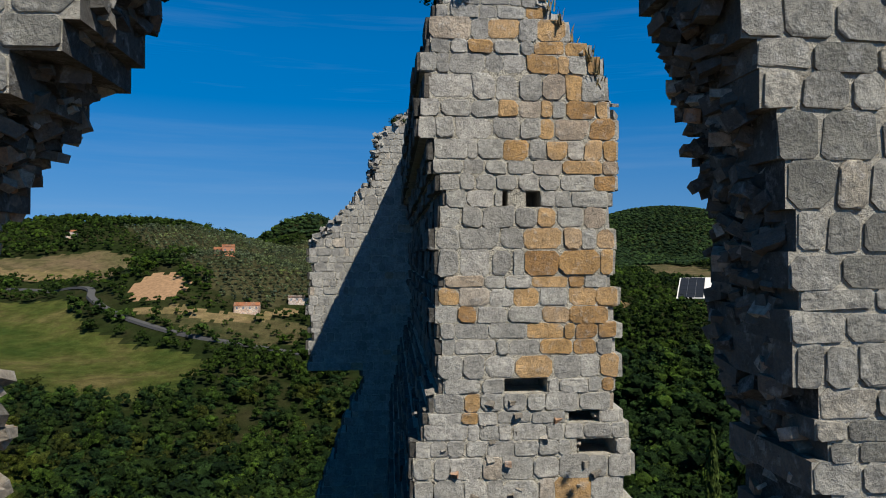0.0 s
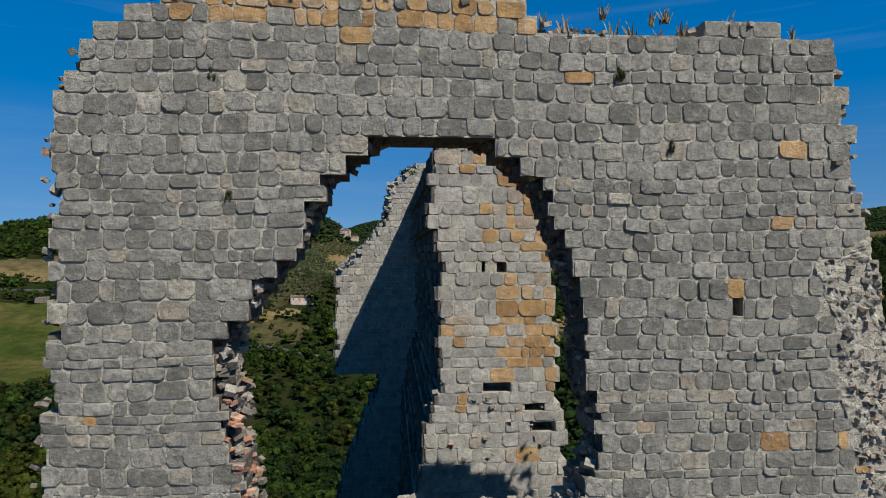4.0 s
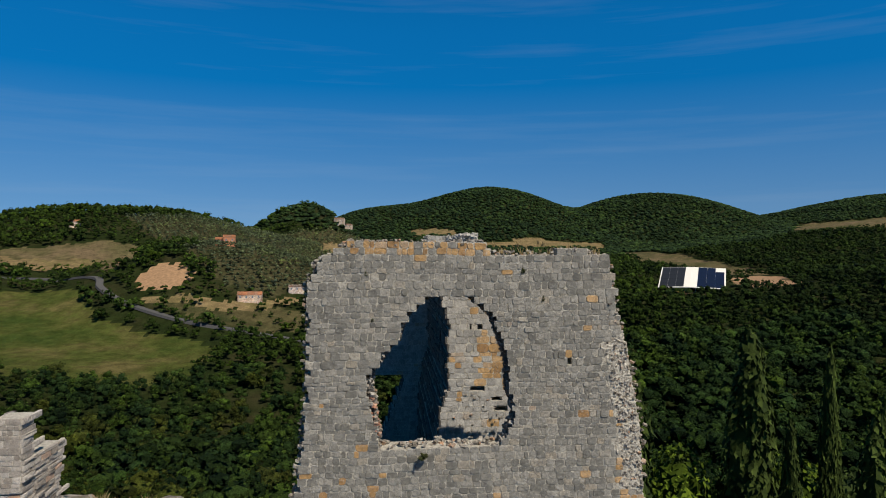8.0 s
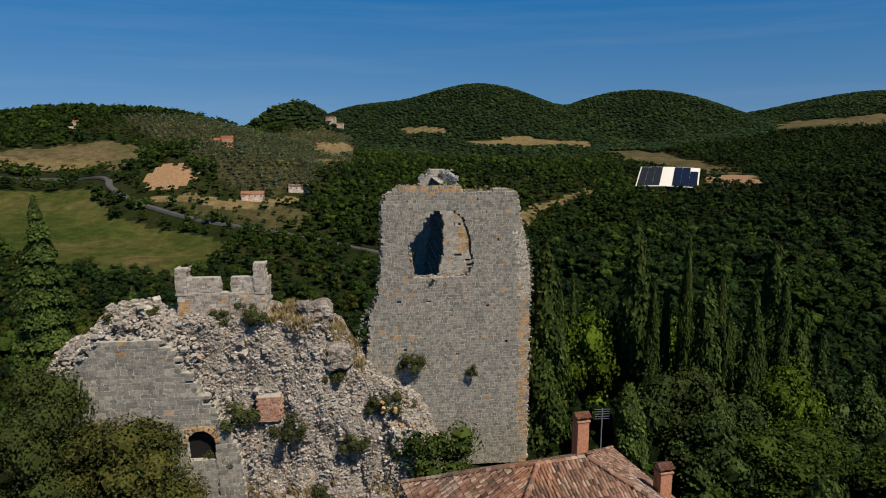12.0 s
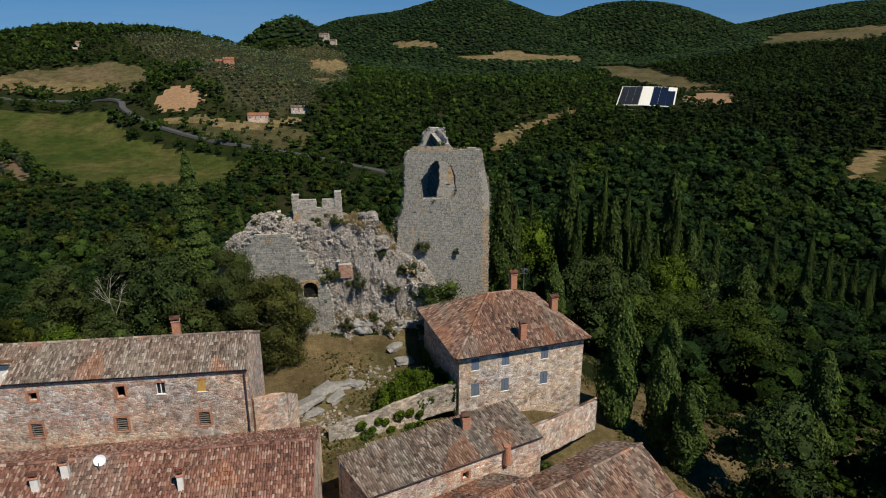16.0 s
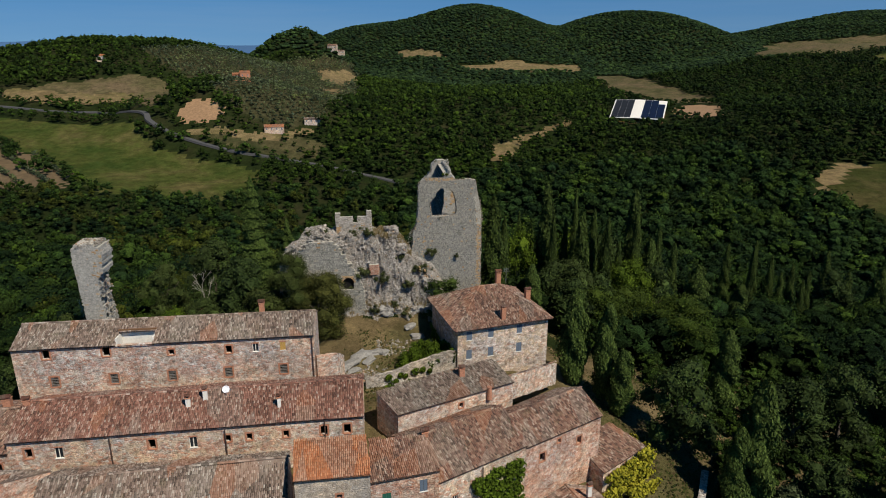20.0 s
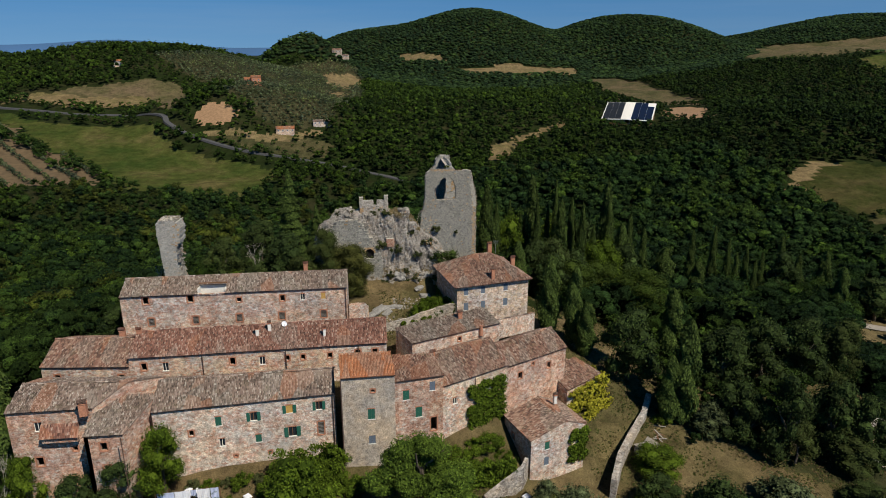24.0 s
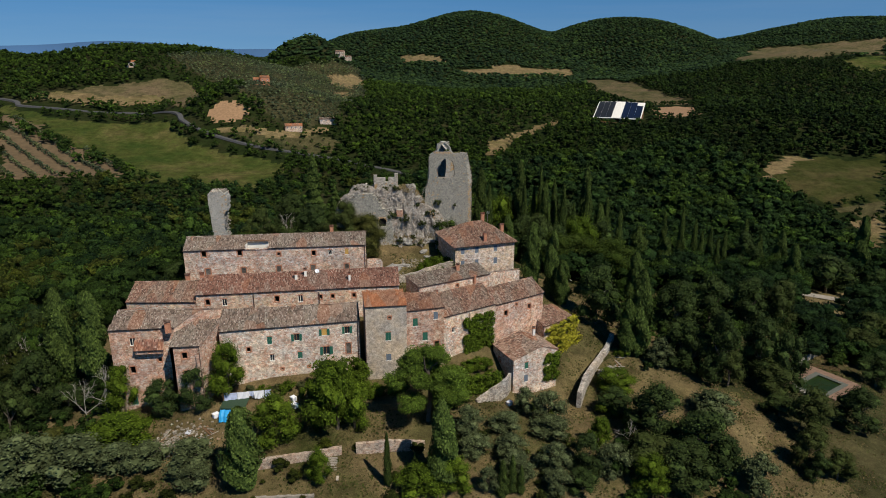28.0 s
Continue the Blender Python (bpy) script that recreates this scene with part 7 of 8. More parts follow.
RX, RY = [-360, -290, -274, -225, -187, -156, -148, -134, -117, -93, -67, -41, -23, 10], [430, 392, 376, 362, 366, 344, 330, 315, 303, 291, 283, 274, 262, 235]
near_t = [wood_tree(s, 9, 342, 0.055) for s in (1, 2, 3, 4, 5)]
back_t = [wood_tree(s, 7, 112, 0.08) for s in (6, 7, 8, 9)]
mid_t = [wood_tree(s, 5, 30, 0.15) for s in (11, 12, 13, 14, 15, 16)]
slope_t = [wood_tree(s, 4, 8, 0.2) for s in (17, 18, 19, 20)]
far_t = [wood_tree(s, 1, 0) for s in (21, 22, 23)]
keep_near = lambda x, y: clear(x, y) & in_view(x, y) & road_far(x, y) & (((x + 17) / 64) ** 2 + ((y + 32) / 52) ** 2 > 1) & ~((x > -82) & (x < 125) & (y < -46)) & ~((x > 15) & (x < 80) & (y < 0))
xs, ys, rg = scatter(-170, 190, -100, 230, 6.0, 31, keep_near)
kind = rg.random(len(xs)) + 0.25 * np.sin(xs / 19) * np.cos(ys / 23) - 0.4 * np.clip((xs - 25) / 40, 0, 1)
hs = rg.uniform(5.5, 12.5, len(xs)) * np.where((ys > 140) & (xs < 0), 0.62, 1.0)
for nm, lo, hi, mt, lab in (("near_woods", 0.32, 0.84, M_forest, "dense dark green oak woods round the village"), ("holm_oak_woods", -1, 0.32, M_forest_dark, "very dark holm oaks among the woods"), ("yellowing_woods", 0.84, 9, M_forest_light, "yellow-green trees scattered in the woods")):
    m = (kind >= lo) & (kind < hi)
    b = ys > 70
    forest(nm, xs[m & ~b], ys[m & ~b], hs[m & ~b], near_t, mt, lab)
    forest(nm, xs[m & b], ys[m & b], hs[m & b], back_t, mt, lab)
keep_mid = lambda x, y: clear(x, y) & in_view(x, y) & road_far(x, y) & ~((x > -170) & (x < 190) & (y < 230))
xs, ys, rg = scatter(-460, 560, 0, 620, 6.6, 32, keep_mid)
hs = rg.uniform(5.2, 9.6, len(xs))
for k in (14, 28, 42):  # trees shortened before open land to keep it in the camera's view
    hs = np.where(field_at(xs + 0.2 * k, ys + k) >= 0, np.minimum(hs, 4.2 + 0.05 * k), hs)
east = xs + rg.normal(0, 14, len(xs)) > 60 + 0.3 * ys
for m, kinds in ((ys < 300, mid_t), (ys >= 300, slope_t)):
    forest("valley_woods", xs[m & ~east], ys[m & ~east], hs[m & ~east], kinds, M_forest_valley, "dark green woods over the valley")
    forest("holm_oak_woods", xs[m & east], ys[m & east], hs[m & east], kinds, M_forest_east, "very dark green woods over the east of the valley")
keep_far = lambda x, y: clear(x, y) & in_view(x, y) & ~((x > -460) & (x < 560) & (y < 620))
xs, ys, rg = scatter(-900, 1250, 330, 1150, 5.7, 33, keep_far)
forest("hill_woods", xs, ys, rg.uniform(3.0, 4.8, len(xs)), far_t, M_forest_far, "wooded hills on the horizon", 1.75)


# ---- single trees and shrubs ----
G = lambda x, y: float(ground_z(x, y))
brights.at(-44.0, -49.6, 10.6, 0.72, label="slender light-leaved tree by the front wall")
for x, y, h, w in ((-54.8, -50.5, 6.8, 1.14), (-49.2, -50.8, 7.8, 1.0), (24.6, -51.5, 5.5, 1.51), (28.4, -59.9, 10.6, 1.14), (33.6, -66.2, 10.2, 1.29), (24.2, -67.7, 6.3, 1.89), (27.9, -70.8, 7.7, 1.48), (13.4, -67.8, 7.0, 0.96), (35.9, -68.6, 7.9, 0.98), (11.7, -71.9, 3.9, 1.65), (56.3, -52.6, 4.2, 2.04), (58.4, -58.9, 10.2, 0.95), (52.8, -66.2, 7.6, 0.93), (52.7, -68.9, 5.3, 1.03), (56.7, -68.8, 5.8, 1.15), (70.7, -55.0, 8.9, 1.2), (29.5, -25.6, 14.3, 0.91), (49.6, -22.3, 13.5, 0.94), (59.4, -19.7, 14.9, 0.89), (73.0, -13.0, 14.6, 0.86), (81.3, -13.6, 15.3, 0.75), (43.8, -37.6, 10.7, 1.01), (48.9, -42.9, 16.0, 0.63), (58.9, -40.7, 14.6, 0.72), (63.3, -43.3, 14.1, 0.7), (50.9, -43.8, 8.5, 0.88), (60.0, -44.1, 7.1, 1.67), (45.3, -39.7, 9.6, 0.83), (108.9, 47.2, 17.6, 0.71), (103.7, -19.1, 12.1, 1.2), (98.0, -22.2, 8.2, 1.71), (90.4, -36.6, 8.2, 1.38), (136.6, 40.4, 14.2, 1.45), (146.7, 29.1, 13.2, 1.17), (-89.7, -28.4, 13.0, 0.74), (-79.2, -41.1, 11.8, 0.85), (-79.9, -49.4, 11.5, 0.73), (-86.6, -21.8, 12.1, 0.66), (-87.2, -41.4, 14.7, 0.69), (-72.6, -44.5, 6.2, 1.3)):
    oaks.at(x, y, h, w)
for x, y, h, w in ((-60.7, -55.3, 5.9, 2.15), (-35.0, -60.3, 8.5, 1.11), (-25.4, -58.9, 12.8, 0.94), (-22.6, -59.0, 8.6, 0.78), (-13.0, -70.9, 4.5, 2.06), (-7.9, -71.3, 5.8, 1.26), (-27.9, -68.0, 6.0, 0.79), (26.9, -44.8, 4.6, 2.2), (17.7, -61.9, 5.7, 0.86), (22.4, -71.8, 6.3, 1.15), (-62.0, -47.9, 9.3, 0.72)):
    brights.at(x, y, h, w)
for x, y, h, w in ((-73.0, -60.4, 8.0, 1.7), (-65.1, -61.1, 7.1, 1.85), (-58.3, -61.4, 5.2, 1.68), (-54.3, -61.0, 3.9, 2.08), (-47.5, -63.0, 5.1, 1.96), (-46.2, -66.8, 4.0, 1.65), (6.8, -53.8, 5.3, 1.01), (10.4, -56.1, 6.5, 1.18), (-4.2, -60.9, 5.2, 1.29), (2.2, -59.8, 3.5, 1.93), (2.0, -65.4, 4.2, 1.81), (-3.8, -64.4, 3.4, 1.94), (2.1, -69.1, 4.1, 1.8), (10.0, -60.0, 3.9, 2.08), (8.2, -68.1, 5.1, 1.28), (7.6, -72.0, 4.2, 1.27), (-2.8, -71.7, 4.5, 0.94), (17.4, -68.7, 5.8, 1.15), (41.8, -54.7, 5.6, 2.0), (40.3, -71.4, 6.7, 1.16), (39.4, -37.4, 6.1, 1.21)):
    olives.at(x, y, h, w)
for x, y, h, w in ((-38.8, -67.7, 13.4, 1.26), (-9.6, -70.9, 14.9, 0.91), (35.3, -35.0, 19.0, 0.8), (32.6, -35.4, 12.5, 0.85), (17.6, -14.6, 15.5, 0.9), (21.6, -17.2, 15.5, 0.75), (23.1, -20.4, 10.5, 1.1), (42.9, -13.9, 15.6, 0.89), (53.7, 33.4, 14.4, 1.29), (68.3, 42.5, 14.8, 1.41), (121.0, 45.6, 19.1, 0.8), (70.0, 27.2, 14.3, 1.11), (159.4, 55.1, 25.3, 0.68), (117.3, 32.9, 16.8, 0.82), (-77.3, -33.6, 19.1, 0.85), (-69.2, -38.9, 18.7, 0.89)):
    talls.at(x, y, h, w)
for x, y, h, w in ((-10.6, -58.0, 13.6, 1.05),):
    garden_pines.at(x, y, h, w)
garden_pines.made[0].rotation_euler[2] = 0
for x, y, h, w in ((-0.9, -72.5, 6.2, 1.33), (0.7, -71.9, 6.4, 1.07), (2.0, -72.2, 4.9, 1.15), (-17.7, -69.8, 9.2, 0.61), (-13.4, -68.3, 4.1, 1.39), (84.3, 45.4, 22.4, 0.61), (88.9, 45.0, 19.0, 0.68), (89.4, 41.2, 15.6, 0.81), (93.1, 42.5, 17.9, 0.72), (94.2, 39.3, 14.6, 0.75), (100.0, 45.2, 16.2, 0.76), (118.0, 53.2, 15.9, 1.18), (117.0, 61.0, 19.9, 0.87), (82.9, 55.3, 19.4, 0.72)):
    cypresses.at(x, y, h, w)
for x, y, h, w in ((-72.5, -51.9, 2.8, 2.2),):
    browns.at(x, y, h, w)
prg = np.random.default_rng(77)
for x, y, h, w in ((23.4, 24, 31.7, 0.76), (23.8, 20, 30.8, 0.46), (28.1, 26, 29.8, 0.43), (29.4, 24, 31.6, 0.4), (29.7, 20, 31.2, 0.68), (33.5, 24, 28.3, 0.45), (38.3, 30, 29.6, 0.57), (46.4, 34, 32.3, 0.66), (45.4, 30, 29.4, 0.48), (10.5, 14, 22.6, 1.0), (21.6, 40, 29.1, 0.39), (14.3, 22, 25.7, 0.66), (55.7, 40, 30.2, 0.56), (40.2, 26, 27.7, 0.61), (61.9, 44, 27.5, 0.72), (23.0, 34, 28.8, 0.69), (35.1, 20, 26.8, 0.58)):
    cypresses.at(x, y, h * prg.uniform(0.72, 1.04), w * prg.uniform(0.9, 1.25))
for x, y, h, w in ((22, 14, 15, 0.8), (27, 15.5, 17, 0.75), (32, 16, 15, 0.85), (37.5, 20, 17, 0.8), (43, 24, 18, 0.75), (49, 27, 17, 0.8), (19, 26, 21, 0.7), (31, 30, 22, 0.7), (41, 35, 22, 0.72), (52, 36, 21, 0.75), (17, 9, 12, 0.95), (25, 9.5, 13, 0.95)):
    (oaks, brights, talls, oaks)[prg.integers(0, 4)].at(x, y, h, w)
for x, y, h in ((30.2, 8, 14), (45.5, 8, 15), (38, 15, 15)):
    stone_pines.at(x, y, h, 1.3)
for x, y, h in ((-6.5, 19, 11.5), (-3.5, 26, 12), (-9, 27, 12.5), (-1, 33, 11), (-13, 20, 11), (-6, 36, 13), (-16, 30, 12), (3.5, 30, 10), (5.5, 22, 9)):
    brights.at(x, y, h, 1.0)
browns.at(-20.6, -5.6, 11.2, 1.05, sink=1.6, label="broad tree turning brown beside the yard")
yard_oaks.at(-24.6, -4.4, 12.0, 0.8)
oaks.at(-29, -9.0, 9, 1.0)
oaks.at(-32, -4.5, 11, 1.0)
oaks.at(-37, -8.6, 7, 1.1)
brights.at(-41, -9.8, 6.0, 1.3)
oaks.at(-44, -3, 9)
oaks.at(-38, 3, 11)
oaks.at(-58, -4, 8)
oaks.at(-61, -14, 9)
oaks.at(-62, -22, 9)
bushes.at(-1.5, -1.7, 5.0, 1.15, z=1.0, label="dark green bush at the foot of the tower")
spruces.at(-33.0, 14, 24, 1.0)
spruces.at(-28, 20, 18, 1.15)
for x, y, h, w in ((-3.4, -4.4, 1.6, 1.2),):
    bushes.at(x, y, h, w, z=crag_at(min(x, -1.2), 0.8)[2] - 0.9)
for x, s, h in ((-15.4, 0.35, 1.5), (-13.6, 0.36, 2.0), (-12.6, 0.42, 1.6), (-19.5, 0.33, 1.3), (-10.8, 0.62, 2.0), (-13.8, 0.6, 2.2), (-15.0, 0.66, 1.8), (-8.0, 0.5, 1.3), (-6.5, 0.6, 1.6), (-5.0, 0.5, 1.5), (-3.4, 0.45, 1.8), (-22.0, 0.32, 1.2), (-18, 0.78, 1.4), (-12, 0.8, 1.5), (-7, 0.8, 1.8), (-9, 0.72, 1.2), (-24, 0.78, 1.6), (-20.5, 0.8, 1.5)):
    p = crag_at(x, s)
    scrubs.at(p[0], p[1] - 0.2, h * 1.1, 1.1, z=p[2] - 0.5)
for x, z, h in ((-2.6, 8.0, 2.0), (1.7, 7.6, 1.0), (-1.2, 14.3, 0.3)):
    scrubs.at(x, -0.2, h, 1.0, z=z - 0.3, label="drooping shrub rooted in the tower wall")
for x, y, h in ((-7.4, -16.4, 4.0), (-6.2, -15.9, 4.8), (-5.0, -15.4, 5.2), (-3.8, -15.0, 5.5), (-2.7, -14.7, 5.6), (-6.2, -14.2, 4.4), (-4.6, -13.4, 4.6)):
    hedges.at(x, y, h, 0.9, label="dense clipped green hedge by the house")
for x, y, h in ((-18.6, -21.0, 1.6), (-18.0, -22.2, 1.3), (9.6, -49.6, 2.6), (7.4, -49.8, 1.8), (12.4, -50.4, 2.2), (-2.6, -49.6, 3.0), (0.2, -48.6, 3.2), (2.6, -47.2, 2.4), (22.8, -51.6, 3.4), (26.0, -54.5, 3.6), (31.5, -36, 2.5), (-30, -49.2, 2.4), (-26.6, -48.6, 3.4), (-24, -48.8, 4.4), (-22.4, -48.4, 4.8), (7.5, -21.5, 1.6), (9.5, -27.8, 2.6), (11.5, -26.2, 2.4), (-10, -19.9, 1.2), (-6, -18.9, 1.2)):
    (hedges if h > 1.7 else bushes).at(x, y, h, 1.15)


def creeper(name, label, a, b, z0, z1, leaf, seed, count=900, size=0.34, bulge=0.45, lush=1.1):
    """A climbing plant on the wall from a to b: leaves in lobes over it."""
    rg = np.random.default_rng(seed)
    a, b = np.array(a), np.array(b)
    d = (b - a) / np.linalg.norm(b - a)
    out = np.array((d[1], -d[0]))
    ln = np.linalg.norm(b - a)
    clumps = max(10, int(ln * (z1 - z0) * lush))
    lu, lt = rg.uniform(0.04, 0.96, clumps), rg.uniform(0.05, 0.95, clumps) ** 1.15
    r = rg.uniform(0.35, 0.75, clumps) * (0.6 + 0.5 * bulge)
    k = rg.integers(0, clumps, count)
    w = rg.normal(0, 1, (count, 3))
    w /= np.linalg.norm(w, axis=1)[:, None]
    face = np.abs(w[:, 2] * 0.4 + rg.uniform(0.2, 1.0, count)) * 0.8
    c = np.zeros((count, 3))
    c[:, :2] = a + np.outer(lu[k], b - a) + np.outer(w[:, 0] * r[k], d) + np.outer(face * r[k] * bulge + 0.06, out)
    c[:, 2] = np.clip(z0 + (z1 - z0) * lt[k] + w[:, 2] * r[k], z0, z1 + 0.3)
    n = np.outer(w[:, 0], np.append(d, 0)) + np.outer(face, np.append(out, 0)) + np.outer(w[:, 2], (0, 0, 1))
    v, q = leaf_cards(c, n, size, rg)
    ob = thing(name, pose(0, 0, 0), label, "creeper")
    put_part("leaves", mesh_quads("leaves", v, q, [leaf]), ob)


creeper("ivy", "thick green ivy covering the house wall", (-2.2, -41.6), (4.2, -38.3), -13, -4.0, M_leaf_bright, 5, 9500, 0.3, 0.9, 3.2)
creeper("ivy", "green ivy on the cottage corner", (12.9, -44.5), (15.9, -43.3), -17, -11.2, M_leaf_bright, 6, 3200, 0.3, 0.7, 3.2)
creeper("yellow_creeper", "yellow-green creeper over the low shed", (15.0, -35.6), (23.2, -30.2), -14.2, -9.4, M_leaf_yellow, 7, 4200, 0.34, 1.7)
creeper("yellow_creeper", "yellow-green creeper on the bank", (17.4, -36.2), (23.6, -32.2), -15.6, -12.2, M_leaf_yellow, 8, 1500, 0.34, 1.3)
creeper("yellow_creeper", "yellow-green creeper round the shed corner", (22.4, -31.0), (20.6, -27.6), -14.6, -9.6, M_leaf_yellow, 14, 1800, 0.34, 1.4)
creeper("ivy", "ivy on the side of the square house", (-3.2, -6.0), (-0.7, -17.6), -4.5, -0.8, M_leaf_bright, 9, 900, 0.34, 0.7)
creeper("ivy", "ivy hedge tumbling over the garden bank", (-8.5, -51.5), (4.0, -49.0), -15.5, -11.4, M_leaf_bright, 12, 4600, 0.3, 1.6, 1.5)
creeper("ivy", "ivy climbing the foot of the front wall", (-30.0, -49.6), (-20.8, -48.0), -13.4, -7.6, M_leaf_bright, 13, 5200, 0.3, 1.7, 1.6)
creeper("ivy", "ivy hanging over the garden wall", (-12.5, -20.3), (-4.0, -17.9), -5.4, -2.9, M_leaf_bright, 10, 1900, 0.24, 0.4, 0.6)

for x, y, h in ((-7, -47.6, 2.6), (-4.4, -46.6, 3.0), (-1.8, -45.2, 2.8), (0.8, -44.2, 3.2), (-5, -49.2, 2.4), (-1, -48.0, 2.6), (2.6, -45.6, 2.2), (-9.4, -48.6, 2.4)):
    hedges.at(x, y, h, 1.3, label="green bush on the bank under the houses")

for x, y, h in ((-43, -50.6, 1.6), (-40.4, -49.6, 1.9), (-38.2, -50.2, 2.2), (-36.0, -49.4, 1.5), (-34.0, -49.8, 2.4), (-31.8, -49.2, 1.7), (-30.4, -51.2, 2.6), (-28.0, -52.0, 3.0), (-35.6, -52.8, 2.0), (-20.2, -50.6, 3.2), (-17.6, -50.4, 2.8), (-15.0, -49.8, 3.2)):
    (scrubs if h < 2.0 else hedges).at(x, y, h, 1.25, label="leafy bush at the foot of the houses")
# plants and dry grass on top of the spur wall
hedges.at(0.3, 5.3, 0.75, 1.4, z=19.8, label="green shrub growing on top of the spur wall")
bushes.at(-0.2, 15.9, 0.5, 1.2, z=20.3)


def tufts(name, label, pts, h, leaf, seed, blades=26):
    rg = np.random.default_rng(seed)
    v = []
    for p in pts:
        for _ in range(blades):
            a, k = rg.uniform(0, 6.28), h * rg.uniform(0.5, 1.2)
            lean = rg.uniform(0.1, 0.5) * k
            w = 0.012 + 0.012 * h
            b = np.array(p) + np.array((rg.normal(0, 0.12 * h), rg.normal(0, 0.12 * h), 0))
            c, s = math.cos(a), math.sin(a)
            v += [b + (-s * w, c * w, 0), b + (s * w, -c * w, 0), b + (c * lean * 0.5 + s * w * 0.6, s * lean * 0.5 - c * w * 0.6, k * 0.7), b + (c * lean, s * lean, k)]
    v = np.array(v)
    return tagged(new(name, mesh_quads(name, v, np.arange(len(v)).reshape(-1, 4), [leaf])), label, "grass", kind="stuff")


tufts("dry_grass", "dry straw grass on the wall tops", [(x, 5.2 + rng.uniform(0, 0.5), float(np.interp(x, [1.0, 1.4, 1.75, 2.2], [20.1, 19.4, 18.9, 18.3]))) for x in rng.uniform(1.1, 2.0, 12)]
      + [(rng.uniform(-4, 4.3), rng.uniform(0.1, 0.6), float(top_edge(0)) - 0.15) for _ in range(9)], 0.17, M_dry, 3, 14)
tufts("dry_grass", "clumps of dry yellow grass on the keep", [crag_at(rng.uniform(-12, -6), rng.uniform(0.28, 0.45)) for _ in range(210)]
      + [crag_at(rng.uniform(-24, -3), rng.uniform(0.7, 0.98)) for _ in range(260)], 0.55, M_dry, 4, 34)

# grass, weeds and low scrub over the open ground round the houses
def weeds(name, label, count, x0, x1, y0, y1, size, leaf, seed, ok):
    rg = np.random.default_rng(seed)
    x, y = rg.uniform(x0, x1, count), rg.uniform(y0, y1, count)
    grow = np.sin(x / 4.3 + 1.1 * np.sin(y / 6)) * np.cos(y / 5.1) + 0.5 * np.sin(x / 1.7 + y / 2.3) + rg.normal(0, 0.5, count)
    m = (grow > -0.1) & ok(x, y)
    x, y = x[m], y[m]
    c = np.stack([x, y, ground_z(x, y) + size * rg.uniform(0.05, 0.35, len(x))], 1)
    v, q = leaf_cards(c, np.tile((0.0, -0.4, 0.9), (len(c), 1)), size, rg)
    tagged(new(name, mesh_quads(name, v, q, [leaf])), label, "grass", kind="stuff")


open_land = lambda x, y: (y < -49) | (x > 17) | ((x > -17) & (x < -1) & (y < -6) & (y > -30))
weeds("dry_weeds", "dry straw-coloured weeds over the slopes", 90000, -75, 130, -95, 10, 0.34, M_dry_low, 51, open_land)
weeds("green_weeds", "low green weeds over the slopes", 80000, -75, 130, -95, 10, 0.36, M_leaf_weed, 52, open_land)


# bare dead trees
def dead_tree(x, y, h, seed):
    rg = np.random.default_rng(seed)
    ob = thing("dead_tree", pose(x, y, G(x, y) - 0.2, 0, 0, rg.uniform(0, 360)), "bare pale dead tree among the bushes", "tree")
    bm = bmesh.new()

    def limb(p, d, ln, r, depth):
        q = p + d * ln
        s = d.orthogonal().normalized()
        t = d.cross(s)
        ra = [bm.verts.new(p + (s * math.cos(a) + t * math.sin(a)) * r) for a in (0, 1.57, 3.14, 4.71)]
        rb = [bm.verts.new(q + (s * math.cos(a) + t * math.sin(a)) * r * 0.6) for a in (0, 1.57, 3.14, 4.71)]
        for i in range(4):
            bm.faces.new((ra[i], ra[(i + 1) % 4], rb[(i + 1) % 4], rb[i]))
        if depth:
            for _ in range(3):
                k = (d + Vector(rg.normal(0, 0.45, 3)) + Vector((0, 0, 0.1))).normalized()
                limb(q, k, ln * rg.uniform(0.55, 0.85), r * 0.6, depth - 1)

    limb(Vector((0, 0, 0)), Vector((0.15, 0, 1)).normalized(), h * 0.36, h * 0.014, 4)
    part("branches", bm, M_deadwood, ob)


for k, (x, y, h) in enumerate(((-64.8, -47.8, 9), (-67.5, -49.5, 8), (22.6, -62, 5), (-57, -4, 9), (48, 12, 11), (-38, -3, 8), (-86, -30, 9))):
    dead_tree(x, y, h, 300 + k)

# low undergrowth between the trees
def thicket(x, y):
    left = (x < -58) & (y < -34) & (x < -64 - (y + 45) * 0.3)
    right = (x > 33) & (x < 72) & (y > -40 + 0.1 * (x - 33)) & (y < 2)
    front = (x > 18) & (x < 39) & (y < -57)
    east = (x > 84) & (y < 0) & (y > -30)
    return left | right | front | east


xs, ys, rg = scatter(-110, 125, -84, 4, 3.4, 61, thicket)
forest("undergrowth", xs, ys, rg.uniform(1.8, 4.6, len(xs)), back_t, M_forest, "dark green undergrowth and bushes between the trees", 1.15)

# low shrubs over the garden terraces
xs, ys, rg = scatter(-62, 16, -80, -50, 3.0, 62, lambda x, y: ~((x > -53) & (x < -30) & (y > -62)) & ~((x > 3) & (y > -52)) & (np.sin(x / 3.1) * np.cos(y / 3.7) > 0.1))
forest("garden_shrubs", xs, ys, rg.uniform(0.7, 2.6, len(xs)), near_t, M_forest_light, "low green shrubs over the garden terraces", 1.25)

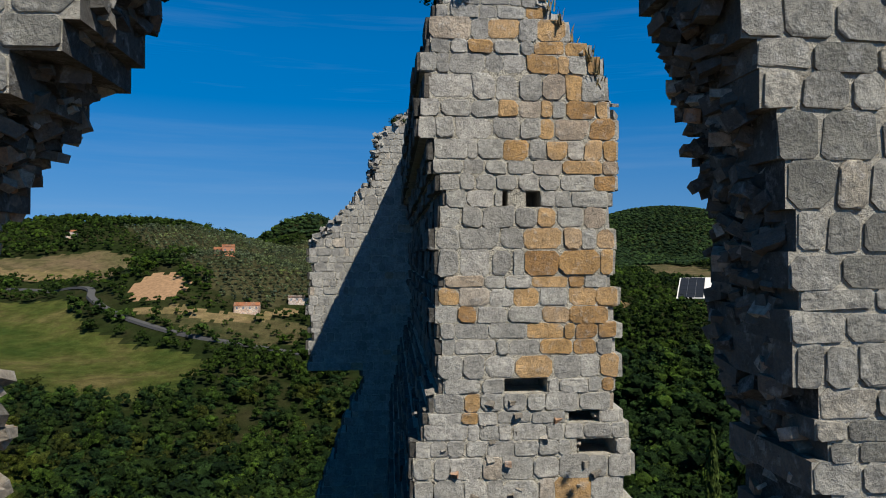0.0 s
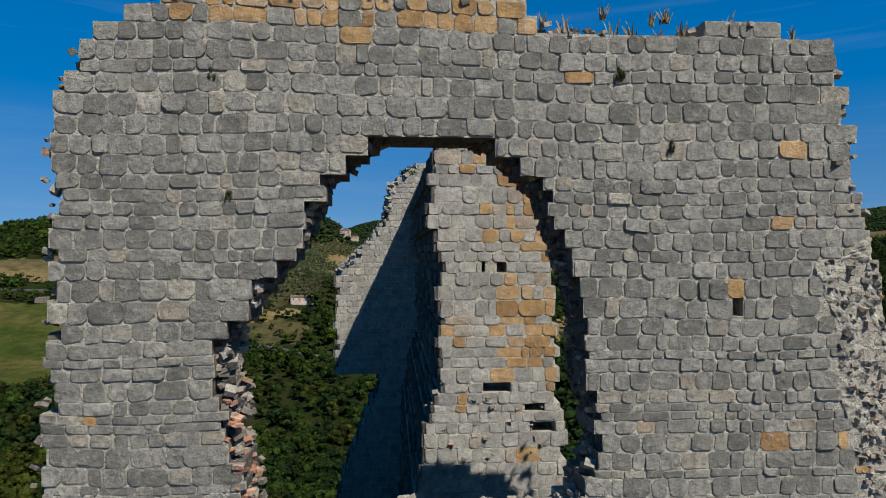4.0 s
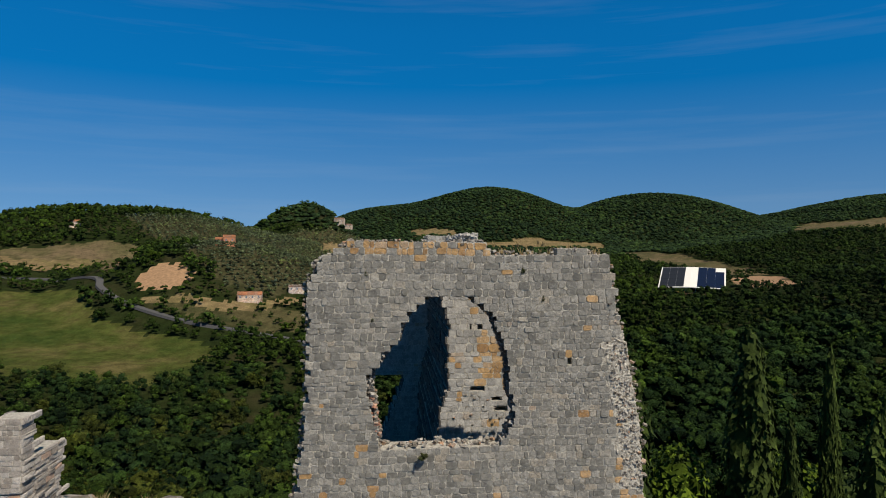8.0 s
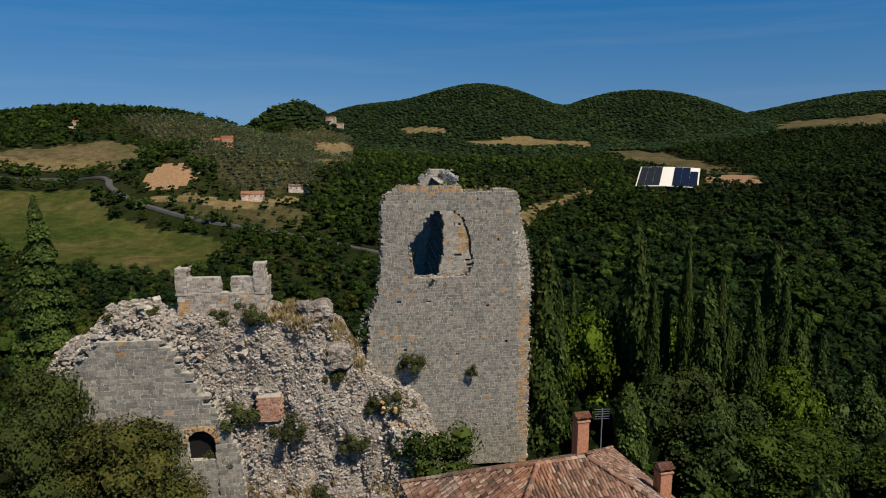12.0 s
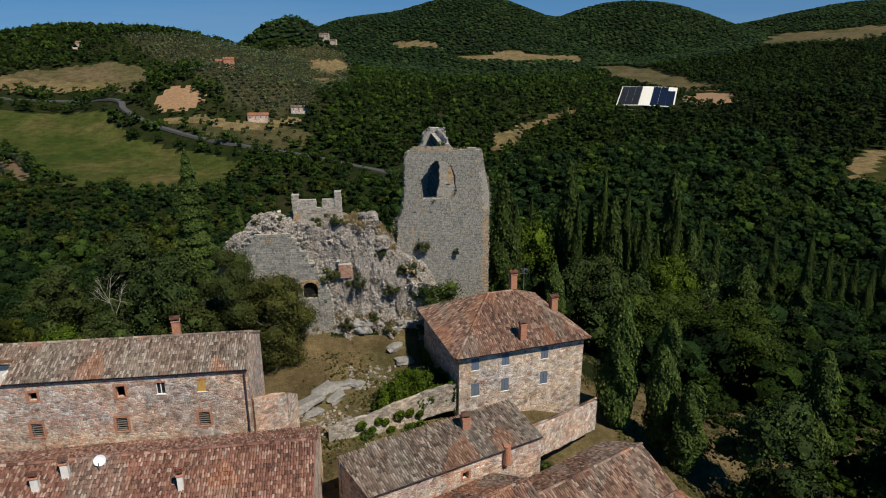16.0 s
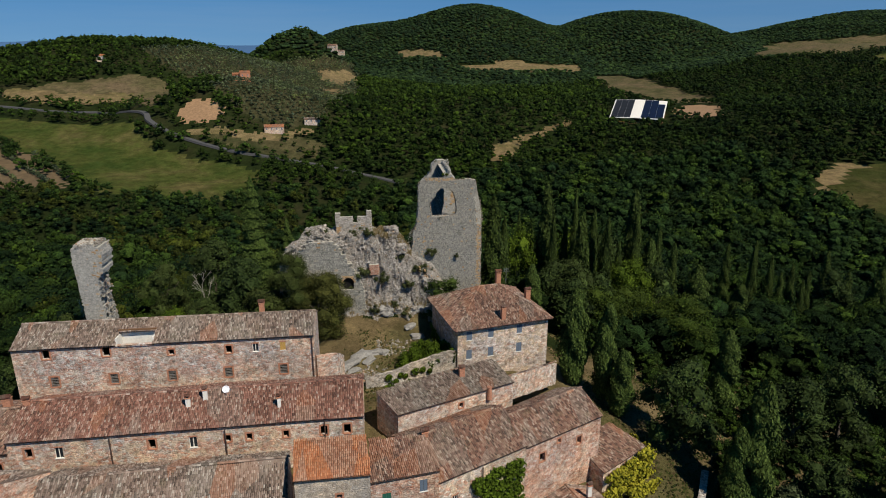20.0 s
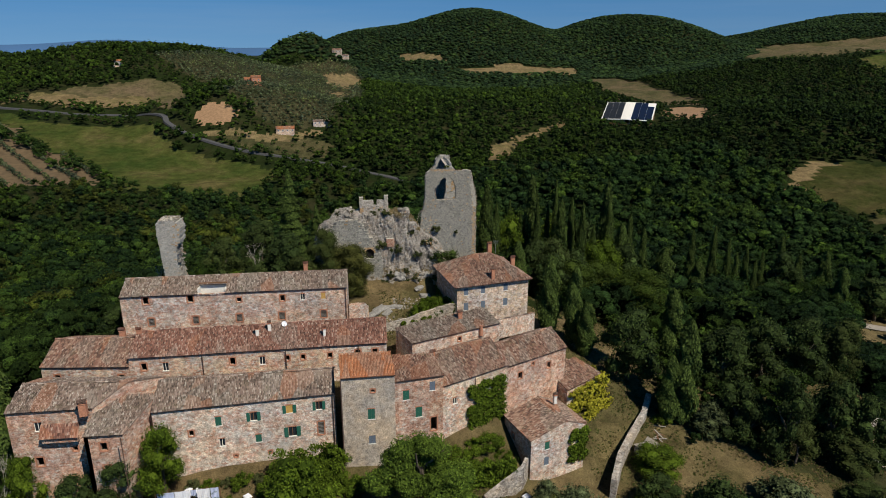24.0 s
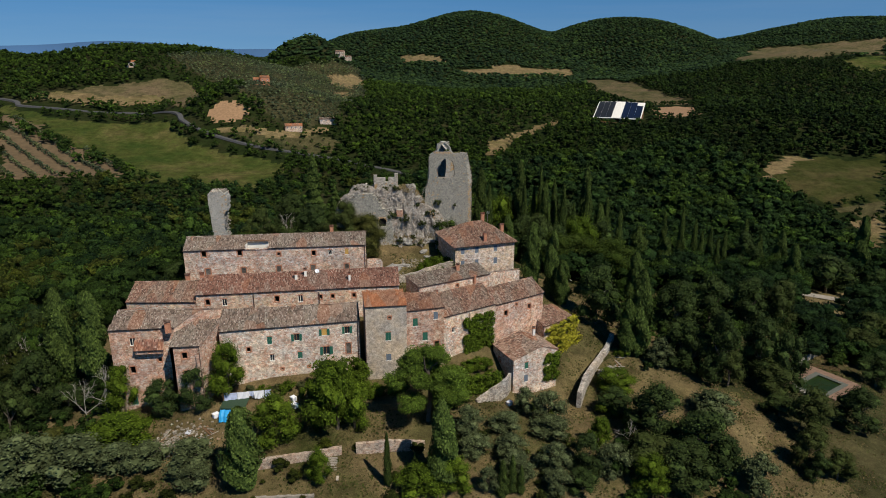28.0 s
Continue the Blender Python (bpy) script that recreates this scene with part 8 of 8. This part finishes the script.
# small plants rooted in the joints of the tower face
for x, z, h in ((2.45, 18.77, 0.2), (1.84, 19.60, 0.24), (-2.69, 18.18, 0.17), (-2.88, 19.54, 0.18)):
    scrubs.at(x, -0.02, h, 0.5, z=z - 0.1, label="small plant rooted in a wall joint")
tufts("dry_grass", "dry grass on the broken shoulder of the spur wall", [(float(np.interp(z, [18.4, 18.95, 19.4, 20.2], [2.25, 2.05, 1.65, 1.1])), 5.2 + 0.15 * math.sin(z * 31), z) for z in np.linspace(18.45, 19.6, 14)], 0.2, M_dry, 8, 10)
tufts("dry_grass", "thin dry grass along the tower top", [(x, 0.3 + 0.2 * math.sin(x * 9), float(top_edge(x)) - 0.03) for x in np.linspace(1.2, 4.3, 16)], 0.2, M_dry, 8, 9)


# ---- road, far houses, barn with panels, mountains ----
road_pts = [Vector((x, y)) for x, y in zip(RX, RY)]
vs, fs = [], []
line_ = []
for k in range(len(road_pts) - 1):
    p0, p1, p2, p3 = (road_pts[max(0, min(len(road_pts) - 1, k + o))] for o in (-1, 0, 1, 2))
    for i in range(10):
        t = i / 10
        line_.append(0.5 * ((2 * p1) + (p2 - p0) * t + (2 * p0 - 5 * p1 + 4 * p2 - p3) * t * t + (3 * p1 - p0 - 3 * p2 + p3) * t ** 3))
for a, b in zip(line_[:-1], line_[1:]):
    d = (b - a).normalized()
    n = Vector((-d.y, d.x)) * 1.7
    o = len(vs)
    z = max(G(a.x + n.x, a.y + n.y), G(a.x - n.x, a.y - n.y), G(a.x, a.y)) + 0.2
    vs += [(a.x + n.x, a.y + n.y, z), (a.x - n.x, a.y - n.y, z), (a.x + n.x * 1.2, a.y + n.y * 1.2, z - 1.2), (a.x - n.x * 1.2, a.y - n.y * 1.2, z - 1.2)]
    if o:
        p = o - 4
        fs += [(p, o, o + 1, p + 1), (p + 2, o + 2, o, p), (p + 1, o + 1, o + 3, p + 3)]
tagged(new("road", mesh_from("road", vs, fs, [M_asphalt])), "winding grey asphalt road through the valley", "road", kind="structure")
# pale lane beside the wood
vs, fs = [], []
for k in range(16):
    x, y = 118 + k * 5, 33 - k * 0.9
    z = max(G(x, y - 2), G(x, y + 2)) + 0.3
    vs += [(x, y - 2.4, z), (x, y + 2.4, z)]
    if k:
        fs.append((2 * k - 2, 2 * k, 2 * k + 1, 2 * k - 1))
tagged(new("lane", mesh_from("lane", vs, fs, [M_paving])), "pale gravel lane beside the woods", "road", kind="structure")


def far_house(x, y, w, d, h, rise, turn, wall, tile, label, lift=0.0):
    z = G(x, y) + lift
    c, s = math.cos(radians(turn)), math.sin(radians(turn))
    q = [(x + u * c - v * s, y + u * s + v * c) for u, v in ((-w / 2, -d / 2), (w / 2, -d / 2), (w / 2, d / 2), (-w / 2, d / 2))]
    n = max(2, int(w / 3))
    house("far_house", label, q, z - 3, z + h, rise, "gable", wall, tile, spread([w * (k + 0.5) / n for k in range(n)], z + h * 0.45, 0.8, 1.1, "closed_grey"), int(abs(x)), gutter=False)


far_house(-100, 404, 7.5, 6, 4.2, 1.2, 12, M_terracotta, M_tile_orange, "orange plastered farmhouse among the trees", 2)
far_house(-107, 407, 5, 5, 3.0, 1.0, 12, M_terracotta, M_tile_orange, "low orange wing of the farmhouse", 2)
far_house(-70, 318, 12, 6, 2.8, 1.3, 6, M_wall_b, M_tile_orange, "low house with a bright red tile roof")
far_house(-47, 335, 12, 6, 2.6, 0.8, 8, M_wall_c, M_tile_pale, "low grey farm building")
far_house(-47, 654, 10, 7, 4.5, 1.4, -10, M_wall_d, M_tile, "stone villa on the hill saddle", 2)
far_house(-38, 660, 7, 6, 3, 1.2, -10, M_wall_d, M_tile, "wing of the stone villa", 2)
far_house(-222, 466, 7, 5, 2.0, 1.0, 10, M_wall_c, M_tile_orange, "pale house on the far slope", 2)

# broad barn, its roof falling to the south: dark sheets, a white band, and solar panels
barn = thing("barn", pose(178, 344, -9.2, 0, 0, -29), "broad low barn with solar panels and a white roof band", "barn")
fall = lambda x, y: (x, y, 3.2 + (y + 13) * 0.4 - abs(x + 1) * 0.03)
part("wall", box_bm(-17, 11.5, 0, 17, 12, 12.2), M_white, barn)
for x0, x1 in ((-17.3, -17.0), (17.0, 17.3)):
    v, f = slab([(x1, -12, 3.2), (x1, 12, 12.0), (x1, 12, 0), (x1, -12, 0)], 0.01)
    v = [(x0 if k > 3 else x1, a[1], a[2] + (0.01 if k > 3 else 0)) for k, a in enumerate(v)]
    put_part("wall", mesh_from("wall", v, f, [M_wood]), barn)
part("boarded_front", box_bm(-15.5, -12.2, 0, -2.0, -12, 3.0), M_gold, barn, "ochre boarded front wall")
part("floor", box_bm(-17, -12, -1.0, 17, 11.5, 0.05), M_earth, barn)
for k in range(6):
    part("post", box_bm(-1.6 + 3.6 * k, -12.3, 0, -1.3 + 3.6 * k, -12, 3.1), M_metal, barn)
for x0, x1 in ((-18, -1), (-1, 18)):
    v, f = slab([fall(x, y) for x, y in ((x0, -13), (x1, -13), (x1, 13), (x0, 13))], 0.3)
    rf = put_part("roof", mesh_from("roof", v, f, [M_white]), barn, "white sheet roof")
    for i in range(3):
        for j in range(5):
            a = (x0 + 0.7 + i * 4.4) if x0 < -1 else (x0 + 4.0 + i * 4.75)
            b = a + (4.3 if x0 < -1 else 4.65)
            y0 = -12.4 + j * 5.0
            if x0 == -1 and i == 2 and j == 4:
                continue
            v, f = slab([tuple(np.add(fall(x, y), (0, 0, 0.14))) for x, y in ((a, y0), (b, y0), (b, y0 + 4.9), (a, y0 + 4.9))], 0.08)
            put_part("panel", mesh_from("panel", v, f, [M_panel if x0 == -1 else M_darkroof]), rf)

# mountains at the edge of sight, haze put into their blue colour
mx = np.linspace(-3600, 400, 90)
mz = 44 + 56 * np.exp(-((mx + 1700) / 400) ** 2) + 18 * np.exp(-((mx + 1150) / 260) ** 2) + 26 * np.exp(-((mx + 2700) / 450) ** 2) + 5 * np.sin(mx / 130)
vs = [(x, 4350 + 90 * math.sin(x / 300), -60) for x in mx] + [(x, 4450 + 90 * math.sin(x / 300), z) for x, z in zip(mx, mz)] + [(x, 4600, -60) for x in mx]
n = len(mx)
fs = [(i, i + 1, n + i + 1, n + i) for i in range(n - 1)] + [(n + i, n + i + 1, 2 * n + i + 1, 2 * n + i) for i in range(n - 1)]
tagged(new("backdrop", mesh_from("backdrop", vs, fs, [M_mountain], True)), "low mountains on the horizon, painted with blue haze", "mountains", kind="structure")

# olive rows, vines and single trees on the open slopes
def rows_of(kind, step, line, seed, turn=0.5):
    """Evenly planted points on the fields of one kind."""
    gx, gy = np.meshgrid(np.arange(-420, 120, step), np.arange(150, 640, line))
    rg = np.random.default_rng(seed)
    gx, gy = gx.ravel() + rg.uniform(-0.8, 0.8, gx.size), gy.ravel() + rg.uniform(-0.8, 0.8, gy.size)
    c, s = math.cos(turn), math.sin(turn)
    cx, cy = -150, 380
    x, y = cx + (gx - cx) * c - (gy - cy) * s, cy + (gx - cx) * s + (gy - cy) * c
    f = field_at(x, y)
    names = np.array([n for n, _ in FIELDS] + [""])
    m = names[f] == kind
    return x[m], y[m], rg


M_olive_far = forest_material("olive_grove", (0.03, 0.04, 0.02), (0.075, 0.09, 0.048))
x, y, rg = rows_of("olives", 4.6, 4.8, 41)
forest("olive_rows", x, y, rg.uniform(2.8, 5.2, len(x)), slope_t, M_olive_far, "silvery olive trees in loose rows on the hillside")
x, y, rg = rows_of("vines", 2.0, 10.0, 42, -0.86)
forest("vine_rows", x, y, rg.uniform(2.6, 3.6, len(x)), slope_t, M_olive_far, "rows of vines and olives on bare soil")
x, y, rg = rows_of("scrub", 9, 9, 43)
forest("scrub_bushes", x, y, rg.uniform(2, 4.5, len(x)), mid_t, M_forest, "scattered bushes on rough grass")
rg = np.random.default_rng(44)
hx, hy = [], []
for a, b, n in (((-150, 318), (-60, 272), 26), ((-225, 372), (-160, 358), 20), ((-300, 400), (-230, 372), 18), ((-262, 330), (-150, 230), 46), ((-118, 356), (-96, 330), 10), ((-135, 345), (-122, 362), 8), ((-145, 378), (-112, 372), 12), ((-330, 440), (-240, 430), 22), ((-215, 520), (-120, 560), 30), ((-380, 590), (-215, 560), 40)):
    for k in range(n):
        t = rg.uniform(0, 1)
        hx.append(a[0] + (b[0] - a[0]) * t + rg.normal(0, 3))
        hy.append(a[1] + (b[1] - a[1]) * t + rg.normal(0, 3))
for k in range(110):
    hx.append(rg.uniform(-560, -60))
    hy.append(np.interp(hx[-1], [-560, -300, -235, -160, -88], [625, 575, 560, 590, 690]) + rg.normal(0, 9))
forest("hedgerow_trees", np.array(hx), np.array(hy), rg.uniform(4, 8.5, len(hx)), mid_t, M_forest, "hedgerow trees along the fields and road")


# ---- single facing blocks of the tower and of its spur wall ----
for owner, pieces in ((tower, near_blocks), (spur, spur_single)):
    for v, f, ochre in pieces:
        c = v.mean(0)
        pair = (M_orange_one, M_stone_one) if owner is tower else (M_orange_one, M_pale_one)
        ob = put_part("stone_block", mesh_quads("stone_block", v - c, f, [pair[0] if ochre else pair[1]]), owner)
        ob.location = c
